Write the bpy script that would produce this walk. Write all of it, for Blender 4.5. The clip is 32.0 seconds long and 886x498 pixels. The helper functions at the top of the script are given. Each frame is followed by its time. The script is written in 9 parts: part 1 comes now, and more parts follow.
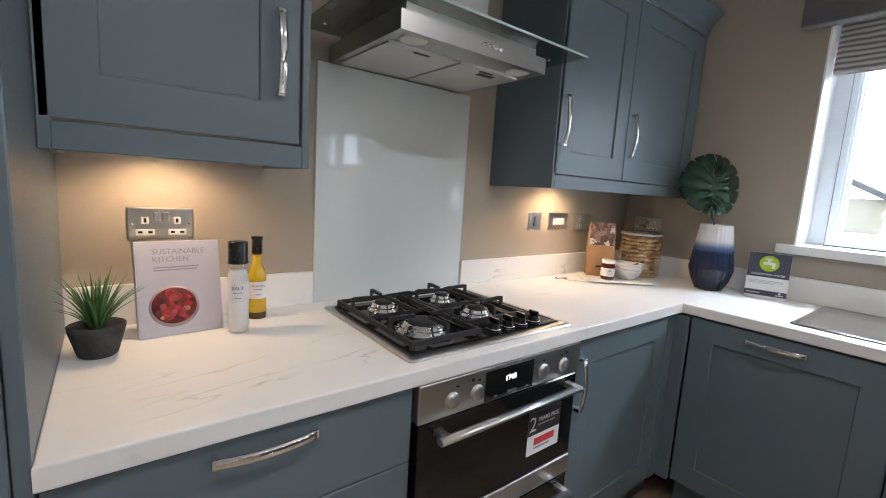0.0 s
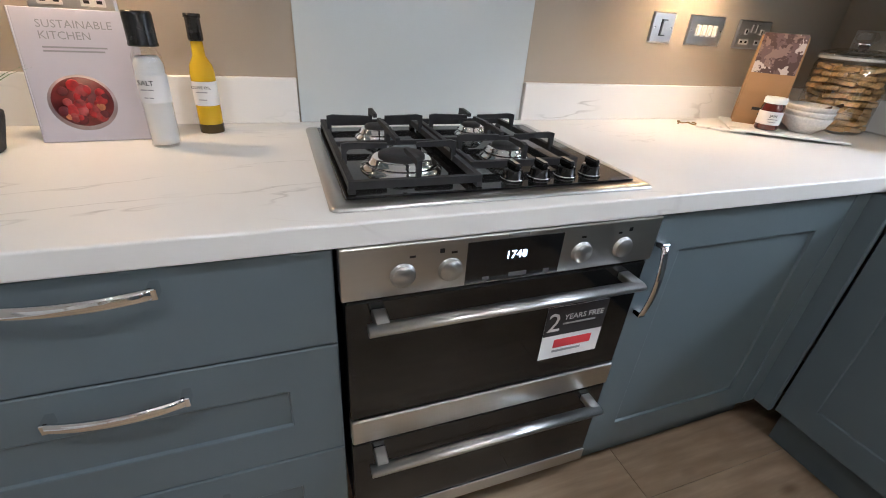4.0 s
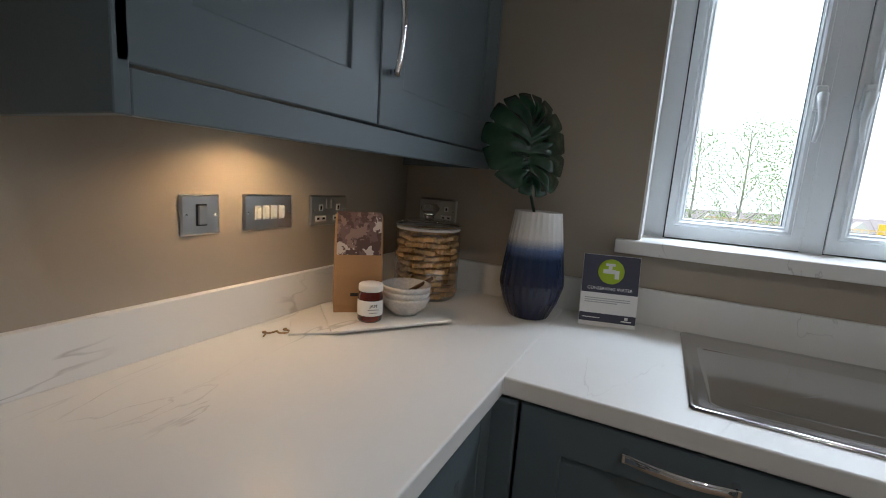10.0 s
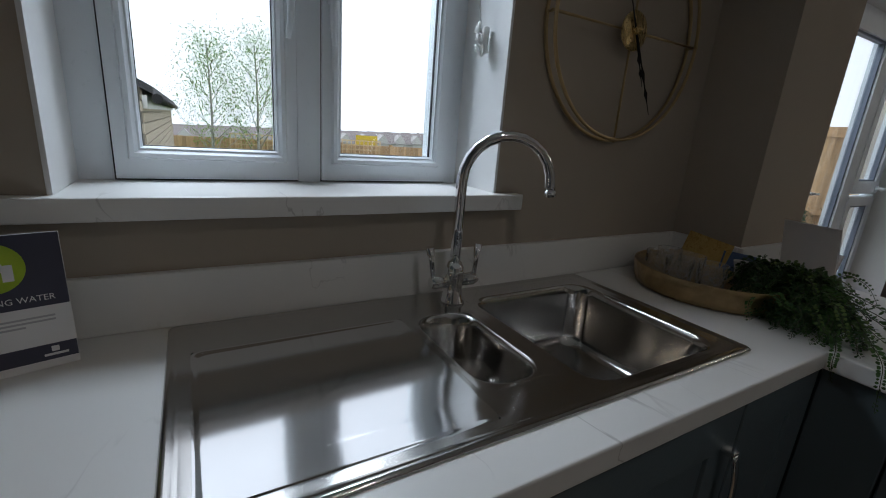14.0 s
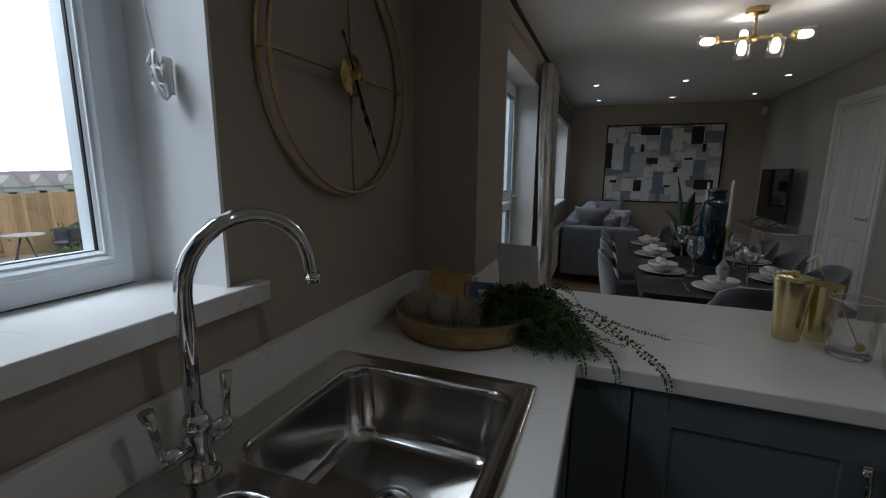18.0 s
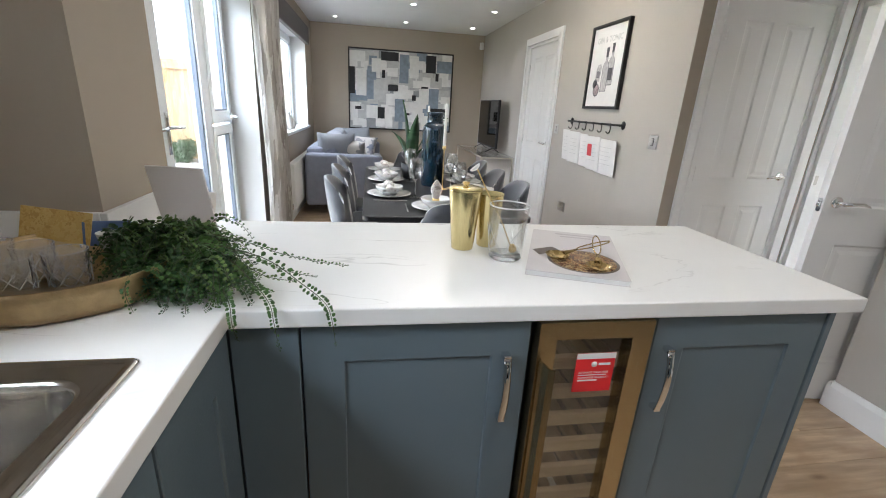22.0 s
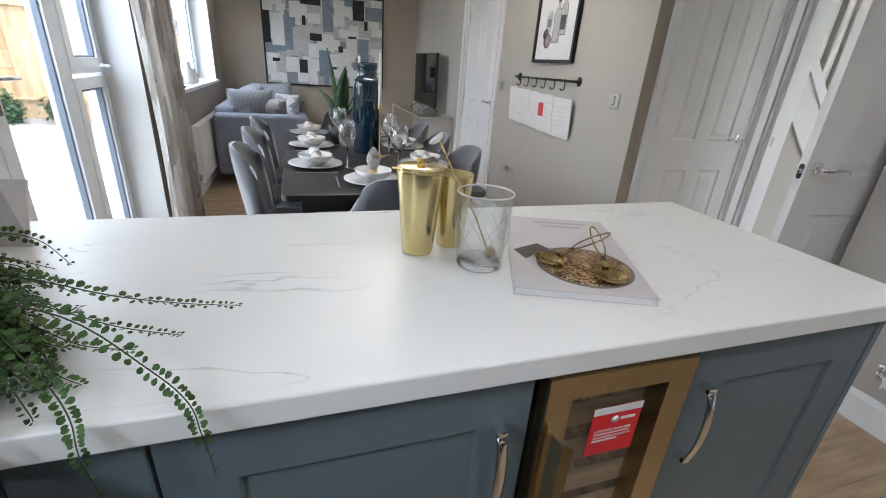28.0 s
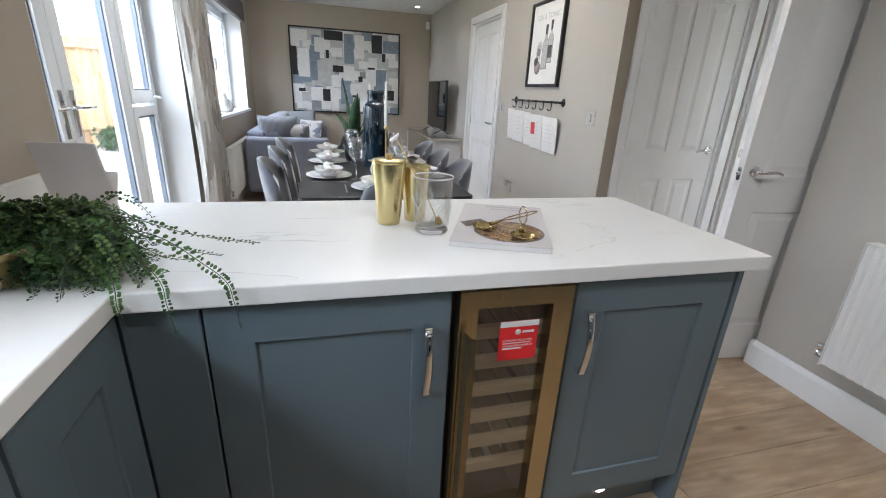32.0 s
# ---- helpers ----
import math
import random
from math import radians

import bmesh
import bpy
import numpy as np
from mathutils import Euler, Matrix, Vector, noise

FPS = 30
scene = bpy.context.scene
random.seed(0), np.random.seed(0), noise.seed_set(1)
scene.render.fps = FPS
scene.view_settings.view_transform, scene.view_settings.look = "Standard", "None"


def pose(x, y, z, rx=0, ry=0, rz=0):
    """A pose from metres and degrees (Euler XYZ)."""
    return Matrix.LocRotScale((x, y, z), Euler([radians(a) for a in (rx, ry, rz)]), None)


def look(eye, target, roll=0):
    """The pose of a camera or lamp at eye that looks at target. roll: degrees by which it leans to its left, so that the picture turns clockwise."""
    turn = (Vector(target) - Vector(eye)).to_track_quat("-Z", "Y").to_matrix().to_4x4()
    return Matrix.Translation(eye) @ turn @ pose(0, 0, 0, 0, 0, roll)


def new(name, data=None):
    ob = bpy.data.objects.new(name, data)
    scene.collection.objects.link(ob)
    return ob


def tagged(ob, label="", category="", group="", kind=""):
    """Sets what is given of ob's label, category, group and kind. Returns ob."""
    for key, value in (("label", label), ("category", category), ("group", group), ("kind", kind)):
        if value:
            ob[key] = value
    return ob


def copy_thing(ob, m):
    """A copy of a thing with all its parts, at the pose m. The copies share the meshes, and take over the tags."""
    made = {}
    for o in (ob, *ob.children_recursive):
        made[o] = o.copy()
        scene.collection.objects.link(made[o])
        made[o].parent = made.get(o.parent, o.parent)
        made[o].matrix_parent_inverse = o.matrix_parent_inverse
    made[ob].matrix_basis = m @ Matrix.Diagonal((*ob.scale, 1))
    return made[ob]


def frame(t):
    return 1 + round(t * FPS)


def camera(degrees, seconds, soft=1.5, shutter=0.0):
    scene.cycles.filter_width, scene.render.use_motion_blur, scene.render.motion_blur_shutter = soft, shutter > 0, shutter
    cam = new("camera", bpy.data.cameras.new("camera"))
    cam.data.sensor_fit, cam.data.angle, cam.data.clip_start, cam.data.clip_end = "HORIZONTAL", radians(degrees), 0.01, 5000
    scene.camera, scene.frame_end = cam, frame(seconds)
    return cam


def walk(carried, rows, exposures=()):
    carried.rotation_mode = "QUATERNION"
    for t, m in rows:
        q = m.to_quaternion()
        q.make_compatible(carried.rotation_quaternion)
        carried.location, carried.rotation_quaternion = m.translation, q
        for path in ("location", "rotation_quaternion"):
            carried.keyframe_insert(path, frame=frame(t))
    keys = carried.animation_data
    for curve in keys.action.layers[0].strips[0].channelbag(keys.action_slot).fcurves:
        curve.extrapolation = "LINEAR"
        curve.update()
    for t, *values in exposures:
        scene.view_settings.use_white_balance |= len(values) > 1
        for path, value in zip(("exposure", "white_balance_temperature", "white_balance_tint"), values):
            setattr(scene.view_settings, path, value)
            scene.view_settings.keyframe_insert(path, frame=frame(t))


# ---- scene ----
cam = camera(91.6, 32.0, soft=1.0)
METRES, EYE, TILT, LEAN, TURN = 8.0, 1.5, 0.0, 0.0, -37.5
PATH = [
    (0, (-2.436, -1.365, 1.311), (-1.213, 0.194, 1.035), 3.5),
    (0.5, (-2.398, -1.305, 1.32), (-1.173, 0.251, 1.04), 3.6),
    (1, (-2.328, -1.227, 1.317), (-1.103, 0.32, 0.989), 3.7),
    (1.5, (-2.25, -1.166, 1.31), (-1.043, 0.391, 0.965), 3.7),
    (2, (-2.169, -1.144, 1.321), (-1.131, 0.529, 0.973), 2.5),
    (2.5, (-2.061, -1.171, 1.318), (-1.29, 0.639, 0.96), 2.7),
    (3, (-1.99, -1.182, 1.269), (-1.301, 0.621, 0.746), 3.6),
    (3.5, (-1.968, -1.186, 1.18), (-1.337, 0.454, 0.224), 4.7),
    (5.5, (-1.943, -1.185, 1.18), (-1.214, 0.417, 0.23), 4.0),
    (6, (-1.964, -1.171, 1.272), (-1.162, 0.611, 0.842), 1.4),
    (6.5, (-1.957, -1.202, 1.35), (-1.154, 0.629, 1.403), -0.3),
    (7, (-1.95, -1.222, 1.406), (-1.153, 0.584, 1.73), -2.0),
    (7.5, (-1.945, -1.229, 1.426), (-1.159, 0.565, 1.83), -2.2),
    (8, (-1.927, -1.22, 1.433), (-1.135, 0.564, 1.868), -2.0),
    (8.5, (-1.849, -1.182, 1.412), (-0.918, 0.56, 1.727), -0.8),
    (9, (-1.747, -1.075, 1.351), (-0.559, 0.535, 1.371), 1.3),
    (9.5, (-1.575, -0.908, 1.306), (-0.056, 0.37, 1.057), 3.4),
    (10, (-1.398, -0.865, 1.292), (0.371, 0.014, 0.977), 4.1),
    (10.5, (-1.179, -0.842, 1.304), (0.621, -0.036, 0.968), 2.2),
    (11, (-1.028, -0.847, 1.323), (0.892, -0.401, 0.982), 1.3),
    (11.5, (-0.955, -0.898, 1.334), (1.021, -0.942, 1.034), 1.6),
    (12, (-0.928, -0.923, 1.329), (1.009, -1.313, 1.019), 2.4),
    (12.5, (-0.913, -0.96, 1.314), (0.941, -1.633, 0.984), 2.7),
    (13, (-0.91, -1.0, 1.306), (0.854, -1.879, 0.965), 3.2),
    (13.5, (-0.908, -1.015, 1.295), (0.793, -1.971, 0.857), 3.8),
    (15.5, (-0.831, -0.948, 1.357), (0.791, -1.927, 0.718), 5.5),
    (16, (-0.805, -0.911, 1.385), (0.913, -1.832, 0.937), 4.4),
    (16.5, (-0.745, -0.928, 1.411), (1.011, -1.835, 1.105), 3.9),
    (17, (-0.684, -1.027, 1.398), (0.988, -2.075, 1.071), 2.2),
    (17.5, (-0.655, -1.106, 1.376), (0.699, -2.53, 1.005), 1.6),
    (18, (-0.642, -1.112, 1.374), (0.06, -2.95, 1.011), 0.6),
    (18.5, (-0.681, -1.076, 1.367), (-0.467, -3.022, 0.956), 0.9),
    (19, (-0.741, -1.071, 1.358), (-0.852, -3.023, 0.934), 0.9),
    (19.5, (-0.774, -1.06, 1.35), (-1.041, -2.989, 0.894), 1.8),
    (20, (-0.795, -1.079, 1.337), (-1.138, -2.978, 0.813), 2.1),
    (20.5, (-0.793, -1.129, 1.329), (-1.165, -3.019, 0.789), 2.4),
    (21, (-0.773, -1.155, 1.324), (-1.172, -3.03, 0.754), 3.7),
    (21.5, (-0.797, -1.222, 1.305), (-1.163, -3.093, 0.7), 3.7),
    (22, (-0.874, -1.358, 1.306), (-1.205, -3.228, 0.679), 3.3),
    (22.5, (-0.947, -1.456, 1.301), (-1.274, -3.318, 0.649), 3.2),
    (23, (-1.004, -1.507, 1.279), (-1.328, -3.354, 0.582), 2.2),
    (23.5, (-1.027, -1.536, 1.265), (-1.36, -3.358, 0.51), 0.6),
    (24, (-1.017, -1.54, 1.257), (-1.35, -3.345, 0.463), 0.4),
    (24.5, (-0.993, -1.534, 1.259), (-1.325, -3.33, 0.445), 0.5),
    (25, (-0.993, -1.511, 1.266), (-1.326, -3.317, 0.474), 0.9),
    (25.5, (-1.017, -1.51, 1.267), (-1.366, -3.32, 0.489), 0.4),
    (26, (-1.012, -1.546, 1.265), (-1.432, -3.342, 0.491), 0.8),
    (26.5, (-1.008, -1.6, 1.269), (-1.53, -3.372, 0.504), 1.7),
    (28.5, (-0.871, -1.756, 1.278), (-1.477, -3.495, 0.498), 4.3),
    (29, (-0.837, -1.762, 1.297), (-1.383, -3.52, 0.514), 4.2),
    (29.5, (-0.833, -1.767, 1.277), (-1.383, -3.517, 0.481), 4.7),
    (30, (-0.853, -1.774, 1.258), (-1.465, -3.495, 0.443), 4.7),
    (30.5, (-0.896, -1.752, 1.255), (-1.519, -3.461, 0.424), 3.5),
    (31, (-0.969, -1.641, 1.272), (-1.475, -3.404, 0.476), 2.8),
    (31.5, (-1.016, -1.48, 1.266), (-1.384, -3.297, 0.514), 3.6),
    (32, (-0.973, -1.356, 1.27), (-1.482, -3.167, 0.591), 3.0),
]
EXPOSURE = [(0, 1.05, 5750, 13), (1, 0.9, 5750, 13), (2, 1.08, 5750, 13), (3, 1.1, 5700, 13), (5.5, 1.25, 5700, 13), (7, 1.6, 5800, 13), (8, 1.82, 5900, 13), (9, 1.3, 5800, 13), (10, -0.2, 5900, 12), (11, -1.48, 5900, 12), (12, -1.38, 5900, 12), (13, -1.42, 5900, 12), (16, -1.40, 5900, 12), (17, -1.55, 5900, 12), (17.5, -1.7, 5900, 12), (18, -1.6, 5900, 12), (18.5, 0.3, 5900, 12), (19, 1.2, 5900, 12), (20, 1.35, 5900, 12), (23, 1.1, 5900, 12), (26, 1.07, 5900, 12), (28.5, 0.8, 5750, 12), (30, 0.75, 5750, 12), (31, 0.85, 5750, 12), (32, 1.12, 5750, 12)]
walk(cam, [(t, look(eye, target, roll)) for t, eye, target, roll in PATH], EXPOSURE)

# ---- light ----
world = bpy.data.worlds.new("world")
scene.world = world
world.use_nodes = True
wn, wl = world.node_tree.nodes, world.node_tree.links
wn.clear()
sky = wn.new("ShaderNodeTexSky")
sky.sky_type, sky.sun_disc = "NISHITA", False
sky.sun_elevation, sky.sun_rotation = radians(48), radians(60)
sky.air_density, sky.dust_density = 1.0, 4.0
cloud = wn.new("ShaderNodeMix")
cloud.data_type = "RGBA"
cloud.inputs[0].default_value = 0.85
cloud.inputs[7].default_value = (34.0, 35.0, 36.0, 1)
bg = wn.new("ShaderNodeBackground")
bg.inputs[1].default_value = 0.15
wo = wn.new("ShaderNodeOutputWorld")
wl.new(sky.outputs[0], cloud.inputs[6])
wl.new(cloud.outputs[2], bg.inputs[0])
wl.new(bg.outputs[0], wo.inputs[0])
sun_data = bpy.data.lights.new("sun", "SUN")
sun_data.energy, sun_data.angle, sun_data.color = 0.5, radians(20), (1, 0.97, 0.92)
sun = new("sun", sun_data)
sun.matrix_world = look((40, 25, 50), (0, -3, 0))


def sky_light(name, y0, y1, z, power):
    """Daylight that falls in through an opening of the outer wall: a lamp under its lintel, outside the glass."""
    ld = bpy.data.lights.new(name, "AREA")
    ld.shape, ld.size, ld.size_y = "RECTANGLE", abs(y1 - y0), 0.5
    ld.energy, ld.color = power, (0.85, 0.945, 1.0)
    lo = new(name, ld)
    lo.matrix_world = pose(0.52, (y0 + y1) / 2, z, 0, 48, 0) @ pose(0, 0, 0, 0, 0, 90)
    return lo


sky_light("kitchen_window_light", -0.83, -1.67, 2.30, 60.0)
sky_light("garden_door_light", -3.15, -5.05, 2.32, 43.0)
sky_light("dining_window_light", -6.0, -7.85, 2.30, 28.0)
# unseen fill lamp added to brighten the hall and stairs
hall_fill = bpy.data.lights.new("hall_fill_light", "AREA")
hall_fill.shape, hall_fill.size, hall_fill.size_y, hall_fill.energy, hall_fill.color = "RECTANGLE", 0.95, 1.9, 20.0, (1.0, 0.96, 0.92)
hall_fill.spread = radians(80)
hall_fill_lamp = new("hall_fill_light", hall_fill)
hall_fill_lamp.matrix_world = pose(-4.45, -1.32, 1.1, -90, 0, -32)

# ---- plan ----
HC = 2.37            # ceiling
XL = -3.11           # kitchen wall with the radiator
XR = -2.605          # dining wall with the door
XN = -0.23           # face of the pier between kitchen and garden doors
YN = -2.50           # where the pier begins
YA = -3.68           # lobby wall with the cupboard door
YF = -8.49           # far wall
WT = 0.91            # worktop top
WB = 0.87            # worktop underside


# ---- mesh helpers ----
def add_box(bm, a, b, bev=0.0, seg=1, m=None):
    x0, x1 = sorted((a[0], b[0]))
    y0, y1 = sorted((a[1], b[1]))
    z0, z1 = sorted((a[2], b[2]))
    v = [bm.verts.new(p) for p in ((x0, y0, z0), (x1, y0, z0), (x1, y1, z0), (x0, y1, z0), (x0, y0, z1), (x1, y0, z1), (x1, y1, z1), (x0, y1, z1))]
    fs = [bm.faces.new([v[i] for i in q]) for q in ((0, 3, 2, 1), (4, 5, 6, 7), (0, 1, 5, 4), (1, 2, 6, 5), (2, 3, 7, 6), (3, 0, 4, 7))]
    if bev > 0:
        es = list({e for f in fs for e in f.edges})
        r = bmesh.ops.bevel(bm, geom=es, offset=bev, segments=seg, affect="EDGES", profile=0.5)
        v = list({w for f in r["faces"] for w in f.verts} | {w for w in v if w.is_valid})
    if m is not None:
        bmesh.ops.transform(bm, matrix=m, verts=[w for w in v if w.is_valid])
    return bm


def box(a, b, bev=0.0, seg=1, m=None):
    return add_box(bmesh.new(), a, b, bev, seg, m)


def add_lathe(bm, profile, n=24, m=None, scale=(1, 1), closed=True):
    """Turns (radius, height) pairs about z."""
    rings = []
    for r, z in profile:
        if r < 1e-6:
            rings.append([bm.verts.new((0, 0, z))])
        else:
            rings.append([bm.verts.new((r * scale[0] * math.cos(2 * math.pi * i / n), r * scale[1] * math.sin(2 * math.pi * i / n), z)) for i in range(n)])
    for a, b in zip(rings, rings[1:]):
        for i in range(n):
            j = (i + 1) % n
            if len(a) == 1 and len(b) == 1:
                continue
            if len(a) == 1:
                bm.faces.new((a[0], b[j], b[i]))
            elif len(b) == 1:
                bm.faces.new((a[i], a[j], b[0]))
            else:
                bm.faces.new((a[i], a[j], b[j], b[i]))
    for f in bm.faces:
        f.smooth = True
    if m is not None:
        bmesh.ops.transform(bm, matrix=m, verts=[w for r in rings for w in r])
    return bm


def lathe(profile, n=24, m=None, scale=(1, 1)):
    return add_lathe(bmesh.new(), profile, n, m, scale)


def add_tube(bm, pts, r, n=8, caps=True, flat=1.0):
    """A round bar along points; r may be one radius or one for each point."""
    pts = [Vector(p) for p in pts]
    rs = r if isinstance(r, (list, tuple)) else [r] * len(pts)
    up = Vector((0, 0, 1))
    t0 = (pts[1] - pts[0]).normalized()
    side = t0.cross(up) if abs(t0.dot(up)) < 0.95 else t0.cross(Vector((1, 0, 0)))
    side.normalize()
    rings = []
    for i, p in enumerate(pts):
        a, b = pts[max(i - 1, 0)], pts[min(i + 1, len(pts) - 1)]
        t = (b - a).normalized()
        side = (side - t * side.dot(t)).normalized()
        nor = t.cross(side)
        rings.append([bm.verts.new(p + rs[i] * (math.cos(2 * math.pi * k / n) * side + flat * math.sin(2 * math.pi * k / n) * nor)) for k in range(n)])
    for a, b in zip(rings, rings[1:]):
        for k in range(n):
            f = bm.faces.new((a[k], a[(k + 1) % n], b[(k + 1) % n], b[k]))
            f.smooth = True
    if caps:
        bm.faces.new(rings[0][::-1])
        bm.faces.new(rings[-1])
    return bm


def tube(pts, r, n=8, flat=1.0):
    return add_tube(bmesh.new(), pts, r, n, True, flat)


def arc(c, r, a0, a1, n, u=(1, 0, 0), v=(0, 0, 1)):
    c, u, v = Vector(c), Vector(u), Vector(v)
    return [c + r * (math.cos(radians(a0 + (a1 - a0) * i / n)) * u + math.sin(radians(a0 + (a1 - a0) * i / n)) * v) for i in range(n + 1)]


def plate(us, vs, w0, w1, keep=lambda i, j: True, axes="xyz", bm=None):
    """A slab over a grid of cells: axes names which world axis u, v and the thickness run along; cells not kept are openings through it."""
    bm = bm or bmesh.new()
    k = ["xyz".index(c) for c in axes]
    verts = {}

    def vert(i, j, s):
        if (i, j, s) not in verts:
            p = [0, 0, 0]
            p[k[0]], p[k[1]], p[k[2]] = us[i], vs[j], (w0, w1)[s]
            verts[i, j, s] = bm.verts.new(p)
        return verts[i, j, s]

    kept = {(i, j) for i in range(len(us) - 1) for j in range(len(vs) - 1) if keep(i, j)}
    for i, j in kept:
        bm.faces.new([vert(i, j, 0), vert(i + 1, j, 0), vert(i + 1, j + 1, 0), vert(i, j + 1, 0)])
        bm.faces.new([vert(i, j, 1), vert(i, j + 1, 1), vert(i + 1, j + 1, 1), vert(i + 1, j, 1)])
        for (di, dj), (p, q) in {(-1, 0): ((i, j), (i, j + 1)), (1, 0): ((i + 1, j), (i + 1, j + 1)), (0, -1): ((i, j), (i + 1, j)), (0, 1): ((i, j + 1), (i + 1, j + 1))}.items():
            if (i + di, j + dj) not in kept:
                bm.faces.new([vert(*p, 0), vert(*q, 0), vert(*q, 1), vert(*p, 1)])
    bmesh.ops.recalc_face_normals(bm, faces=bm.faces)
    return bm


def prism(outline, w0, w1, axes="xyz", bm=None, bev=0.0, seg=2):
    """A flat outline, a list of (u, v), given thickness."""
    bm = bm or bmesh.new()
    k = ["xyz".index(c) for c in axes]
    rows = []
    for w in (w0, w1):
        row = []
        for u, v in outline:
            p = [0, 0, 0]
            p[k[0]], p[k[1]], p[k[2]] = u, v, w
            row.append(bm.verts.new(p))
        rows.append(row)
    fs = [bm.faces.new(rows[0][::-1]), bm.faces.new(rows[1])]
    n = len(outline)
    for i in range(n):
        fs.append(bm.faces.new((rows[0][i], rows[0][(i + 1) % n], rows[1][(i + 1) % n], rows[1][i])))
    bmesh.ops.recalc_face_normals(bm, faces=fs)
    if bev:
        es = [e for f in fs[:2] for e in f.edges]
        bmesh.ops.bevel(bm, geom=es, offset=bev, segments=seg, affect="EDGES", profile=0.5)
    return bm


def round_rect(x0, y0, x1, y1, r, n=6):
    out = []
    for cx, cy, a in ((x1 - r, y1 - r, 0), (x0 + r, y1 - r, 90), (x0 + r, y0 + r, 180), (x1 - r, y0 + r, 270)):
        out += [(cx + r * math.cos(radians(a + 90 * i / n)), cy + r * math.sin(radians(a + 90 * i / n))) for i in range(n + 1)]
    return out


def loft(loops, bm=None, cap=True, smooth=True):
    """Skins a stack of loops of equal length, each a list of points."""
    bm = bm or bmesh.new()
    rows = [[bm.verts.new(p) for p in lp] for lp in loops]
    n = len(rows[0])
    for a, b in zip(rows, rows[1:]):
        for i in range(n):
            f = bm.faces.new((a[i], a[(i + 1) % n], b[(i + 1) % n], b[i]))
            f.smooth = smooth
    if cap:
        bm.faces.new(rows[-1])
    return bm


def move(bm, m):
    bmesh.ops.transform(bm, matrix=m, verts=bm.verts)
    return bm


def mesh_of(name, bm, *mats):
    me = bpy.data.meshes.new(name)
    bm.to_mesh(me)
    bm.free()
    for m in mats:
        me.materials.append(m)
    return me


def part(name, bm, material, parent, label="", kind=""):
    mats = material if isinstance(material, (list, tuple)) else [material]
    ob = new(name, mesh_of(name, bm, *mats))
    ob.parent = parent
    return tagged(ob, label, kind=kind)


def thing(name, at, rz=0.0, label="", category="", group=""):
    ob = new(name)
    ob.empty_display_size = 0.05
    ob.matrix_basis = pose(*at, 0, 0, rz)
    return tagged(ob, label, category, group)


def solid(name, bm, material, label, category, group="", at=None, rz=0.0, kind=""):
    mats = material if isinstance(material, (list, tuple)) else [material]
    ob = new(name, mesh_of(name, bm, *mats))
    if at is not None:
        ob.matrix_basis = pose(*at, 0, 0, rz)
    return tagged(ob, label, category, group, kind)


def structure(name, bm, material, label, category):
    return solid(name, bm, material, label, category, kind="structure")


def smooth(bm, on=True):
    for f in bm.faces:
        f.smooth = on
    return bm


# ---- materials ----
def mat(name, col, rough=0.5, metal=0.0, var=0.08, scale=6.0, bump=0.0, bscale=90.0, coat=0.0, rvar=0.08, stretch=(1, 1, 1), per_object=0.0, ior=1.45, sheen=0.0):
    m = bpy.data.materials.new(name)
    m.use_nodes = True
    nt = m.node_tree
    p = nt.nodes["Principled BSDF"]
    tc = nt.nodes.new("ShaderNodeTexCoord")
    mp = nt.nodes.new("ShaderNodeMapping")
    mp.inputs["Scale"].default_value = stretch
    nt.links.new(tc.outputs["Object"], mp.inputs[0])
    big = nt.nodes.new("ShaderNodeTexNoise")
    big.inputs["Scale"].default_value, big.inputs["Detail"].default_value = scale, 5
    fine = nt.nodes.new("ShaderNodeTexNoise")
    fine.inputs["Scale"].default_value, fine.inputs["Detail"].default_value = bscale, 3
    nt.links.new(mp.outputs[0], big.inputs[0])
    nt.links.new(mp.outputs[0], fine.inputs[0])
    ramp = nt.nodes.new("ShaderNodeValToRGB")
    ramp.color_ramp.elements[0].position, ramp.color_ramp.elements[1].position = 0.3, 0.7
    ramp.color_ramp.elements[0].color = (*[max(c * (1 - var), 0) for c in col], 1)
    ramp.color_ramp.elements[1].color = (*[min(c * (1 + var), 1) for c in col], 1)
    nt.links.new(big.outputs[0], ramp.inputs[0])
    out = ramp.outputs[0]
    if per_object:
        oi = nt.nodes.new("ShaderNodeObjectInfo")
        mr = nt.nodes.new("ShaderNodeMapRange")
        mr.inputs[3].default_value, mr.inputs[4].default_value = 1 - per_object, 1 + per_object
        hs = nt.nodes.new("ShaderNodeHueSaturation")
        nt.links.new(oi.outputs["Random"], mr.inputs[0])
        nt.links.new(mr.outputs[0], hs.inputs["Value"])
        nt.links.new(out, hs.inputs["Color"])
        out = hs.outputs[0]
    nt.links.new(out, p.inputs["Base Color"])
    rr = nt.nodes.new("ShaderNodeMapRange")
    rr.inputs[3].default_value, rr.inputs[4].default_value = max(rough - rvar, 0.02), min(rough + rvar, 1)
    nt.links.new(fine.outputs[0], rr.inputs[0])
    nt.links.new(rr.outputs[0], p.inputs["Roughness"])
    p.inputs["Metallic"].default_value = metal
    p.inputs["IOR"].default_value = ior
    p.inputs["Coat Weight"].default_value = coat
    if sheen:
        p.inputs["Sheen Weight"].default_value = sheen
    if bump:
        b = nt.nodes.new("ShaderNodeBump")
        b.inputs["Strength"].default_value = bump
        b.inputs["Distance"].default_value = 0.004
        nt.links.new(fine.outputs[0], b.inputs["Height"])
        nt.links.new(b.outputs[0], p.inputs["Normal"])
    return m


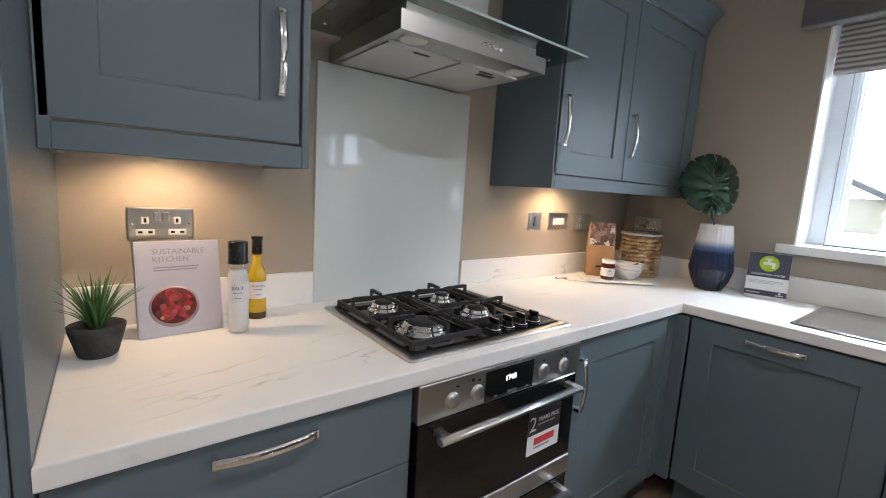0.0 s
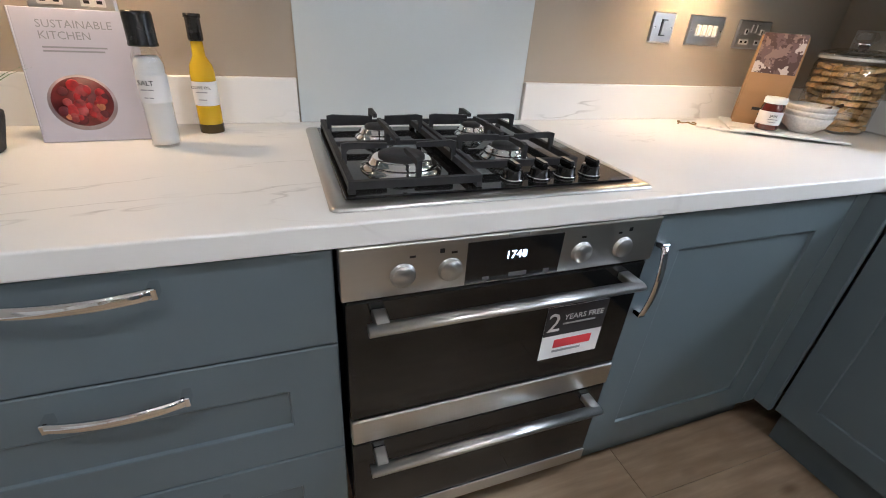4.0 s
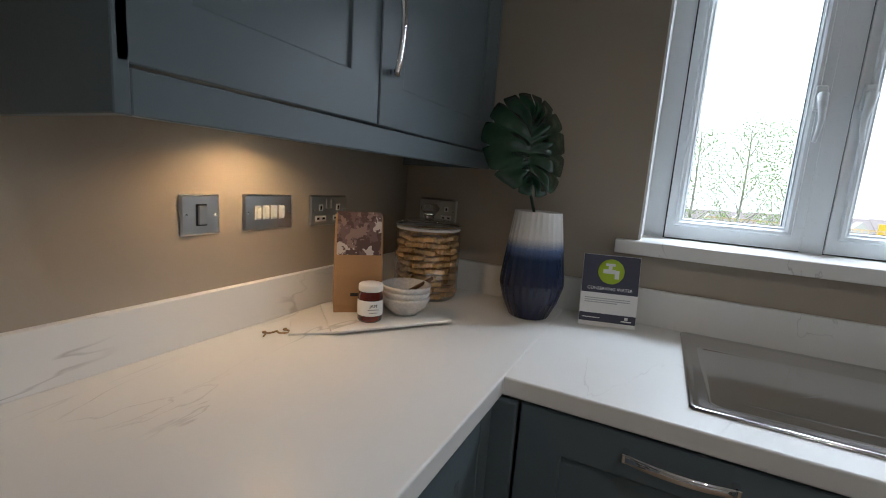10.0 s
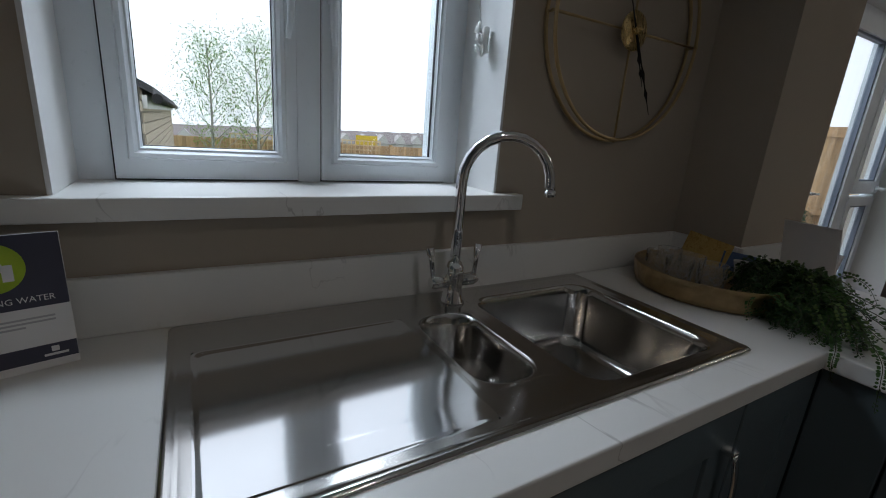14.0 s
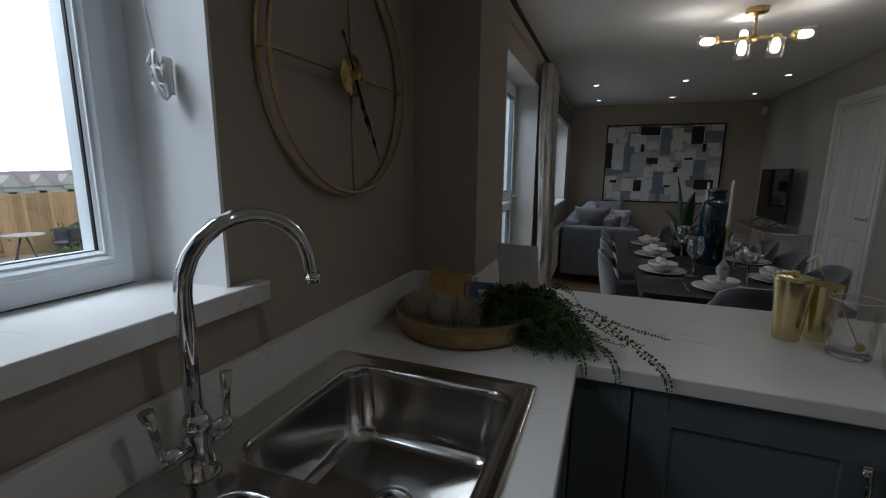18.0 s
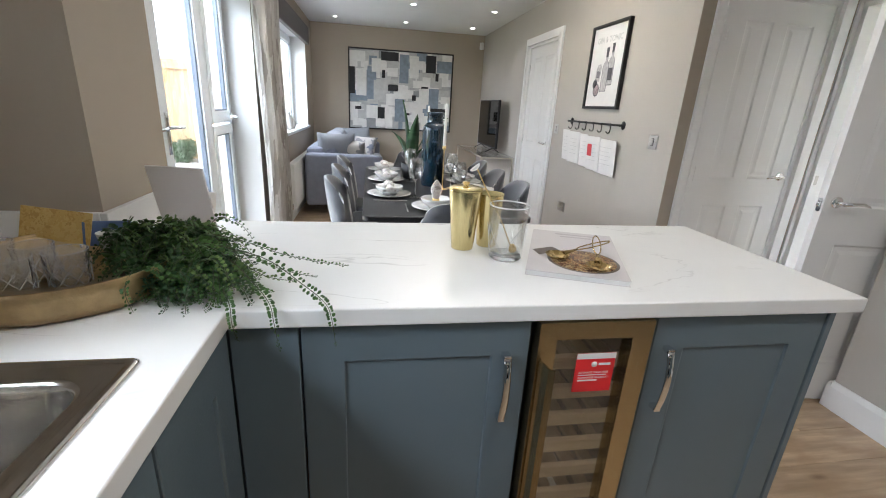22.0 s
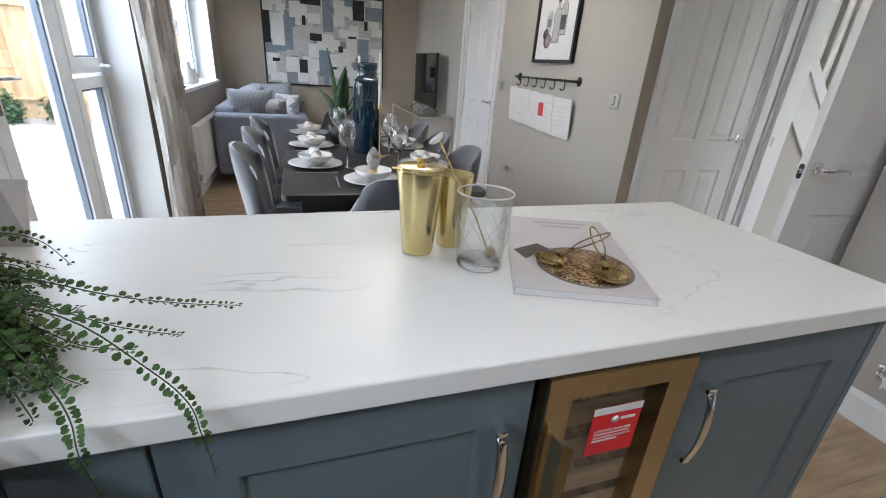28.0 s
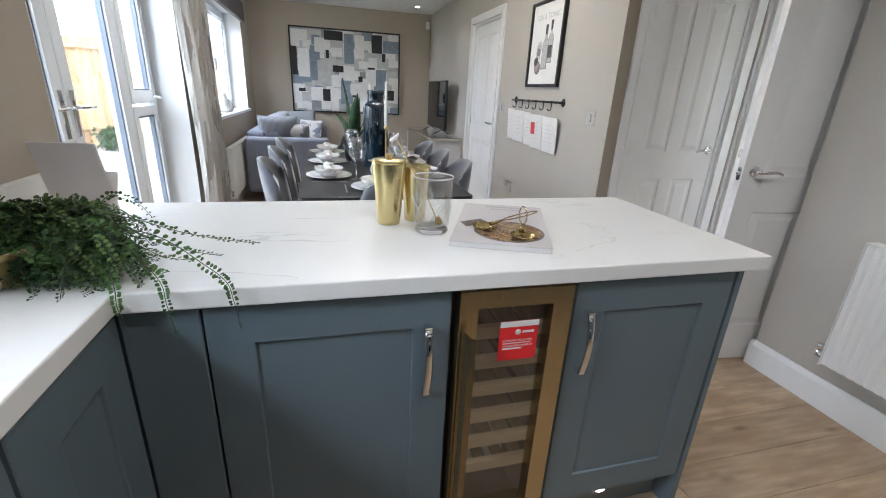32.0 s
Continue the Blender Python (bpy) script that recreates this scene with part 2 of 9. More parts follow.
def glow(name, col, strength):
    m = bpy.data.materials.new(name)
    m.use_nodes = True
    p = m.node_tree.nodes["Principled BSDF"]
    p.inputs["Base Color"].default_value = (*col, 1)
    p.inputs["Emission Color"].default_value = (*col, 1)
    p.inputs["Emission Strength"].default_value = strength
    return m


def pane(name, tint=(1, 1, 1), gloss=0.08):
    """Thin clear glass."""
    m = bpy.data.materials.new(name)
    m.use_nodes = True
    nt = m.node_tree
    nt.nodes.clear()
    tr = nt.nodes.new("ShaderNodeBsdfTransparent")
    tr.inputs[0].default_value = (*tint, 1)
    gl = nt.nodes.new("ShaderNodeBsdfGlossy")
    gl.inputs["Roughness"].default_value = 0.02
    lw = nt.nodes.new("ShaderNodeLayerWeight")
    lw.inputs[0].default_value = 0.25
    fr = nt.nodes.new("ShaderNodeMapRange")
    fr.inputs[3].default_value, fr.inputs[4].default_value = 0.5 * gloss, 0.3 + 1.2 * gloss
    nt.links.new(lw.outputs["Facing"], fr.inputs[0])
    mx = nt.nodes.new("ShaderNodeMixShader")
    o = nt.nodes.new("ShaderNodeOutputMaterial")
    nt.links.new(fr.outputs[0], mx.inputs[0])
    nt.links.new(tr.outputs[0], mx.inputs[1])
    nt.links.new(gl.outputs[0], mx.inputs[2])
    nt.links.new(mx.outputs[0], o.inputs[0])
    return m


def thick_glass(name, tint=(1, 1, 1), rough=0.0):
    m = bpy.data.materials.new(name)
    m.use_nodes = True
    p = m.node_tree.nodes["Principled BSDF"]
    p.inputs["Base Color"].default_value = (*tint, 1)
    p.inputs["Transmission Weight"].default_value = 1
    p.inputs["Roughness"].default_value = rough
    p.inputs["IOR"].default_value = 1.48
    return m


def marble(name):
    m = mat(name, (0.80, 0.787, 0.757), 0.34, var=0.03, scale=2.5, rvar=0.05)
    nt = m.node_tree
    p = nt.nodes["Principled BSDF"]
    base = p.inputs["Base Color"].links[0].from_socket
    tc = nt.nodes.new("ShaderNodeTexCoord")
    geo = nt.nodes.new("ShaderNodeNewGeometry")
    warp = nt.nodes.new("ShaderNodeTexNoise")
    warp.inputs["Scale"].default_value, warp.inputs["Detail"].default_value, warp.inputs["Distortion"].default_value = 1.7, 5.6, 0.55
    warp.inputs["Roughness"].default_value = 0.52
    vmap = nt.nodes.new("ShaderNodeMapping")
    vmap.inputs["Rotation"].default_value = (0, 0, radians(28))
    vmap.inputs["Scale"].default_value = (0.55, 1.9, 1.0)
    nt.links.new(geo.outputs["Position"], vmap.inputs[0])
    nt.links.new(vmap.outputs[0], warp.inputs[0])
    sub = nt.nodes.new("ShaderNodeMath")
    sub.operation = "SUBTRACT"
    sub.inputs[1].default_value = 0.5
    ab = nt.nodes.new("ShaderNodeMath")
    ab.operation = "ABSOLUTE"
    nt.links.new(warp.outputs[0], sub.inputs[0])
    nt.links.new(sub.outputs[0], ab.inputs[0])
    vein = nt.nodes.new("ShaderNodeMapRange")
    vein.inputs[1].default_value, vein.inputs[2].default_value, vein.inputs[3].default_value, vein.inputs[4].default_value = 0.0, 0.0048, 1.0, 0.0
    nt.links.new(ab.outputs[0], vein.inputs[0])
    where = nt.nodes.new("ShaderNodeTexNoise")
    where.inputs["Scale"].default_value = 3.2
    nt.links.new(geo.outputs["Position"], where.inputs[0])
    wr = nt.nodes.new("ShaderNodeMapRange")
    wr.inputs[1].default_value, wr.inputs[2].default_value, wr.inputs[4].default_value = 0.47, 0.66, 0.66
    nt.links.new(where.outputs[0], wr.inputs[0])
    mul = nt.nodes.new("ShaderNodeMath")
    mul.operation = "MULTIPLY"
    nt.links.new(vein.outputs[0], mul.inputs[0])
    nt.links.new(wr.outputs[0], mul.inputs[1])
    mix = nt.nodes.new("ShaderNodeMix")
    mix.data_type = "RGBA"
    nt.links.new(mul.outputs[0], mix.inputs[0])
    nt.links.new(base, mix.inputs[6])
    mix.inputs[7].default_value = (0.40, 0.375, 0.35, 1)
    nt.links.new(mix.outputs[2], p.inputs["Base Color"])
    return m


def stripes(name, col_a, col_b, scale, rough=0.85, axis="X", bump=0.0):
    """Two-tone weave or grain that runs in bands."""
    m = mat(name, col_a, rough, var=0.06, scale=40, bump=bump, bscale=500)
    nt = m.node_tree
    p = nt.nodes["Principled BSDF"]
    base = p.inputs["Base Color"].links[0].from_socket
    tc = nt.nodes.new("ShaderNodeTexCoord")
    w = nt.nodes.new("ShaderNodeTexWave")
    w.bands_direction = axis
    w.inputs["Scale"].default_value, w.inputs["Distortion"].default_value, w.inputs["Detail"].default_value = scale, 1.5, 2
    nt.links.new(tc.outputs["Object"], w.inputs[0])
    mix = nt.nodes.new("ShaderNodeMix")
    mix.data_type = "RGBA"
    nt.links.new(w.outputs[0], mix.inputs[0])
    nt.links.new(base, mix.inputs[6])
    mix.inputs[7].default_value = (*col_b, 1)
    nt.links.new(mix.outputs[2], p.inputs["Base Color"])
    return m


def blotched(name, cols, scale, rough=0.9, stretch=(1, 1, 1), bump=0.1, rnd=1.0):
    """Cloth or picture with irregular patches of several colours."""
    m = mat(name, cols[0], rough, var=0.05, scale=30, bump=bump, bscale=300)
    nt = m.node_tree
    p = nt.nodes["Principled BSDF"]
    tc = nt.nodes.new("ShaderNodeTexCoord")
    mp = nt.nodes.new("ShaderNodeMapping")
    mp.inputs["Scale"].default_value = stretch
    nz = nt.nodes.new("ShaderNodeTexNoise")
    nz.inputs["Scale"].default_value = scale * 1.5
    add = nt.nodes.new("ShaderNodeMix")
    add.data_type = "RGBA"
    add.inputs[0].default_value = 0.06
    nt.links.new(tc.outputs["Object"], mp.inputs[0])
    nt.links.new(mp.outputs[0], nz.inputs[0])
    nt.links.new(mp.outputs[0], add.inputs[6])
    nt.links.new(nz.outputs[1], add.inputs[7])
    vo = nt.nodes.new("ShaderNodeTexVoronoi")
    vo.inputs["Scale"].default_value, vo.inputs["Randomness"].default_value = scale, rnd
    nt.links.new(add.outputs[2], vo.inputs[0])
    ramp = nt.nodes.new("ShaderNodeValToRGB")
    ramp.color_ramp.interpolation = "CONSTANT"
    while len(ramp.color_ramp.elements) < len(cols):
        ramp.color_ramp.elements.new(0.5)
    for i, c in enumerate(cols):
        ramp.color_ramp.elements[i].position = 0.18 + 0.64 * i / len(cols) if i else 0
        ramp.color_ramp.elements[i].color = (*c, 1)
    sep = nt.nodes.new("ShaderNodeSeparateColor")
    nt.links.new(vo.outputs["Color"], sep.inputs[0])
    nt.links.new(sep.outputs[0], ramp.inputs[0])
    nt.links.new(ramp.outputs[0], p.inputs["Base Color"])
    return m


PAINT = mat("grey_blue_paint", (0.118, 0.152, 0.172), 0.38, var=0.04, scale=3, bump=0.015, bscale=220)
PAINT_IN = mat("grey_blue_carcass", (0.115, 0.148, 0.168), 0.45, var=0.05, scale=3)
WALL = mat("taupe_emulsion", (0.392, 0.340, 0.275), 0.85, var=0.025, scale=2.2, bump=0.05, bscale=260)
PALE = mat("pale_stone_emulsion", (0.475, 0.445, 0.402), 0.85, var=0.025, scale=2.2, bump=0.05, bscale=260)
CEIL = mat("white_ceiling_paint", (0.80, 0.80, 0.79), 0.9, var=0.02, scale=2, bump=0.04, bscale=240)
WHITE = mat("white_gloss_paint", (0.80, 0.80, 0.79), 0.35, var=0.02, scale=4)
UPVC = mat("white_upvc", (0.78, 0.82, 0.85), 0.3, var=0.02, scale=4)
SEAL = mat("black_rubber_seal", (0.02, 0.02, 0.022), 0.6)
STONE = marble("white_veined_laminate")
STEEL = mat("brushed_steel", (0.53, 0.52, 0.50), 0.30, 1.0, var=0.02, scale=3, bscale=30, stretch=(1, 40, 40), rvar=0.012)
SINKSTEEL = mat("satin_steel", (0.50, 0.485, 0.465), 0.15, 1.0, var=0.05, scale=4, rvar=0.02)
DRAINSTEEL = mat("polished_drainer_steel", (0.64, 0.64, 0.64), 0.10, 1.0, var=0.04, scale=4, rvar=0.015)
CHROME = mat("chrome", (0.82, 0.82, 0.82), 0.06, 1.0, var=0.02, rvar=0.02)
GOLD = mat("brushed_gold", (0.72, 0.53, 0.24), 0.28, 1.0, var=0.08, scale=30, rvar=0.06, stretch=(8, 8, 1))
BRASS = mat("aged_gold_metal", (0.48, 0.36, 0.19), 0.36, 1.0, var=0.14, scale=12, bump=0.05, bscale=60)
COPPER = mat("bronze_steel", (0.50, 0.395, 0.235), 0.27, 1.0, var=0.03, scale=3, stretch=(1, 40, 40), rvar=0.015)
BLACK = mat("black_enamel", (0.012, 0.012, 0.013), 0.45, var=0.2, scale=20)
GLOSS = mat("black_glass", (0.008, 0.008, 0.008), 0.06, var=0.1, rvar=0.02)
IRON = mat("matt_cast_iron", (0.02, 0.02, 0.021), 0.6, var=0.2, scale=40, bump=0.2, bscale=300)
CLEAR = pane("clear_pane", (0.92, 0.93, 0.93))
GLASS = thick_glass("clear_glass")
THINGLASS = pane("thin_glass", (0.985, 0.99, 0.99), 0.12)
WINEGLASS = pane("wine_glass", (0.975, 0.98, 0.985), 0.22)
JARGLASS = pane("jar_glass", (0.97, 0.975, 0.97), 0.3)
SPLASH = mat("white_back_painted_glass", (0.62, 0.655, 0.65), 0.06, var=0.015, scale=2, rvar=0.02, coat=0.5)
PLASTIC = mat("white_plastic", (0.78, 0.78, 0.76), 0.35, var=0.02)
PAPER = mat("white_paper", (0.76, 0.75, 0.74), 0.7, var=0.03, scale=12)
LAMP = glow("warm_lamp", (1.0, 0.84, 0.6), 20.0)
SPOT = glow("white_lamp", (1.0, 0.95, 0.86), 16.0)
OAK = mat("limed_oak_plank", (0.44, 0.325, 0.215), 0.36, var=0.24, scale=4, bump=0.05, bscale=40, stretch=(1, 9, 6), per_object=0.13)
ont = OAK.node_tree
opr = ont.nodes["Principled BSDF"]
obase = opr.inputs["Base Color"].links[0].from_socket
ogeo = ont.nodes.new("ShaderNodeNewGeometry")
omap = ont.nodes.new("ShaderNodeMapping")
omap.inputs["Scale"].default_value = (3.2, 8.0, 1.0)
oknot = ont.nodes.new("ShaderNodeTexVoronoi")
oknot.inputs["Scale"].default_value = 1.0
orng = ont.nodes.new("ShaderNodeMapRange")
orng.inputs[1].default_value, orng.inputs[2].default_value, orng.inputs[3].default_value, orng.inputs[4].default_value = 0.03, 0.16, 0.65, 0.0
ocloud = ont.nodes.new("ShaderNodeTexNoise")
ocloud.inputs["Scale"].default_value, ocloud.inputs["Detail"].default_value = 1.6, 4
omix = ont.nodes.new("ShaderNodeMix")
omix.data_type = "RGBA"
omix.inputs[7].default_value = (0.13, 0.075, 0.04, 1)
ovary = ont.nodes.new("ShaderNodeMix")
ovary.data_type = "RGBA"
ovary.inputs[7].default_value = (0.33, 0.22, 0.13, 1)
ocr = ont.nodes.new("ShaderNodeMapRange")
ocr.inputs[1].default_value, ocr.inputs[2].default_value, ocr.inputs[4].default_value = 0.45, 0.7, 0.7
ont.links.new(ogeo.outputs["Position"], omap.inputs[0])
ont.links.new(omap.outputs[0], oknot.inputs[0])
ont.links.new(omap.outputs[0], ocloud.inputs[0])
ont.links.new(ocloud.outputs[0], ocr.inputs[0])
ont.links.new(ocr.outputs[0], ovary.inputs[0])
ont.links.new(obase, ovary.inputs[6])
ont.links.new(oknot.outputs["Distance"], orng.inputs[0])
ont.links.new(orng.outputs[0], omix.inputs[0])
ont.links.new(ovary.outputs[2], omix.inputs[6])
ont.links.new(omix.outputs[2], opr.inputs["Base Color"])
DARKWOOD = mat("black_stained_wood", (0.022, 0.021, 0.022), 0.33, var=0.2, scale=9, stretch=(8, 1, 1))
VELVET = mat("grey_velvet", (0.064, 0.067, 0.079), 0.75, var=0.22, scale=9, sheen=0.7, bump=0.06, bscale=200)
SOFAC = mat("blue_grey_sofa_cloth", (0.19, 0.205, 0.26), 0.85, var=0.08, scale=14, sheen=0.25, bump=0.12, bscale=420)

# ---- setting ----
floor = structure("floor", box((-5.4, YF - 0.1, -0.12), (0.28, 0.12, -0.004)), mat("floor_bed", (0.16, 0.11, 0.07), 0.7), "wood-look floor through kitchen and dining room", "floor")
structure("ceiling", box((-5.4, YF - 0.1, HC), (0.30, 0.12, HC + 0.12)), CEIL, "smooth white painted ceiling", "ceiling")
structure("wall_hob", box((-3.25, 0, 0), (0.32, 0.14, HC)), WALL, "taupe painted kitchen wall behind the hob", "wall")
W0, W1, WZ0, WZ1 = -0.814, -1.689, 1.155, 2.14      # kitchen window opening
P0, P1, PZ = -3.10, -5.08, 2.10                      # garden door opening
D0, D1, DZ0, DZ1 = -5.95, -7.88, 0.955, 2.08          # dining window opening
structure("wall_window", plate([YF, D1, D0, P1, P0, W1, W0, 0.0], [0, DZ0 - 0.03, WZ0 - 0.03, DZ1, PZ, WZ1, HC], 0.0, 0.32, lambda i, j: not (i == 5 and 2 <= j < 5 or i == 3 and j < 4 or i == 1 and 1 <= j < 3), "yzx"), WALL, "taupe painted outer wall with windows and garden doors", "wall")
structure("pier", box((XN, -2.875, 0), (0.0, YN, HC)), WALL, "taupe painted pier between the sink and the garden doors", "pier")
structure("wall_far", box((-2.75, YF - 0.12, 0), (0.32, YF, HC)), WALL, "taupe painted far wall behind the large painting", "wall")
E0, E1, EZ = -5.52, -6.36, 1.99                      # dining door opening
structure("wall_dining", plate([YF, E1, E0, YA - 0.002], [0, EZ, HC], XR - 0.13, XR, lambda i, j: not (i == 1 and j == 0), "yzx"), PALE, "pale painted dining wall with a white door", "wall")
C0, C1, CZ = -2.752, -3.462, 1.985                    # cupboard door opening
structure("wall_lobby", plate([-3.715, C1, C0, XR - 0.001], [0, CZ, HC], YA - 0.12, YA, lambda i, j: not (i == 1 and j == 0), "xzy"), WALL, "taupe painted lobby wall with a white panelled door", "wall")
structure("wall_radiator", box((XL - 0.13, -2.82, 0), (XL, 0.0, HC)), PALE, "pale painted wall beside the peninsula with a radiator", "wall")
structure("wall_lobby_back", box((-3.84, -2.70, 0), (XL - 0.13, -2.58, HC)), PALE, "pale painted wall behind the open door", "wall")
H0, H1, HZ = -2.735, -3.672, 1.99                      # hall doorway
structure("wall_hall", plate([YA, H1, H0, -2.70], [0, HZ, HC], -3.715, -3.585, lambda i, j: not (i == 1 and j == 0), "yzx"), PALE, "pale painted wall with the doorway to the hall", "wall")
structure("wall_hall_side", box((-5.4, -6.2, 0), (-5.28, -1.4, HC)), PALE, "pale painted far wall of the hall", "wall")
structure("wall_hall_end", box((-5.28, -6.2, 0), (-3.84, -6.08, HC)), PALE, "pale painted end wall of the hall", "wall")
# out of view; its opening is made up to let light into the hall
structure("wall_hall_front", plate([-5.28, -4.95, -3.95, -3.24], [0.0, 0.1, 2.1, HC], -1.52, -1.4, lambda i, j: not (i == 1 and j == 1), "xzy"), PALE, "pale painted unseen front wall of the hall, opening added for light", "wall")
structure("wall_cupboard", box((-5.28, -4.6, 0), (-2.74, -4.48, HC)), PALE, "plain back wall of the stairs and cupboard", "wall")
structure("wall_utility", box((-3.9, YF, 0), (-3.78, -4.6, HC)), PALE, "plain wall of the room behind the dining door", "wall")
structure("wall_left_end", box((XL - 0.13, 0.0, 0), (XL, 0.14, HC)), WALL, "taupe painted end of the kitchen wall", "wall")


def skirt(axis, at, a, b, out):
    """A skirting board 0.14 high along an axis; out is the side that it stands on."""
    prof = [(0, 0), (0.018, 0), (0.018, 0.115), (0.008, 0.14), (0, 0.14)]
    bm = bmesh.new()
    rows = []
    for s in (a, b):
        rows.append([bm.verts.new((at + out * d, s, z) if axis == "y" else (s, at + out * d, z)) for d, z in prof])
    for i in range(5):
        bm.faces.new((rows[0][i], rows[0][(i + 1) % 5], rows[1][(i + 1) % 5], rows[1][i]))
    bm.faces.new(rows[0])
    bm.faces.new(rows[1][::-1])
    bmesh.ops.recalc_face_normals(bm, faces=bm.faces)
    return structure("baseboard", bm, WHITE, "white moulded skirting board", "skirting")


skirt("y", XL, -2.82, -0.62, 1)
skirt("x", -2.82, XL + 0.018, XL - 0.13, -1)
skirt("y", XR, YA, E0 + 0.07, 1)
skirt("y", XR, E1 - 0.07, YF, 1)
skirt("x", YF, XR + 0.018, -0.018, 1)
skirt("y", 0.0, P1, YF, -1)
skirt("x", YA, XR, C0 + 0.07, 1)
skirt("y", -5.28, -6.08, -1.52, 1)


def casing(axis, at, a, b, top, out, wide=0.068):
    """White door lining and architrave on one face of a wall, round an opening from a to b."""
    a, b = sorted((a, b))
    us = [a - wide, a + 0.004, b - 0.004, b + wide]
    bm = plate(us, [0, top - 0.004, top + wide], at, at + 0.018 * out, lambda i, j: j == 1 or i != 1, axis + "z" + ("y" if axis == "x" else "x"))
    us2 = [a - 0.02, a + 0.004, b - 0.004, b + 0.02]
    plate(us2, [0, top - 0.004, top + 0.02], at + 0.018 * out, at + 0.026 * out, lambda i, j: j == 1 or i != 1, axis + "z" + ("y" if axis == "x" else "x"), bm)
    return structure("trim", bm, WHITE, "white moulded door architrave", "architrave")


casing("y", XR, E0, E1, EZ, 1)
casing("x", YA, C0, C1, CZ, 1)
casing("y", -3.585, H0, H1, HZ, 1)


def lining(axis, a, b, top, w0, w1, name="trim"):
    a, b = sorted((a, b))
    bm = plate([a, a + 0.028, b - 0.028, b], [0, top - 0.028, top], w0, w1, lambda i, j: j == 1 or i != 1, axis + "z" + ("y" if axis == "x" else "x"))
    return structure(name, bm, WHITE, "white door lining in the wall", "door lining")


lining("y", E0 - 0.002, E1 + 0.002, EZ - 0.002, XR - 0.13, XR + 0.001)
lining("x", C0 - 0.002, C1 + 0.002, CZ - 0.002, YA - 0.12, YA + 0.001)
lining("y", H0 - 0.002, H1 + 0.002, HZ - 0.002, -3.715, -3.584)
structure("strike_plate", box((-3.622, -3.6435, 0.968), (-3.598, -3.641, 1.026), 0.0008), STEEL, "small steel strike plate in the door lining", "strike plate")


def lever(side=1, inward=-1):
    """Chrome lever handle on a round rose at the origin, that stands out along -y and points along side * x."""
    bm = lathe([(0.0, 0.0), (0.026, 0.0), (0.026, 0.006), (0.022, 0.009), (0.0, 0.009)], 20, pose(0, 0, 0, 90))
    add_tube(bm, [(0, 0, 0), (0, -0.045, 0)], 0.009, 10)
    add_tube(bm, [(0, -0.045, 0), (0.03 * side, -0.05, 0.002), (0.07 * side, -0.05, 0.004), (0.105 * side, -0.044, -0.004), (0.12 * side, -0.038, -0.010)], [0.010, 0.009, 0.008, 0.007, 0.005], 10)
    return smooth(bm)


def panel_door(name, width, height, at, rz, handle_side, label, closed=True):
    """A white moulded four-panel door: local x along its width, its front towards -y."""
    d = thing(name, at, rz, label, "door")
    d["kind"] = "structure"
    t = 0.023
    st, mid = 0.11, 0.09
    cw = (width - 2 * st - mid) / 2
    zs = [0.0, 0.2, 0.81, 0.98, height - 0.11, height]
    us = [0, st, st + cw, st + cw + mid, width - st, width]
    frame_bm = plate(us, zs, -0.012, 0.0, lambda i, j: not (i in (1, 3) and j in (1, 3)), "xzy")
    add_box(frame_bm, (0, 0.0, 0), (width, t, height))
    part("leaf", frame_bm, WHITE, d)
    for i in (1, 3):
        for j in (1, 3):
            x0, x1, z0, z1 = us[i], us[i + 1], zs[j], zs[j + 1]
            loops = []
            for o, y in ((0.0, -0.012), (0.010, -0.0055), (0.026, -0.0052), (0.045, -0.0105)):
                loops.append([(x0 + o, y, z0 + o), (x1 - o, y, z0 + o), (x1 - o, y, z1 - o), (x0 + o, y, z1 - o)])
            part("panel", loft(loops, smooth=False), WHITE, d)
    hx = width - 0.055 if handle_side > 0 else 0.055
    part("handle", move(lever(-handle_side), pose(hx, -0.012, 1.0)), CHROME, d, "chrome lever door handle")
    for z in (0.25, 1.0, 1.75):
        x = 0.0 if handle_side > 0 else width
        part("hinge", box((x - 0.008, -0.016, z - 0.045), (x + 0.008, -0.002, z + 0.045), 0.002), CHROME, d, "steel hinge")
    return d


# hob wall faces -y at rz 0; a face towards +y needs 180, towards +x needs 90
dd = panel_door("door_1", 0.78, 1.955, (XR - 0.02, -5.555 - 0.78 + 0.005, 0.006), 90, 1, "closed white four-panel door in the dining wall")
dd.matrix_basis = pose(XR - 0.03, -6.33, 0.006, 0, 0, 90)
cd = panel_door("door_2", 0.655, 1.95, (C0 - 0.03, YA - 0.02, 0.006), 180, 1, "closed white four-panel cupboard door in the lobby")
od = panel_door("door_3", 0.838, 1.96, (-2.80, -2.912, 0.006), 173, -1, "white four-panel hall door standing wide open")
part("latch_plate", move(prism(round_rect(-0.011, -0.03, 0.011, 0.03, 0.0105, 5), -0.0015, 0.0, "yzx"), pose(0, 0.006, 0.985)), CHROME, od, "steel latch plate on the door edge")
part("latch", box((-0.012, -0.001, 0.978), (0.0, 0.013, 0.994), 0.003, 2), CHROME, od, "steel latch bolt")

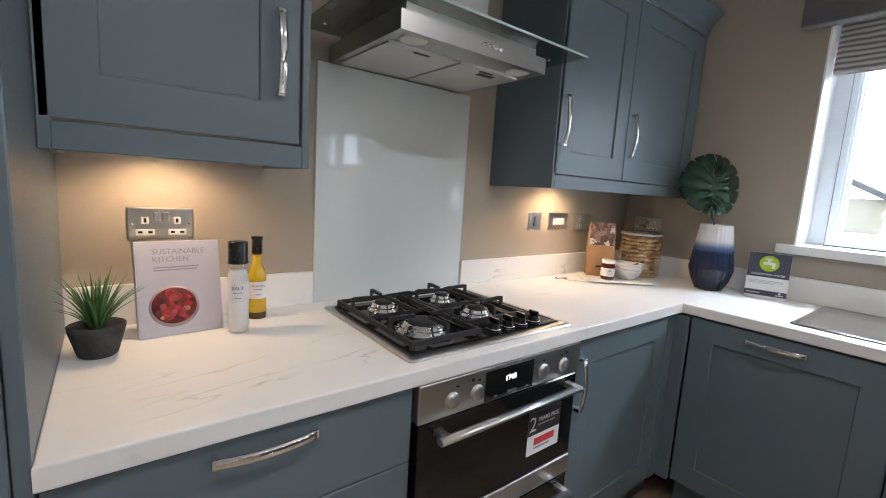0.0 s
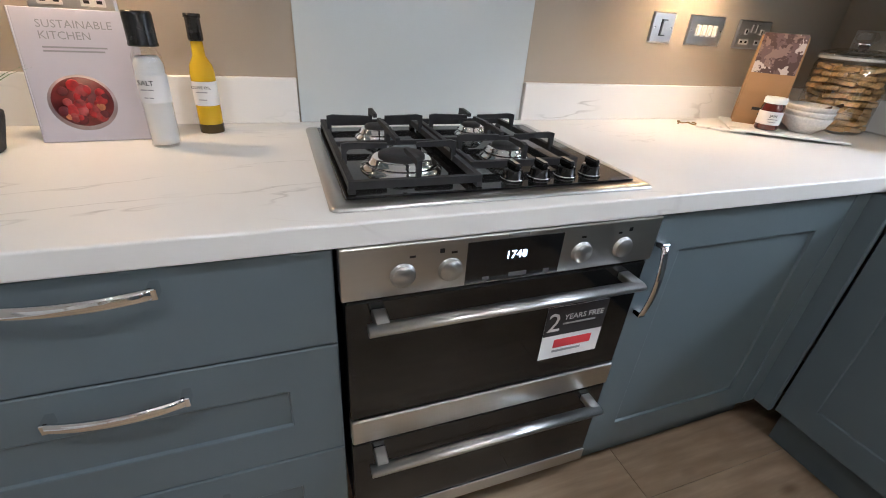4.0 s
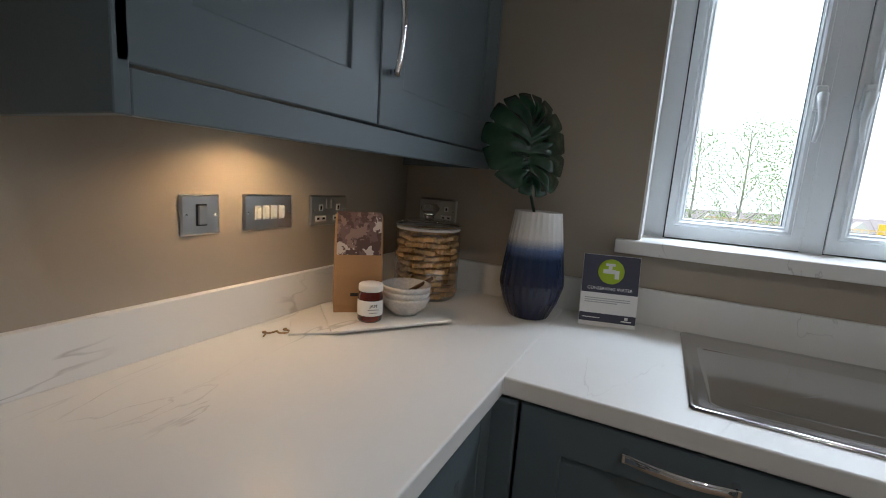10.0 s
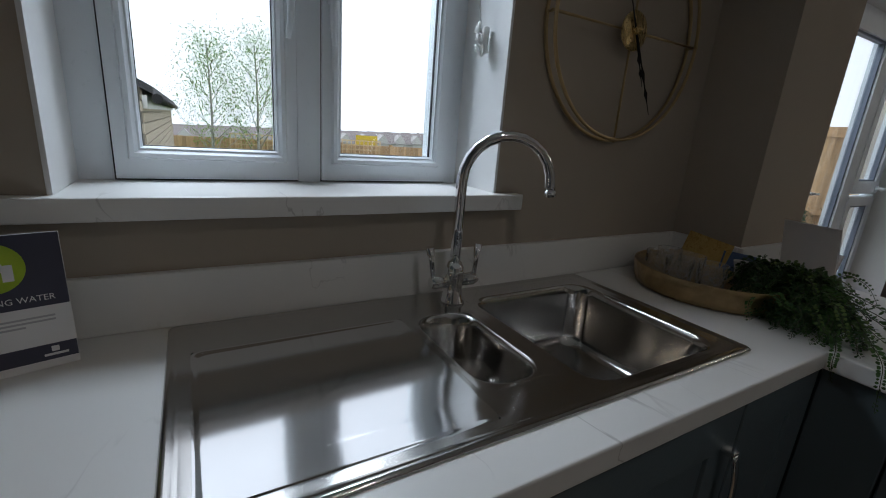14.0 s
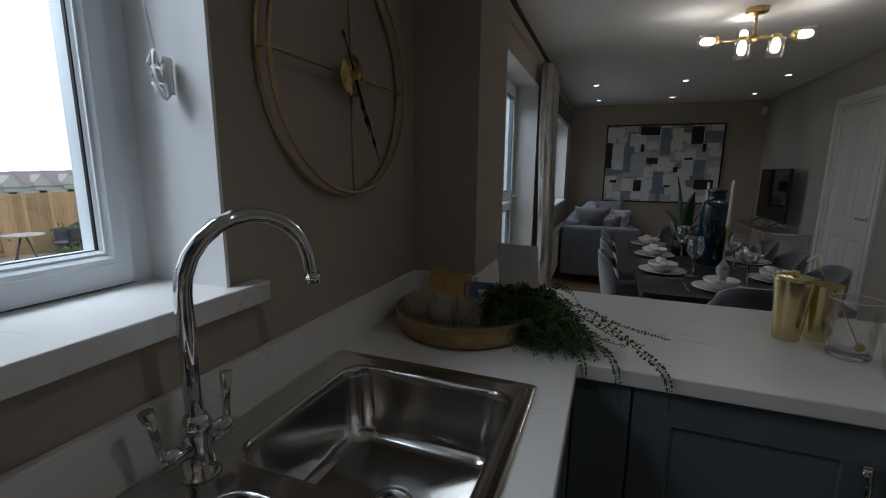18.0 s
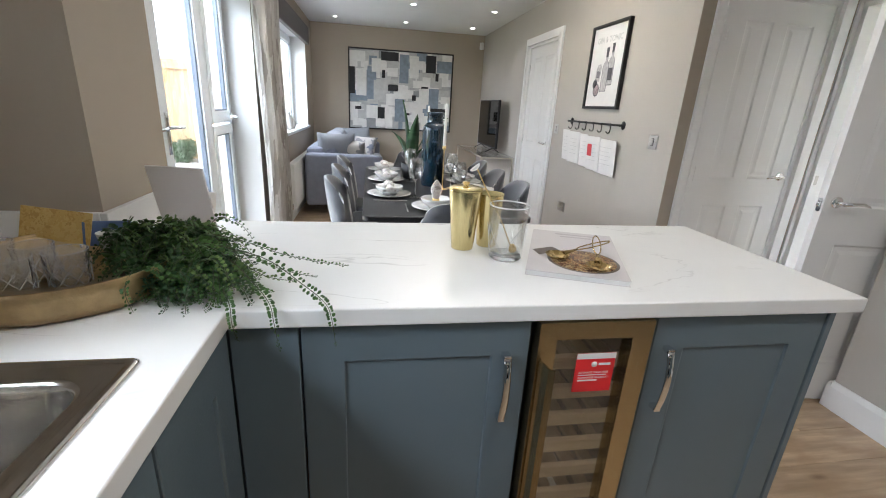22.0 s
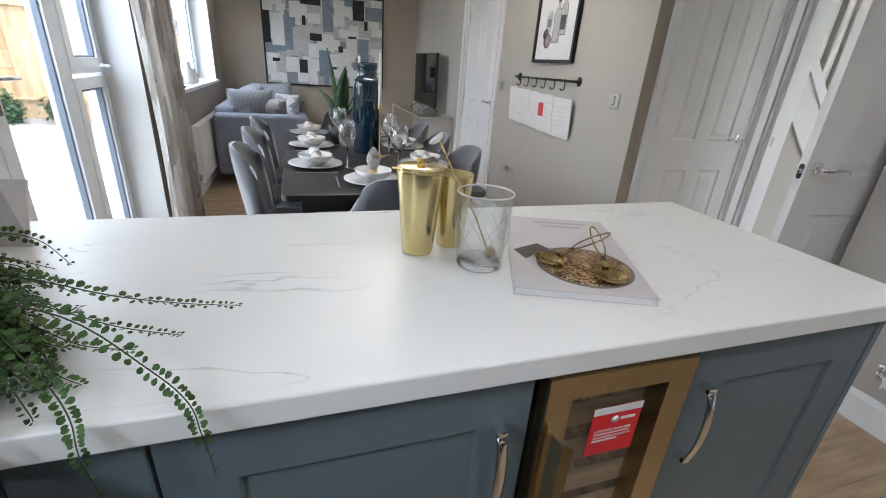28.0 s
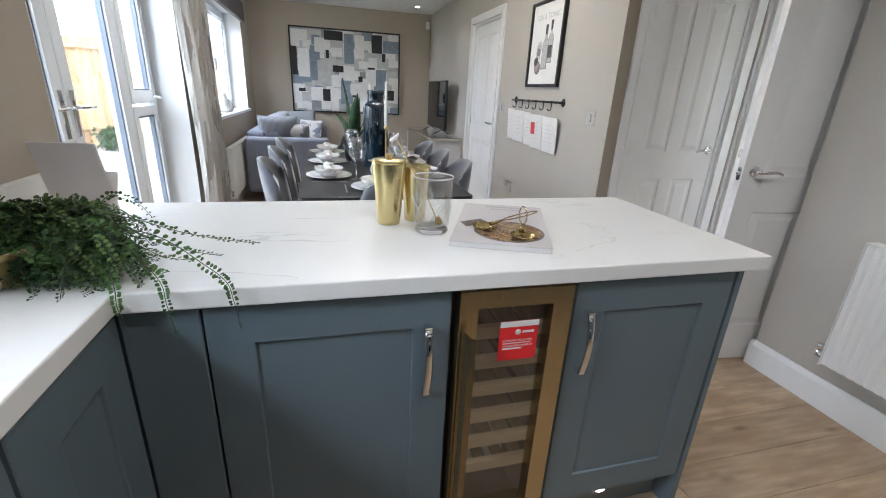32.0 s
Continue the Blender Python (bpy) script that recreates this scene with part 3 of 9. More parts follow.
# ---- kitchen units ----
def bow_handle(parent, length, at, upright=True, label="chrome bow handle"):
    """A flat bowed bar handle; at is its middle on the door's face, out towards -y."""
    pts, h = [], length / 2
    for i in range(13):
        s = -1 + 2 * i / 12
        out = -0.034 + 0.012 * s * s
        pts.append((s * h, out))
    bm = bmesh.new()
    w = 0.009
    rows = []
    for s, o in pts:
        row = []
        for dx, dy in ((-w, -0.0008), (-w * 0.6, -0.0026), (0.0, -0.0034), (w * 0.6, -0.0026), (w, -0.0008), (w, 0.0025), (-w, 0.0025)):
            row.append((dx, o + dy, s) if upright else (s, o + dy, dx))
        rows.append(row)
    loft(rows, bm, True, False)
    for f in bm.faces:
        f.smooth = len(f.verts) == 4 and f.calc_center_median().y < -0.02
    for s in (-1, 1):
        a = (-w, -0.024, s * h - 0.006) if upright else (s * h - 0.006, -0.024, -w)
        b = (w, 0.0, s * h + 0.006) if upright else (s * h + 0.006, 0.0, w)
        add_box(bm, a, b, 0.0015)
    bmesh.ops.recalc_face_normals(bm, faces=bm.faces)
    move(bm, pose(*at))
    return part("handle", bm, CHROME, parent, label)


def shaker(name, parent, x0, x1, z0, z1, y=-0.02, rail=0.085, flat=False, label=""):
    """A framed door or drawer front with a sunk panel; its face lies at y."""
    t = 0.02
    if flat:
        return part(name, box((x0, y, z0), (x1, y + t, z1), 0.0022, 2), PAINT, parent, label)
    bm = bmesh.new()
    loops = []
    for o, yy in ((0.0, y + t), (0.0, y + 0.002), (0.002, y), (rail, y), (rail + 0.002, y + 0.001), (rail + 0.004, y + 0.007)):
        loops.append([(x0 + o, yy, z0 + o), (x1 - o, yy, z0 + o), (x1 - o, yy, z1 - o), (x0 + o, yy, z1 - o)])
    loft(loops, bm, False, False)
    d = part(name, bm, PAINT, parent, label)
    o = rail + 0.003
    part("panel", box((x0 + o, y + 0.0065, z0 + o), (x1 - o, y + 0.014, z1 - o)), PAINT, d)
    return d


def base_unit(w, at, rz, label, fronts, depth=0.54, z0=0.15, group="fitted base units", body=True):
    """A floor unit: local x along the front, the carcass behind y = 0. fronts: kind, x0, x1, z0, z1, handle."""
    u = thing("base_cabinet", at, rz, label, "kitchen cabinet", group)
    if body:
        part("body", plate([0, 0.018, w - 0.018, w], [z0, z0 + 0.018, WB - 0.006], 0.0, depth, lambda i, j: i != 1 or j == 0, "xzy"), PAINT_IN, u)
        part("back", box((0.018, depth - 0.008, z0 + 0.018), (w - 0.018, depth, WB - 0.006)), PAINT_IN, u)
        part("rail", box((0.018, 0.001, WB - 0.07), (w - 0.018, 0.018, WB - 0.006)), PAINT_IN, u)
    for kind, x0, x1, a, b, handle in fronts:
        d = shaker("drawer_front" if kind == "drawer" else "door", u, x0, x1, a, b, flat=kind == "flat")
        if handle:
            hx, hz, ln, upright = handle
            bow_handle(d, ln, (hx, -0.02, hz), upright)
    part("plinth", box((0, 0.05, 0.002), (w, 0.066, z0 - 0.003)), PAINT, u)
    return u


# hob run, fronts towards -y, carcass front at y = -0.59
YB = -0.592
XO0, XO1 = -1.902, -1.288      # oven
XTALL = -2.530                 # tall unit's side
g = 0.0015
u = base_unit(XO0 - 0.004 - XTALL, (XTALL + 0.001, YB, 0), 0, "grey-blue shaker drawer unit with chrome bow handles", [], z0=0.15)
wd = XO0 - 0.004 - XTALL
d = shaker("drawer_front", u, 0.003, wd - 0.002, 0.684, 0.862, flat=True)
bow_handle(d, 0.172, (wd / 2 - 0.008, -0.02, 0.836), False)
d = shaker("drawer_front", u, 0.003, wd - 0.002, 0.422, 0.680)
bow_handle(d, 0.172, (wd / 2 - 0.008, -0.02, 0.638), False)
d = shaker("drawer_front", u, 0.003, wd - 0.002, 0.155, 0.418)
bow_handle(d, 0.18, (wd / 2, -0.02, 0.36), False)
wr = -0.655 - XO1 - 0.002
base_unit(wr, (XO1 + 0.002, YB, 0), 0, "grey-blue shaker base cupboard beside the oven", [("door", 0.003, wr - 0.021, 0.155, 0.862, (0.020, 0.718, 0.168, True))])
post = thing("corner_post", (-0.672, YB, 0), 0, "grey-blue filler post at the worktop's inner corner", "cabinet trim")
part("panel", box((0, -0.02, 0.15), (0.058, 0.0, WB - 0.006), 0.002), PAINT, post)
part("panel", box((0.06, -0.068, 0.15), (0.08, 0.0, WB - 0.006), 0.002), PAINT, post)
part("plinth", box((0.0, 0.05, 0.002), (0.13, 0.066, 0.147)), PAINT, post)
# window run, fronts towards -x
XB = -0.572
run = [(-0.662, 0.60, "grey-blue front of the built-in dishwasher", "dw"), (-1.264, 0.60, "grey-blue sink base cupboard", "r"), (-1.866, 0.308, "narrow grey-blue corner filler cupboard", "n")]
for y0, w, lab, kind in run:
    if kind == "dw":
        base_unit(w, (XB, y0, 0), -90, lab, [("door", 0.003, w - 0.003, 0.155, 0.862, (w / 2 - 0.012, 0.826, 0.168, False))])
    elif kind == "r":
        base_unit(w, (XB, y0, 0), -90, lab, [("door", 0.003, w - 0.003, 0.155, 0.862, (w - 0.045, 0.70, 0.165, True))], body=False)
    else:
        base_unit(w, (XB, y0, 0), -90, lab, [("door", 0.003, w - 0.003, 0.155, 0.862, None)], body=False)
# peninsula, fronts towards +y, local x runs towards -x
YP = -2.195
post = thing("corner_post", (-0.594, YP, 0), 180, "plain grey-blue corner panel under the trailing plant", "cabinet trim")
part("panel", box((0, -0.02, 0.15), (0.134, 0.0, WB - 0.004), 0.002), PAINT, post)
part("panel", box((-0.03, -0.012, 0.15), (-0.0004, 0.004, WB - 0.004)), PAINT, post)
part("plinth", box((0.0, 0.05, 0.002), (0.134, 0.066, 0.148)), PAINT, post)
base_unit(0.504, (-0.730, YP, 0), 180, "grey-blue shaker base cupboard with a chrome bow handle", [("door", 0.003, 0.501, 0.155, 0.864, (0.445, 0.70, 0.165, True))])
base_unit(0.480, (-1.540, YP, 0), 180, "grey-blue shaker end cupboard of the peninsula", [("door", 0.003, 0.478, 0.155, 0.864, (0.04, 0.70, 0.165, True))])
end = solid("end_panel", box((-2.046, -2.80, 0.0), (-2.026, YP + 0.02, WB), 0.002), PAINT, "grey-blue end panel of the peninsula", "cabinet panel")
back = solid("back_panel", box((-2.024, -2.80, 0.0), (XN - 0.004, -2.782, WB), 0.002), PAINT, "grey-blue panel on the dining side of the peninsula", "cabinet panel")

# plinth light under the end cupboard
pl = thing("plinth_light", (-1.80, YP - 0.05, 0.078), 180, "small round lit plinth light", "light")
part("bezel", lathe([(0.0, 0.0), (0.026, 0.0), (0.026, 0.005), (0.019, 0.006)], 20, pose(0, 0, 0, 90)), CHROME, pl, "chrome ring")
part("lens", lathe([(0.0, 0.0045), (0.018, 0.0045)], 20, pose(0, -0.001, 0, 90)), SPOT, pl, "lit white lens")

# wine cooler
wc = thing("wine_cooler", (-1.237, YP, 0), 180, "under-counter wine cooler with a bronze steel glass door", "wine cooler")
ww = 0.298
COOLER = mat("grey_cooler_lining", (0.07, 0.068, 0.066), 0.5)
part("body", plate([0.002, 0.02, ww - 0.02, ww - 0.002], [0.06, 0.08, 0.84, 0.862], 0.01, 0.55, lambda i, j: i != 1 or j != 1, "xzy"), COOLER, wc, "black cabinet")
part("back", box((0.02, 0.53, 0.08), (ww - 0.02, 0.55, 0.84)), COOLER, wc)
door = part("door", plate([0.007, 0.050, ww - 0.062, ww - 0.012], [0.15, 0.21, 0.824, 0.866], -0.04, 0.0, lambda i, j: i != 1 or j != 1, "xzy"), COPPER, wc, "bronze steel door frame")
part("pane", box((0.044, -0.022, 0.204), (ww - 0.056, -0.018, 0.828)), pane("smoked_pane", (0.84, 0.83, 0.80), 0.10), door, "tinted glass pane")
part("handle", prism([(0.012, -0.046), (0.018, -0.05), (0.022, -0.075), (0.034, -0.084), (0.036, -0.081), (0.026, -0.072), (0.022, -0.046)], 0.16, 0.772, "xyz"), COPPER, door, "long bronze grip")
WOODSHELF = mat("pale_beech", (0.68, 0.55, 0.38), 0.5, var=0.12, scale=8, stretch=(1, 8, 8))
SHELFSLAT = mat("oiled_beech", (0.30, 0.235, 0.16), 0.55, var=0.15, scale=8)
for i, z in enumerate((0.296, 0.380, 0.464, 0.548, 0.630, 0.716)):
    sh = part("shelf", box((0.03, 0.003, z), (ww - 0.03, 0.022, z + 0.034), 0.002), WOODSHELF, wc, "beech-fronted slatted shelf")
    bm = bmesh.new()
    for k in range(4):
        add_box(bm, (0.048 + k * 0.056, 0.024, z + 0.006), (0.080 + k * 0.056, 0.5, z + 0.018))
    part("slats", bm, SHELFSLAT, sh, "flat wooden slats")
part("box", box((0.08, 0.1, 0.22), (0.22, 0.42, 0.27), 0.004), PLASTIC, wc, "pale tray at the bottom")
st = solid("sticker", box((0, -0.0006, 0), (0.099, 0.0, 0.106)), mat("red_card", (0.72, 0.02, 0.025), 0.45, var=0.03), "red guarantee sticker on the wine cooler door", "sticker", at=(-1.351, YP + 0.0235, 0.670), rz=180)
part("strip", box((0, -0.0012, 0.091), (0.099, -0.0007, 0.106)), PAPER, st, "white top strip")


def letters(text, size, at, rx, ry, rz, material, parent, depth=0.0003, label="", align="LEFT", name="lettering"):
    """Words with the built-in font, turned into a mesh."""
    cu = bpy.data.curves.new("text", "FONT")
    cu.body, cu.size, cu.extrude, cu.align_x = text, size, depth, align
    cu.resolution_u = 2
    tmp = new("text", cu)
    dg = bpy.context.evaluated_depsgraph_get()
    me = bpy.data.meshes.new_from_object(tmp.evaluated_get(dg))
    bpy.data.objects.remove(tmp)
    bpy.data.curves.remove(cu)
    me.materials.clear()
    me.materials.append(material)
    ob = new(name, me)
    ob.parent = parent
    ob.matrix_basis = pose(*at, rx, ry, rz)
    return tagged(ob, label)


def bars(rows, material, parent, y, label="unreadable small print"):
    """Plain bars for small print: rows of x0, x1, z, height, on the face at y, out towards -y."""
    bm = bmesh.new()
    for x0, x1, z, h in rows:
        add_box(bm, (x0, y - 0.0005, z), (x1, y, z + h))
    return part("small_print", bm, material, parent, label, "stuff")


letters("ACTIVATE YOUR FREE", 0.0076, (0.010, -0.0008, 0.051), 90, 0, 0, PAPER, st)
letters("GUARANTEE ONLINE AT", 0.0070, (0.010, -0.0008, 0.037), 90, 0, 0, PAPER, st)
bars([(0.010, 0.082, 0.0455, 0.0022), (0.010, 0.060, 0.030, 0.004), (0.058, 0.088, 0.073, 0.006)], PAPER, st, -0.0006)
part("logo", lathe([(0.0, 0), (0.0075, 0), (0.0075, 0.0006), (0.0, 0.0006)], 16, pose(0.047, -0.0006, 0.076, 90)), PAPER, st, "plain white dot mark")

# worktop with openings for hob and sink
SX0, SX1, SY0, SY1 = -0.528, -0.026, -0.957, -1.998     # sink edges
HX0, HX1, HY0, HY1 = -1.904, -1.295, -0.591, -0.083     # hob edges
xs = [-2.100, XTALL, HX0 + 0.02, HX1 - 0.02, -0.60, SX0 + 0.012, SX1 - 0.012, XN, -0.003]
xs = sorted(set(xs))
ys = sorted({-2.832, -2.158, SY1 + 0.012, SY0 - 0.012, -0.627, HY0 + 0.02, HY1 - 0.02, -0.003, YN + 0.003})


def in_top(i, j):
    x, y = (xs[i] + xs[i + 1]) / 2, (ys[j] + ys[j + 1]) / 2
    top = (y > -0.627 and x > XTALL) or (x > -0.60 and y > YN) or (y < -2.158 and x > -2.100 and (x < XN or y > YN))
    if y < YN + 0.003 and x > XN:
        top = False
    if HX0 + 0.02 < x < HX1 - 0.02 and HY0 + 0.02 < y < HY1 - 0.02:
        top = False
    if SX0 + 0.012 < x < SX1 - 0.012 and SY1 + 0.012 < y < SY0 - 0.012:
        top = False
    return top


worktop = thing("worktop", (0, 0, 0), 0, "white grey-veined laminate worktop running round the kitchen", "worktop")
JOINT_A, JOINT_B = -0.627, -2.158
for lo_, hi_ in ((JOINT_A, 1.0), (JOINT_B, JOINT_A), (-9.0, JOINT_B)):
    wt = plate(xs, ys, WB, WT, lambda i, j: in_top(i, j) and lo_ < (ys[j] + ys[j + 1]) / 2 < hi_)
    bmesh.ops.dissolve_limit(wt, angle_limit=0.02, verts=wt.verts, edges=wt.edges)
    edges = []
    for e in wt.edges:
        (ax_, ay_, az_), (bx_, by_, bz_) = e.verts[0].co, e.verts[1].co
        joint = abs(ay_ - by_) < 1e-4 and min(abs(ay_ - JOINT_A), abs(ay_ - JOINT_B)) < 1e-4 and min(ax_, bx_) > -0.601
        if len(e.link_faces) == 2 and e.calc_face_angle() > 1 and abs(az_ - bz_) < 1e-4 and not joint:
            edges.append(e)
    bmesh.ops.bevel(wt, geom=edges, offset=0.004, segments=3, affect="EDGES", profile=0.5)
    part("length", wt, STONE, worktop)
ups = thing("upstand", (0, 0, 0), 0, "white grey-veined upstand along the worktop", "upstand")
UZ = WT + 0.107
part("strip", box((XTALL, -0.018, WT + 0.0005), (-1.912, -0.0005, UZ), 0.0015), STONE, ups)
part("strip", box((-1.276, -0.018, WT + 0.0005), (-0.02, -0.0005, UZ), 0.0015), STONE, ups)
part("strip", box((-0.018, YN + 0.02, WT + 0.0005), (-0.0005, -0.0005, UZ), 0.0015), STONE, ups)
part("strip", box((XN + 0.0005, YN + 0.001, WT + 0.0005), (-0.0005, YN + 0.018, UZ), 0.0015), STONE, ups)
part("strip", box((XN - 0.018, -2.832, WT + 0.0005), (XN - 0.0005, YN + 0.018, UZ), 0.0015), STONE, ups)
solid("splashback", box((-1.908, -0.009, WT + 0.0005), (-1.28, -0.002, 1.681), 0.001), SPLASH, "pale glossy glass splashback behind the hob", "splashback")

# tall housing at the end of the hob run
tall = thing("tall_cabinet", (XL + 0.02, -0.62, 0), 0, "full-height grey-blue tall cabinet at the end of the worktop", "tall cabinet")
tw = XTALL - XL - 0.02
part("body", box((0, 0.022, 0.15), (tw - 0.02, 0.618, 2.2)), PAINT_IN, tall)
part("side_panel", box((tw - 0.02, 0.0, 0.0), (tw, 0.62, 2.2), 0.002), PAINT, tall)
d = shaker("door", tall, 0.002, tw - 0.022, 0.155, 1.30, 0.0)
bow_handle(d, 0.165, (tw - 0.06, 0.0, 1.0), True)
d = shaker("door", tall, 0.002, tw - 0.022, 1.304, 2.14, 0.0)
part("plinth", box((0, 0.05, 0.002), (tw - 0.021, 0.066, 0.148)), PAINT, tall)


def cornice(parent, x0, x1, y0, z, left, right):
    """A coved cornice along the front and, where free, the ends of a wall unit; y0 is the front, the wall lies at y 0.618 behind a local zero."""
    prof = [(0.0, 0.0), (0.006, 0.004), (0.012, 0.03), (0.03, 0.062), (0.058, 0.085), (0.064, 0.09), (0.064, 0.105), (0.0, 0.105)]
    loops = []
    for o, h in prof:
        loops.append([(x0 - o * left, 0.0, z + h), (x0 - o * left, y0 - o, z + h), (x1 + o * right, y0 - o, z + h), (x1 + o * right, 0.0, z + h)])
    bm = loft(loops, None, False, False)
    bmesh.ops.recalc_face_normals(bm, faces=bm.faces)
    return part("cornice", bm, PAINT, parent, "coved grey-blue cornice")


def wall_unit(x0, x1, doors, label, left, right, yf=-0.31):
    """A wall unit on the hob wall from x0 to x1; doors are (x0, x1, handle x)."""
    u = thing("wall_cabinet", (0, -0.001, 0), 0, label, "wall cabinet", "fitted wall units")
    z0, z1 = 1.393, 2.145
    part("body", box((x0 + 0.018, yf, z0), (x1 - 0.018, 0.0, z1), 0.001), PAINT_IN, u)
    part("side_panel", box((x0, yf - 0.02, 1.338), (x0 + 0.018, 0.0, z1), 0.0015), PAINT, u)
    part("side_panel", box((x1 - 0.018, yf - 0.02, 1.338), (x1, 0.0, z1), 0.0015), PAINT, u)
    part("light_rail", box((x0 + 0.018, yf - 0.02, 1.338), (x1 - 0.018, yf, 1.389), 0.002), PAINT, u, "grey-blue light pelmet under the doors")
    for a, b, hx in doors:
        d = shaker("door", u, a, b, 1.393, 2.141, yf - 0.02)
        if hx:
            bow_handle(d, 0.172, (hx, yf - 0.02, 1.585), True)
    cornice(u, x0, x1, yf - 0.02, z1, left, right)
    return u


wall_unit(XTALL + 0.001, -2.050, [(XTALL + 0.004, -2.074, -2.122)], "grey-blue shaker wall cabinet with a chrome bow handle", 0, 1)
wall_unit(-1.135, -0.02, [(-1.131, -0.661, -1.105), (-0.657, -0.038, -0.631)], "grey-blue shaker double wall cabinet beside the window", 1, 0)
for x, watts in ((-2.33, 2.7), (-0.745, 3.9)):
    ul = thing("cabinet_light", (x, -0.13, 1.392), 0, "lit round light under the wall cabinet", "light", "under-cabinet lights")
    part("bezel", lathe([(0.0, 0), (0.034, 0), (0.034, -0.008), (0.027, -0.01)], 20), CHROME, ul)
    part("lens", lathe([(0.026, -0.009), (0.0, -0.009)], 20), LAMP, ul, "glowing lens")
    ld = bpy.data.lights.new("cabinet_lamp", "SPOT")
    ld.energy, ld.color, ld.spot_size, ld.spot_blend, ld.shadow_soft_size = watts, (1.0, 0.62, 0.29), radians(156), 0.55, 0.02
    lo = new("cabinet_lamp", ld)
    lo.location = (x, -0.13, 1.376)

# double oven
ov = thing("double_oven", (XO0, -0.62, 0), 0, "stainless steel built-under double oven with black glass doors", "oven")
ow = XO1 - XO0
part("body", box((0.01, 0.03, 0.155), (ow - 0.01, 0.56, 0.862)), BLACK, ov)
part("control_panel", box((0.002, -0.008, 0.774), (ow - 0.002, 0.03, 0.869), 0.003, 2), STEEL, ov, "brushed steel control panel")
part("display", box((0.208, -0.0095, 0.778), (0.391, -0.0078, 0.858)), GLOSS, ov, "black display glass")
CLK = glow("cool_digits", (0.75, 0.88, 1.0), 3.0)
letters("1748", 0.021, (0.300, -0.0098, 0.820), 90, 0, 0, CLK, ov, 0.0002, "lit clock digits", "CENTER")
bars([(0.29, 0.325, 0.783, 0.008), (0.24, 0.252, 0.783, 0.006), (0.36, 0.372, 0.783, 0.006)], mat("dim_print", (0.12, 0.12, 0.12), 0.5), ov, -0.0096, "faint touch symbols")
for x in (0.10, 0.18, 0.437, 0.53):
    part("knob", lathe([(0.0, 0.0), (0.0215, 0.0), (0.0215, 0.0015), (0.0195, 0.002), (0.0195, 0.006), (0.018, 0.0075), (0.0, 0.0075)], 24, pose(x, -0.008, 0.812, 90)), STEEL, ov, "round steel knob")
bars([(0.11, 0.12, 0.842, 0.004), (0.16, 0.168, 0.845, 0.008), (0.18, 0.19, 0.842, 0.004), (0.43, 0.44, 0.842, 0.004), (0.512, 0.52, 0.842, 0.004), (0.535, 0.543, 0.845, 0.008)], BLACK, ov, -0.0082, "small black symbols")
bars([(0.28, 0.32, 0.861, 0.006)], mat("grey_print", (0.22, 0.22, 0.22), 0.5), ov, -0.0082, "plain mark in place of the maker's name")
for z0, z1, hz in ((0.502, 0.770, 0.746), (0.160, 0.430, 0.404)):
    dr = part("door", box((0.008, -0.006, z0), (ow - 0.008, 0.028, z1), 0.003), GLOSS, ov, "black glass oven door")
    part("handle", move(tube([(0.036, -0.05, hz), (ow - 0.05, -0.05, hz)], 0.014, 12, 0.6), pose(0, 0, 0)), STEEL, dr, "flat steel bar handle")
    for x in (0.06, ow - 0.06):
        part("bracket", box((x - 0.012, -0.05, hz - 0.008), (x + 0.012, -0.006, hz + 0.008), 0.002), STEEL, dr)
part("trim", box((0.008, -0.010, 0.436), (ow - 0.008, 0.028, 0.499), 0.003), STEEL, ov, "brushed steel band between the doors")
part("trim", box((0.008, -0.010, 0.156), (ow - 0.008, -0.0062, 0.196), 0.001), STEEL, ov, "brushed steel bottom band")
sk = solid("sticker", box((0, -0.0005, 0), (0.145, 0.0, 0.135)), PAPER, "white and dark sticker on the oven door glass", "sticker", at=(XO0 + 0.395, -0.6268, 0.556))
part("band", box((0.0, -0.001, 0.062), (0.145, -0.0006, 0.135)), mat("dark_card", (0.03, 0.028, 0.03), 0.4), sk, "dark top half")
RED = mat("red_print", (0.62, 0.05, 0.06), 0.5)
part("stripe", box((0.03, -0.001, 0.028), (0.122, -0.0006, 0.05)), RED, sk, "red stripe")
bars([(0.03, 0.10, 0.016, 0.006)], mat("grey_type", (0.3, 0.3, 0.3), 0.6), sk, -0.0006)
letters("2", 0.066, (0.004, -0.0012, 0.074), 90, 0, 0, PAPER, sk)
letters("YEARS FREE", 0.0185, (0.042, -0.0012, 0.1), 90, 0, 0, PAPER, sk)
bars([(0.042, 0.12, 0.088, 0.004)], mat("grey_type_pale", (0.4, 0.4, 0.4), 0.6), sk, -0.001)

# gas hob
hb = thing("gas_hob", (HX0, HY0, WT), 0, "four-burner gas hob with cast-iron pan supports", "hob")
hw, hd = HX1 - HX0, HY1 - HY0
bm = loft([[(x, y, z) for x, y in round_rect(o, o, hw - o, hd - o, 0.014)] for o, z in ((0.0, 0.0006), (0.0, 0.003), (0.004, 0.007), (0.018, 0.0075), (0.026, 0.006))], None, True, True)
part("frame", bm, STEEL, hb, "brushed steel rim")
part("plate", box((0.026, 0.032, 0.0066), (hw - 0.026, hd - 0.026, 0.010), 0.002), GLOSS, hb, "black glass plate")


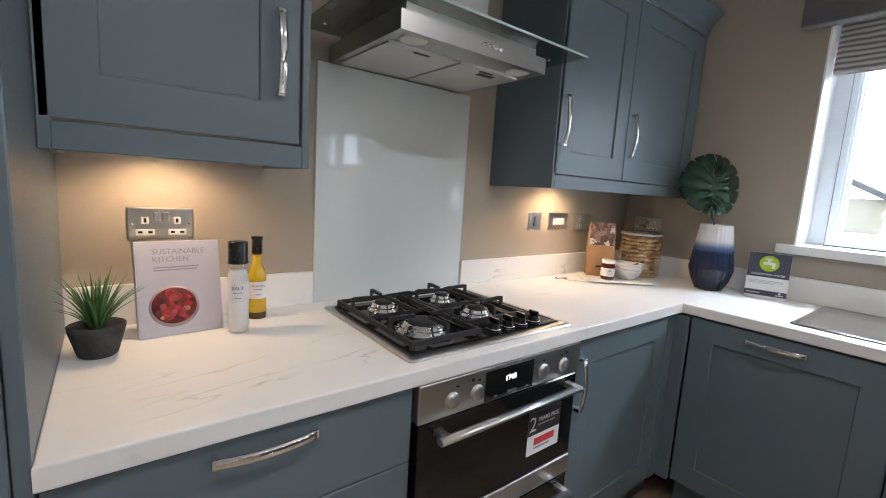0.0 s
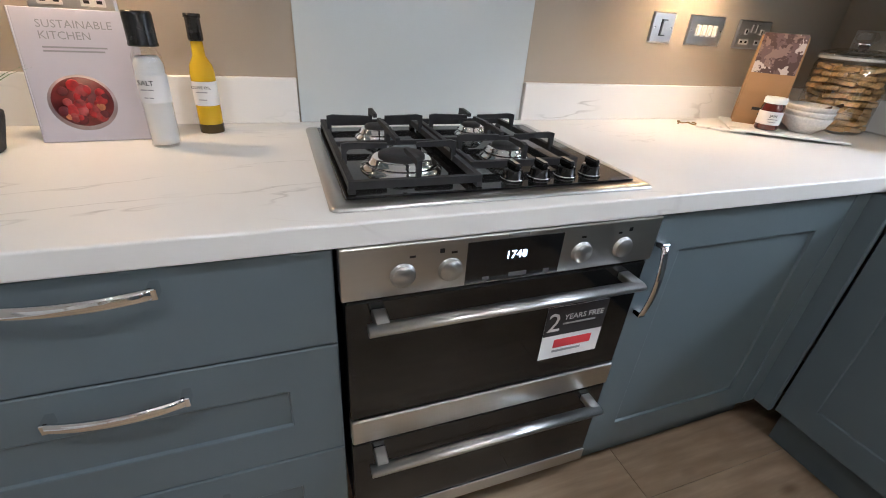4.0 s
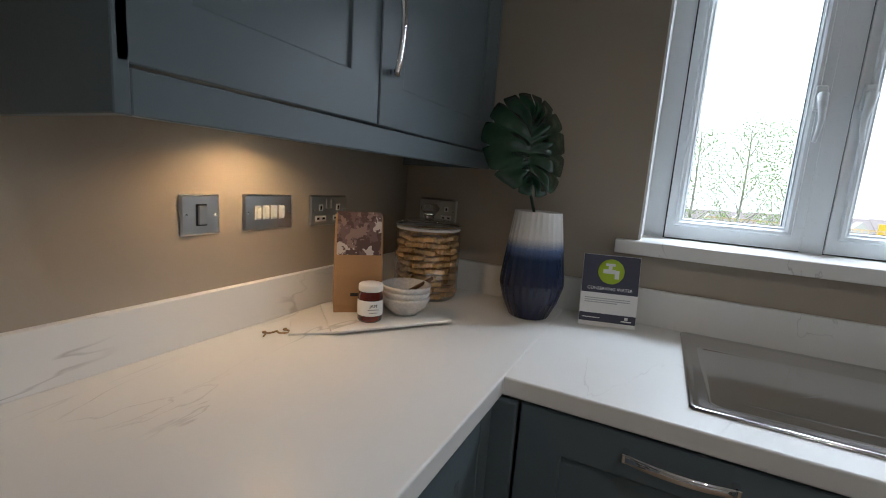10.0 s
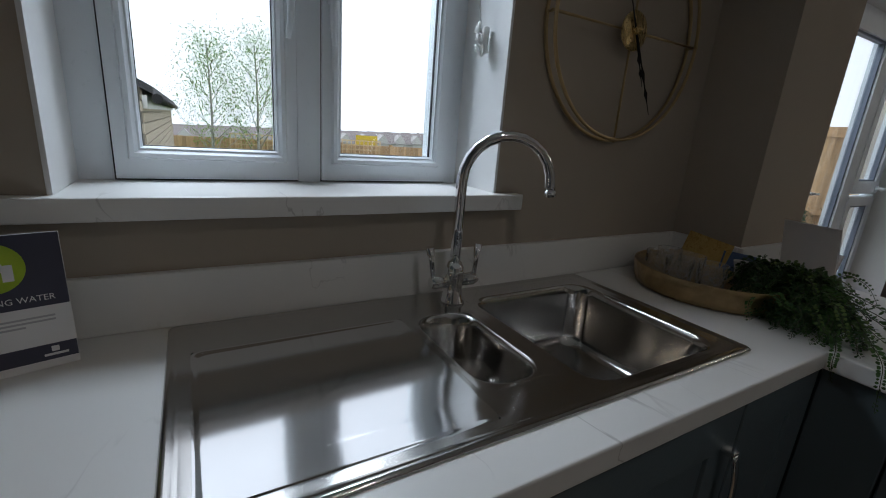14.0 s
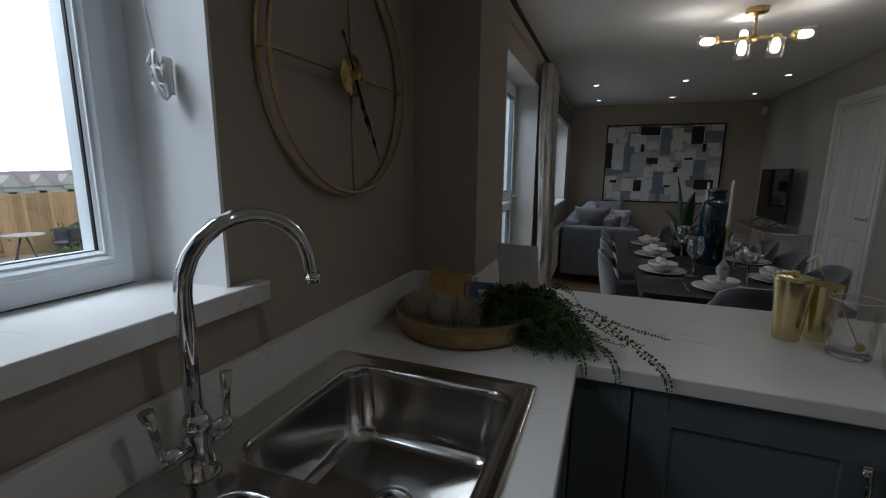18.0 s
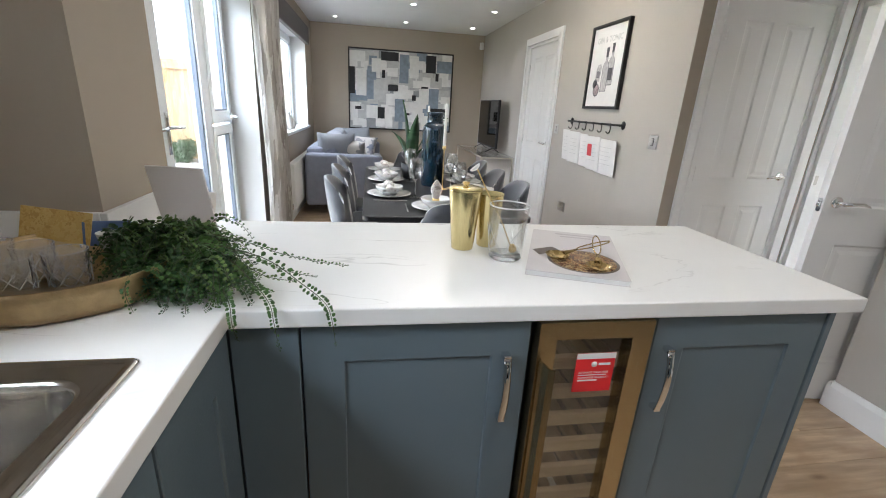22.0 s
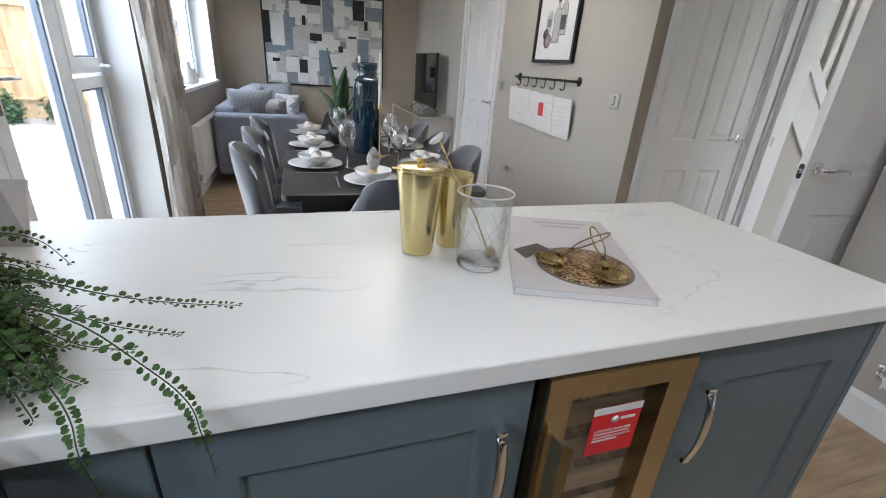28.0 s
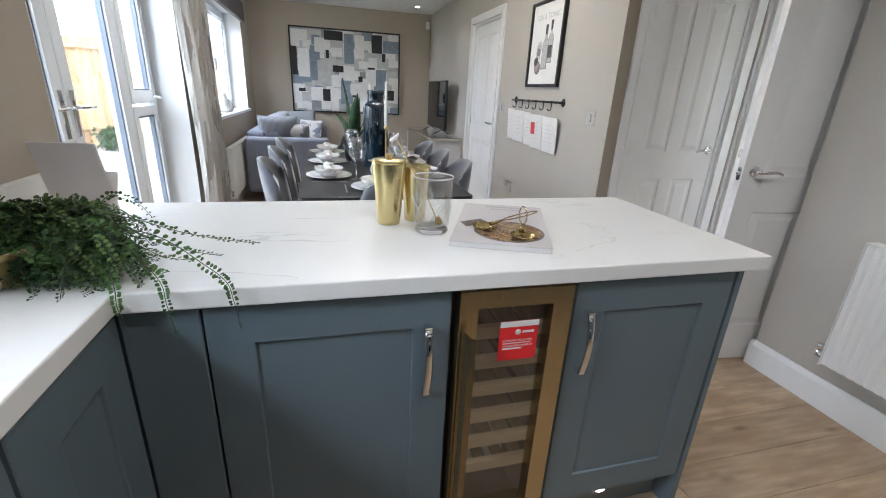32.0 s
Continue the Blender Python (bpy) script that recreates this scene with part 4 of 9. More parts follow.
def burner(x, y, r):
    b = part("burner", lathe([(r * 1.36, 0.0), (r * 1.36, 0.003), (r * 1.2, 0.006), (r * 1.14, 0.012), (r * 1.16, 0.0135), (r * 1.02, 0.0145), (r * 1.0, 0.020), (r * 0.92, 0.0225), (r * 0.8, 0.0225), (0.0, 0.0225)], 36, pose(x, y, 0.010)), CHROME, hb, "polished burner ring")
    part("cap", lathe([(r * 0.78, 0.0226), (r * 0.78, 0.026), (r * 0.72, 0.0285), (r * 0.3, 0.0295), (0.0, 0.0295)], 28, pose(x, y, 0.010)), IRON, b, "black burner cap")


spots = [(0.150, 0.165, 0.056), (0.150, 0.385, 0.036), (0.385, 0.390, 0.029), (0.385, 0.205, 0.038)]
for s in spots:
    burner(*s)
for gx0, gx1, gy0, gy1, centres in ((0.034, 0.262, 0.045, 0.475, spots[:2]), (0.270, 0.505, 0.115, 0.475, spots[2:])):
    sup = part("pan_support", plate([gx0, gx0 + 0.010, gx1 - 0.010, gx1], [gy0, gy0 + 0.010, gy1 - 0.010, gy1], 0.018, 0.031, lambda i, j: not (i == 1 and j == 1)), IRON, hb, "black cast-iron pan support")
    for fx, fy in ((gx0 + 0.005, gy0 + 0.005), (gx1 - 0.005, gy0 + 0.005), (gx0 + 0.005, gy1 - 0.005), (gx1 - 0.005, gy1 - 0.005)):
        part("foot", box((fx - 0.006, fy - 0.006, 0.0102), (fx + 0.006, fy + 0.006, 0.0185), 0.001), IRON, sup)
    part("crossbar", box((gx0 + 0.010, 0.279 if gx0 < 0.2 else 0.293, 0.020), (gx1 - 0.010, 0.287 if gx0 < 0.2 else 0.301, 0.030), 0.001), IRON, sup)
    for cx, cy, r in centres:
        for dx, dy in ((1, 0), (-1, 0), (0, 1), (0, -1)):
            far = Vector((gx1 - 0.006 if dx > 0 else gx0 + 0.006 if dx < 0 else cx, gy1 - 0.006 if dy > 0 else gy0 + 0.006 if dy < 0 else cy, 0))
            if dy and abs(far.y - cy) > 0.125:
                far.y = 0.283 if gx0 < 0.2 else 0.297
            near = Vector((cx + dx * r * 0.5, cy + dy * r * 0.5, 0))
            bm = bmesh.new()
            side = Vector((-dy, dx, 0)) * 0.004
            inw = (near - far).normalized()
            # an upright at the frame, then an arm that reaches over the burner
            prof = [(0.0, 0.022), (0.0, 0.058), (0.012, 0.0605), ((near - far).length, 0.0575), ((near - far).length, 0.0495), (0.014, 0.0485), (0.009, 0.044), (0.009, 0.022)]
            rows = []
            for sg in (1, -1):
                rows.append([bm.verts.new((far.x + inw.x * d_ + side.x * sg, far.y + inw.y * d_ + side.y * sg, z_)) for d_, z_ in prof])
            bm.faces.new(rows[0])
            bm.faces.new(rows[1][::-1])
            for k in range(len(prof)):
                bm.faces.new((rows[0][k], rows[1][k], rows[1][(k + 1) % len(prof)], rows[0][(k + 1) % len(prof)]))
            bmesh.ops.recalc_face_normals(bm, faces=bm.faces)
            part("finger", bm, IRON, sup)
for i in range(4):
    x = 0.335 + i * 0.057
    kb = part("knob", lathe([(0.0, 0), (0.0205, 0), (0.0205, 0.004), (0.0185, 0.005), (0.0175, 0.018), (0.0165, 0.020), (0.0, 0.020)], 24, pose(x, 0.072, 0.010)), GLOSS, hb, "black control knob")
    part("collar", lathe([(0.0208, 0.0005), (0.0215, 0.001), (0.0215, 0.0035), (0.0206, 0.0042)], 24, pose(x, 0.072, 0.010)), CHROME, kb, "chrome collar")
    part("grip", box((x - 0.005, 0.054, 0.030), (x + 0.005, 0.09, 0.043), 0.003, 2), GLOSS, kb, "black grip with a bright top")
    part("grip_cap", box((x - 0.004, 0.056, 0.0431), (x + 0.004, 0.088, 0.0438)), CHROME, kb, "chrome strip")

# cooker hood: steel box, glass canopy and chimney
hd_ = thing("cooker_hood", (-1.590, -0.002, 0), 0, "stainless chimney hood with a flat glass canopy", "cooker hood")
bm = plate([-0.278, -0.256, 0.232, 0.254], [-0.424, -0.401, -0.03, 0.0], 1.684, 1.731, lambda i, j: not (i == 1 and j == 1))
part("body", bm, STEEL, hd_, "brushed steel hood box")
part("underside", box((-0.262, -0.401, 1.688), (0.240, -0.03, 1.696)), STEEL, hd_)
FILTER = mat("mesh_filter", (0.62, 0.61, 0.59), 0.45, 0.85, var=0.05, bump=0.3, bscale=700)
for x0, x1 in ((-0.254, -0.016), (-0.006, 0.231)):
    f = part("filter", plate([x0, x0 + 0.012, x1 - 0.012, x1], [-0.325, -0.313, -0.047, -0.035], 1.680, 1.689, lambda i, j: True), FILTER, hd_, "pale metal grease filter")
    part("catch", box(((x0 + x1) / 2 - 0.026, -0.312, 1.6785), ((x0 + x1) / 2 + 0.026, -0.300, 1.6805), 0.0005), BLACK, f, "small black catch")
part("label", box((0.10, -0.292, 1.6788), (0.165, -0.268, 1.6796)), BLACK, hd_, "small dark label")
for x in (-0.205, 0.185):
    part("lamp", lathe([(0.036, 0.0), (0.036, -0.003), (0.03, -0.005), (0.0, -0.005)], 24, pose(x, -0.37, 1.6878)), PLASTIC, hd_, "round unlit hood lamp")
for i in range(4):
    part("button", lathe([(0, 0), (0.0065, 0), (0.006, 0.009), (0, 0.01)], 14, pose(-0.012 + i * 0.021, -0.424, 1.710, 90)), CHROME, hd_, "chrome push button")
CAN = pane("hood_glass", (0.72, 0.75, 0.74), 0.25)
part("spacer", box((-0.25, -0.40, 1.731), (0.23, -0.02, 1.7595)), STEEL, hd_)
can = part("canopy", prism(round_rect(-0.382, -0.465, 0.408, -0.02, 0.012), 1.760, 1.766, "xyz"), CAN, hd_, "flat glass canopy")
EDGE = mat("green_glass_edge", (0.45, 0.58, 0.55), 0.15, var=0.05)
part("edge", box((-0.382, -0.4685, 1.7595), (0.408, -0.4655, 1.7665), 0.001), EDGE, can, "bright polished front edge")
for x, y in ((-0.335, -0.36), (-0.335, -0.1), (0.345, -0.36), (0.345, -0.1)):
    part("fixing", lathe([(0, -0.003), (0.006, -0.003), (0.006, 0.002), (0, 0.002)], 12, pose(x, y, 1.759)), CHROME, hd_)
part("collar", box((-0.15, -0.29, 1.7665), (0.15, -0.0, 1.776), 0.002), STEEL, hd_)
part("chimney", box((-0.134, -0.272, 1.776), (0.135, 0.0, HC - 0.001), 0.002), STEEL, hd_, "brushed steel chimney")

# ---- sink and tap ----
sink = thing("sink", (0, 0, WT), 0, "stainless steel one-and-a-half bowl sink with drainer", "sink")
x0, x1, y1, y0 = SX0, SX1, SY0, SY1
DX0, DX1, DY0, DY1 = x0 + 0.035, x1 - 0.115, -1.372, y1 - 0.035          # drainer
B1 = (-0.425, -1.525, -0.150, -1.392)                                        # small bowl: x0, y0, x1, y1
B2 = (-0.490, -1.945, -0.095, -1.572)                                        # main bowl
gx = sorted({x0 + 0.012, x1 - 0.012, DX0, DX1, B1[0], B1[2], B2[0], B2[2]})
gy = sorted({y0 + 0.012, y1 - 0.012, DY0, DY1, B1[1], B1[3], B2[1], B2[3]})


def deck(i, j):
    cx, cy = (gx[i] + gx[i + 1]) / 2, (gy[j] + gy[j + 1]) / 2
    for a, b, c, d in ((DX0, DY0, DX1, DY1), B1, B2):
        if a < cx < c and b < cy < d:
            return False
    return True


part("deck", plate(gx, gy, 0.001, 0.0035, deck), SINKSTEEL, sink)
rim = [[(x, y, z) for x, y in round_rect(x0 + o, y0 + o, x1 - o, y1 - o, 0.012)] for o, z in ((0.0, 0.0004), (0.0, 0.003), (0.003, 0.0058), (0.009, 0.0062), (0.014, 0.0036), (0.02, 0.0035))]
part("rim", loft(rim, None, False), SINKSTEEL, sink, "raised steel rim")


def bowl(name, r, depth, flare, label):
    a, b, c, d = r
    loops = []
    for o, z, rad in ((-0.011, 0.0036, 0.016), (-0.006, 0.0037, 0.03), (-0.002, 0.0042, 0.05), (0.0, 0.0039, 0.055), (0.004, -0.002, 0.055), (0.008, -0.02, 0.055), (flare, -depth + 0.03, 0.06), (flare + 0.008, -depth + 0.01, 0.055), (flare + 0.03, -depth, 0.04)):
        loops.append([(x, y, z) for x, y in round_rect(a + o, b + o, c - o, d - o, rad, 8)])
    cx, cy = (a + c) / 2, (b + d) / 2
    loops.append([(cx + 0.045 * math.cos(t), cy + 0.045 * math.sin(t), -depth - 0.003) for t in [math.atan2(p[1] - cy, p[0] - cx) for p in loops[-1]]])
    bo = part(name, loft(loops), SINKSTEEL, sink, label)
    part("strainer", lathe([(0.044, -depth - 0.0025), (0.042, -depth + 0.001), (0.036, -depth - 0.001), (0.014, -depth - 0.002), (0.012, -depth + 0.004), (0.0, -depth + 0.004)], 24, pose(cx, cy, 0)), CHROME, bo, "round chrome strainer")


bowl("half_bowl", B1, 0.12, 0.014, "small steel bowl")
bowl("bowl", B2, 0.165, 0.016, "main steel bowl")
loops = []
for o, z, rad in ((-0.002, 0.0034, 0.014), (0.0, 0.0036, 0.016), (0.003, 0.0028, 0.016), (0.007, 0.0012, 0.016), (0.010, 0.0008, 0.016), (0.05, 0.0007, 0.012)):
    # no step on the side of the bowls
    loops.append([(x, y, 0.0036 + (z - 0.0036) * max(0.0, min((y - DY0) / 0.15, 1.0))) for x, y in round_rect(DX0 + o, DY0 + o * 0.3, DX1 - o, DY1 - o, rad)])
part("drainer", loft(loops), DRAINSTEEL, sink, "shallow sunk steel drainer")

tap = thing("kitchen_tap", (-0.088, -1.530, WT + 0.0036), 0, "chrome swan-neck mixer tap with two levers", "tap")
part("base", lathe([(0.0, 0), (0.03, 0), (0.03, 0.004), (0.024, 0.012), (0.02, 0.05), (0.024, 0.068), (0.022, 0.085), (0.015, 0.098), (0.0, 0.1)], 24), CHROME, tap)
# the spout leans out over the bowls
sp = Vector((-0.066, -0.205, 0)).normalized()
pts = [(0, 0, 0.09), (0, 0, 0.18), (0, 0, 0.283)] + [tuple(Vector((0, 0, 0.283)) + sp * (0.105 - 0.105 * math.cos(radians(a))) + Vector((0, 0, 0.105 * math.sin(radians(a))))) for a in range(15, 181, 15)]
pts.append(tuple(Vector(pts[-1]) + sp * 0.003 + Vector((0, 0, -0.01))))
part("spout", tube(pts, 0.0125, 14), CHROME, tap, "tall curved chrome spout")
e = Vector(pts[-1])
part("aerator", tube([tuple(e), tuple(e + sp * 0.002 + Vector((0, 0, -0.014)))], 0.0142, 14), CHROME, tap)
for s in (-1, 1):
    ax = part("valve", tube([(0, s * 0.018, 0.05), (0, s * 0.05, 0.052), (0, s * 0.062, 0.052)], [0.014, 0.016, 0.012], 14), CHROME, tap)
    part("lever", tube([(0, s * 0.055, 0.06), (0.004, s * 0.06, 0.10), (0.006, s * 0.066, 0.135)], [0.006, 0.007, 0.010], 10), CHROME, ax, "upright chrome lever")

# ---- kitchen window ----
def casement(name, y0, y1, z0, z1, xo, win, hinge, low=0.0, k=0.0):
    """An opening sash between y0 (far) and y1, glazed."""
    z0 -= low
    f = part(name, plate([y0, y0 + 0.062 + k, y1 - 0.062 - k, y1], [z0, z0 + 0.062, z1 - 0.062, z1], xo, xo + 0.06, lambda i, j: i != 1 or j != 1, "yzx"), UPVC, win, "white sash")
    bm = bmesh.new()
    loops = []
    for o, x in ((0.044, xo - 0.008), (0.052, xo - 0.008), (0.066, xo + 0.010)):
        loops.append([(x, y0 + o + k, z0 + o), (x, y1 - o - k, z0 + o), (x, y1 - o - k, z1 - o), (x, y0 + o + k, z1 - o)])
    outer = [(xo, y0 + 0.04 + k, z0 + 0.04), (xo, y1 - 0.04 - k, z0 + 0.04), (xo, y1 - 0.04 - k, z1 - 0.04), (xo, y0 + 0.04 + k, z1 - 0.04)]
    part("bead", loft([outer] + loops, bm, False, False), UPVC, f)
    part("seal", plate([y0 + 0.056 + k, y0 + 0.067 + k, y1 - 0.067 - k, y1 - 0.056 - k], [z0 + 0.056, z0 + 0.067, z1 - 0.067, z1 - 0.056], xo + 0.012, xo + 0.02, lambda i, j: i != 1 or j != 1, "yzx"), SEAL, f, "black glazing seal")
    # black ring that draws the shaded gap between sash and frame
    part("gasket", plate([y0 - 0.0035, y0 + 0.002, y1 - 0.002, y1 + 0.0035], [z0 - 0.0035, z0 + 0.002, z1 - 0.002, z1 + 0.0035], xo + 0.009, xo + 0.013, lambda i, j: i != 1 or j != 1, "yzx"), SEAL, f, "dark ring put in for the shadow gap round the sash")
    p = part("pane", box((xo + 0.022, y0 + 0.06 + k, z0 + 0.06), (xo + 0.026, y1 - 0.06 - k, z1 - 0.06)), CLEAR, f, "clear glass")
    p.visible_shadow = False
    return f


WX = 0.195
win = thing("window_1", (0, 0, 0), 0, "white double casement window over the sink", "window")
win["kind"] = "structure"
ym = -1.263
part("window_frame", plate([W1, W1 + 0.053, ym - 0.03, ym + 0.03, W0 - 0.073, W0], [WZ0 - 0.03, WZ0 + 0.022, WZ1 - 0.05, WZ1], WX, WX + 0.075, lambda i, j: j != 1 or i in (0, 2, 4), "yzx"), UPVC, win, "white frame with a middle post")
part("mullion", prism([(ym - 0.0265, WX + 0.001), (ym - 0.0265, WX - 0.008), (ym + 0.0265, WX - 0.008), (ym + 0.0265, WX + 0.001)], WZ0 + 0.002, WZ1 - 0.03, "yxz"), UPVC, win)
for a, b, s in ((W1 + 0.048, ym - 0.0285, 1), (ym + 0.0285, W0 - 0.068, -1)):
    f = casement("sash", a, b, WZ0 + 0.042, WZ1 - 0.042, WX - 0.014, win, s, 0.036, -0.017)
    hy = (b - 0.022) if s > 0 else (a + 0.022)
    hz = 1.588
    h = part("handle", box((WX - 0.028, hy - 0.014, hz - 0.035), (WX - 0.014, hy + 0.014, hz + 0.035), 0.006, 2), UPVC, f, "white window handle")
    part("lever", smooth(tube([(WX - 0.028, hy, hz + 0.006), (WX - 0.044, hy, hz + 0.004), (WX - 0.047, hy + s * 0.002, hz - 0.02), (WX - 0.046, hy + s * 0.006, hz - 0.06), (WX - 0.043, hy + s * 0.004, hz - 0.09), (WX - 0.042, hy + s * 0.0, hz - 0.120)], [0.011, 0.013, 0.011, 0.0075, 0.0065, 0.0055], 12)), UPVC, h)
    part("lock", lathe([(0.0, 0.0), (0.005, 0.0), (0.005, 0.0012), (0.0, 0.0014)], 14, pose(WX - 0.0475, hy, hz + 0.004, 0, -90, 0)), SEAL, h, "black lock button")
structure("window_reveal", plate([W1 - 0.001, W1 + 0.006, W0 - 0.006, W0 + 0.001], [WZ0, WZ1 - 0.006, WZ1 + 0.001], -0.002, WX, lambda i, j: j == 1 or i != 1, "yzx"), WHITE, "white painted window reveal", "window reveal")
structure("window_sill", box((-0.034, -1.757, WZ0 - 0.038), (WX + 0.01, -0.754, WZ0 + 0.002), 0.003, 2), STONE, "white veined window sill over the sink", "window sill")
TWEED = stripes("grey_tweed", (0.13, 0.12, 0.12), (0.24, 0.22, 0.21), 90, 0.95, "X", 0.3)
STRIPE = stripes("striped_blind_cloth", (0.16, 0.145, 0.14), (0.55, 0.52, 0.49), 14, 0.95, "Z", 0.1)
pelmet = thing("blind_pelmet", (-0.06, -0.72, 2.085), 0, "grey tweed pelmet over the kitchen window", "pelmet")
part("cloth", box((0.0, -1.08, 0.0), (0.06, 0.0, 0.22), 0.004), TWEED, pelmet)
bl = thing("roman_blind", (0.07, W0 - 0.012, 1.90), 0, "raised striped fabric roman blind in the window", "blind")
for i in range(4):
    part("fold", box((0.004 * i, -0.85, 0.055 * i), (0.03 + 0.004 * i, 0.0, 0.055 * i + 0.075), 0.012, 2), STRIPE, bl)
cord = thing("cord_cleat", (0.078, W1 + 0.012, 1.525), 0, "white blind cord wound on a cleat", "cord cleat")
part("cleat", tube([(0.0, 0.006, -0.03), (0.0, 0.014, 0.0), (0.0, 0.006, 0.03)], [0.008, 0.013, 0.008], 10), PLASTIC, cord)
bm = bmesh.new()
for k in range(3):
    add_tube(bm, [(0.012 * math.cos(t * 0.7 + k) , 0.024 + 0.004 * k + 0.006 * math.sin(t), -0.026 + 0.026 * k + 0.012 * math.sin(t * 1.3 + k)) for t in [i * 0.6 for i in range(12)]], 0.0035, 6)
part("knot", bm, PLASTIC, cord, "tangled end of the cord")
part("string", tube([(0.0, 0.02, 0.0), (0.012, 0.03, 0.12), (0.02, 0.03, 0.30), (0.01, 0.02, 0.55)], 0.002, 6), PLASTIC, cord)

# ---- garden doors ----
gd = thing("window_2", (0, 0, 0), 0, "white glazed garden doors with a side light", "garden doors")
gd["kind"] = "structure"
GX = 0.195
part("window_frame", plate([P1, P1 + 0.05, P0 - 0.05, P0], [0.0, 0.05, PZ - 0.05, PZ], GX, GX + 0.07, lambda i, j: j != 1 or i != 1, "yzx"), UPVC, gd, "white outer frame")
part("post", box((GX - 0.006, -4.61, 0.05), (GX + 0.07, -4.55, PZ - 0.05)), UPVC, gd)


def glazed(name, y0, y1, z0, z1, st=0.085):
    f = part(name, plate([y0, y0 + st, y1 - st, y1], [z0, z0 + st + 0.02, z1 - st, z1], GX - 0.012, GX + 0.055, lambda i, j: i != 1 or j != 1, "yzx"), UPVC, gd, "white glazed leaf")
    part("seal", plate([y0 + st - 0.004, y0 + st + 0.012, y1 - st - 0.012, y1 - st + 0.004], [z0 + st + 0.016, z0 + st + 0.03, z1 - st - 0.012, z1 - st + 0.004], GX + 0.0, GX + 0.03, lambda i, j: i != 1 or j != 1, "yzx"), mat("grey_seal", (0.14, 0.16, 0.2), 0.5) if "grey_seal" not in bpy.data.materials else bpy.data.materials["grey_seal"], f, "dark glazing seal")
    p = part("pane", box((GX + 0.012, y0 + st, z0 + st), (GX + 0.016, y1 - st, z1 - st)), CLEAR, f, "clear glass")
    p.visible_shadow = False
    return f


fa = glazed("door_leaf", -3.845, -3.145, 0.05, PZ - 0.045)
fb = glazed("door_leaf", -4.55, -3.855, 0.05, PZ - 0.045)
fc = glazed("sash", -5.035, -4.61, 1.11, PZ - 0.045, 0.06)
fd = glazed("side_light", -5.035, -4.61, 0.05, 1.09, 0.06)
for f, y, s in ((fa, -3.80, 1), (fb, -3.90, -1)):
    h = part("handle_plate", box((GX - 0.02, y - 0.016, 0.98), (GX - 0.012, y + 0.016, 1.20), 0.003), CHROME, f, "long chrome handle plate")
    part("lever", tube([(GX - 0.02, y, 1.12), (GX - 0.06, y, 1.12), (GX - 0.062, y + s * 0.05, 1.12), (GX - 0.058, y + s * 0.12, 1.118)], [0.009, 0.009, 0.008, 0.006], 8), CHROME, h, "chrome lever")
h = part("handle", box((GX - 0.024, -5.02, 1.125), (GX - 0.012, -4.98, 1.165), 0.004), UPVC, fc, "white window handle")
part("lever", tube([(GX - 0.02, -5.0, 1.145), (GX - 0.055, -5.0, 1.145), (GX - 0.058, -4.95, 1.14), (GX - 0.055, -4.87, 1.15)], [0.011, 0.010, 0.009, 0.007], 8), UPVC, h)
structure("window_reveal", plate([P1 - 0.001, P1 + 0.006, P0 - 0.006, P0 + 0.001], [0.0, PZ - 0.006, PZ + 0.001], -0.002, GX, lambda i, j: j == 1 or i != 1, "yzx"), WHITE, "pale painted reveal of the garden doors", "door reveal")

# ---- dining window ----
dw = thing("window_3", (0, 0, 0), 0, "white casement window in the dining wall", "window")
dw["kind"] = "structure"
dm = (D0 + D1) / 2
part("window_frame", plate([D1, D1 + 0.05, dm - 0.03, dm + 0.03, D0 - 0.05, D0], [DZ0, DZ0 + 0.05, DZ1 - 0.05, DZ1], GX, GX + 0.07, lambda i, j: j != 1 or i in (0, 2, 4), "yzx"), UPVC, dw)
for a, b, s in ((D1 + 0.042, dm - 0.022, 1), (dm + 0.022, D0 - 0.042, -1)):
    f = casement("sash", a, b, DZ0 + 0.042, DZ1 - 0.042, GX - 0.014, dw, s)
    hy = (b - 0.03) if s > 0 else (a + 0.03)
    part("handle", smooth(tube([(GX - 0.02, hy, 1.5), (GX - 0.05, hy, 1.5), (GX - 0.055, hy + s * 0.03, 1.46), (GX - 0.052, hy + s * 0.03, 1.39)], [0.012, 0.011, 0.008, 0.006], 8)), UPVC, f, "white window handle")
structure("window_reveal", plate([D1 - 0.001, D1 + 0.006, D0 - 0.006, D0 + 0.001], [DZ0, DZ1 - 0.006, DZ1 + 0.001], -0.002, GX, lambda i, j: j == 1 or i != 1, "yzx"), WHITE, "white painted window reveal", "window reveal")
structure("window_sill", box((-0.03, D1 - 0.05, DZ0 - 0.03), (GX + 0.01, D0 + 0.05, DZ0 + 0.002), 0.004, 2), WHITE, "white painted dining window sill", "window sill")

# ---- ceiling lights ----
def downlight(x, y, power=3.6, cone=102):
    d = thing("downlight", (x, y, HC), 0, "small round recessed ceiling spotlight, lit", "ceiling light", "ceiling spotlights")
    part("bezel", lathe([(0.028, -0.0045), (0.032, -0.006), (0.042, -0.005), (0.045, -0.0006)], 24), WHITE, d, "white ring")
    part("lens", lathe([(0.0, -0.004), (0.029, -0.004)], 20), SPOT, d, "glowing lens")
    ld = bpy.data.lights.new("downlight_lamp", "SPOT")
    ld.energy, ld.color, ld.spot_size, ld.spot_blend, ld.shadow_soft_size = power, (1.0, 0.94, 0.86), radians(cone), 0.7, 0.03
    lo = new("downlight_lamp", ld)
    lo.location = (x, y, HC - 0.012)


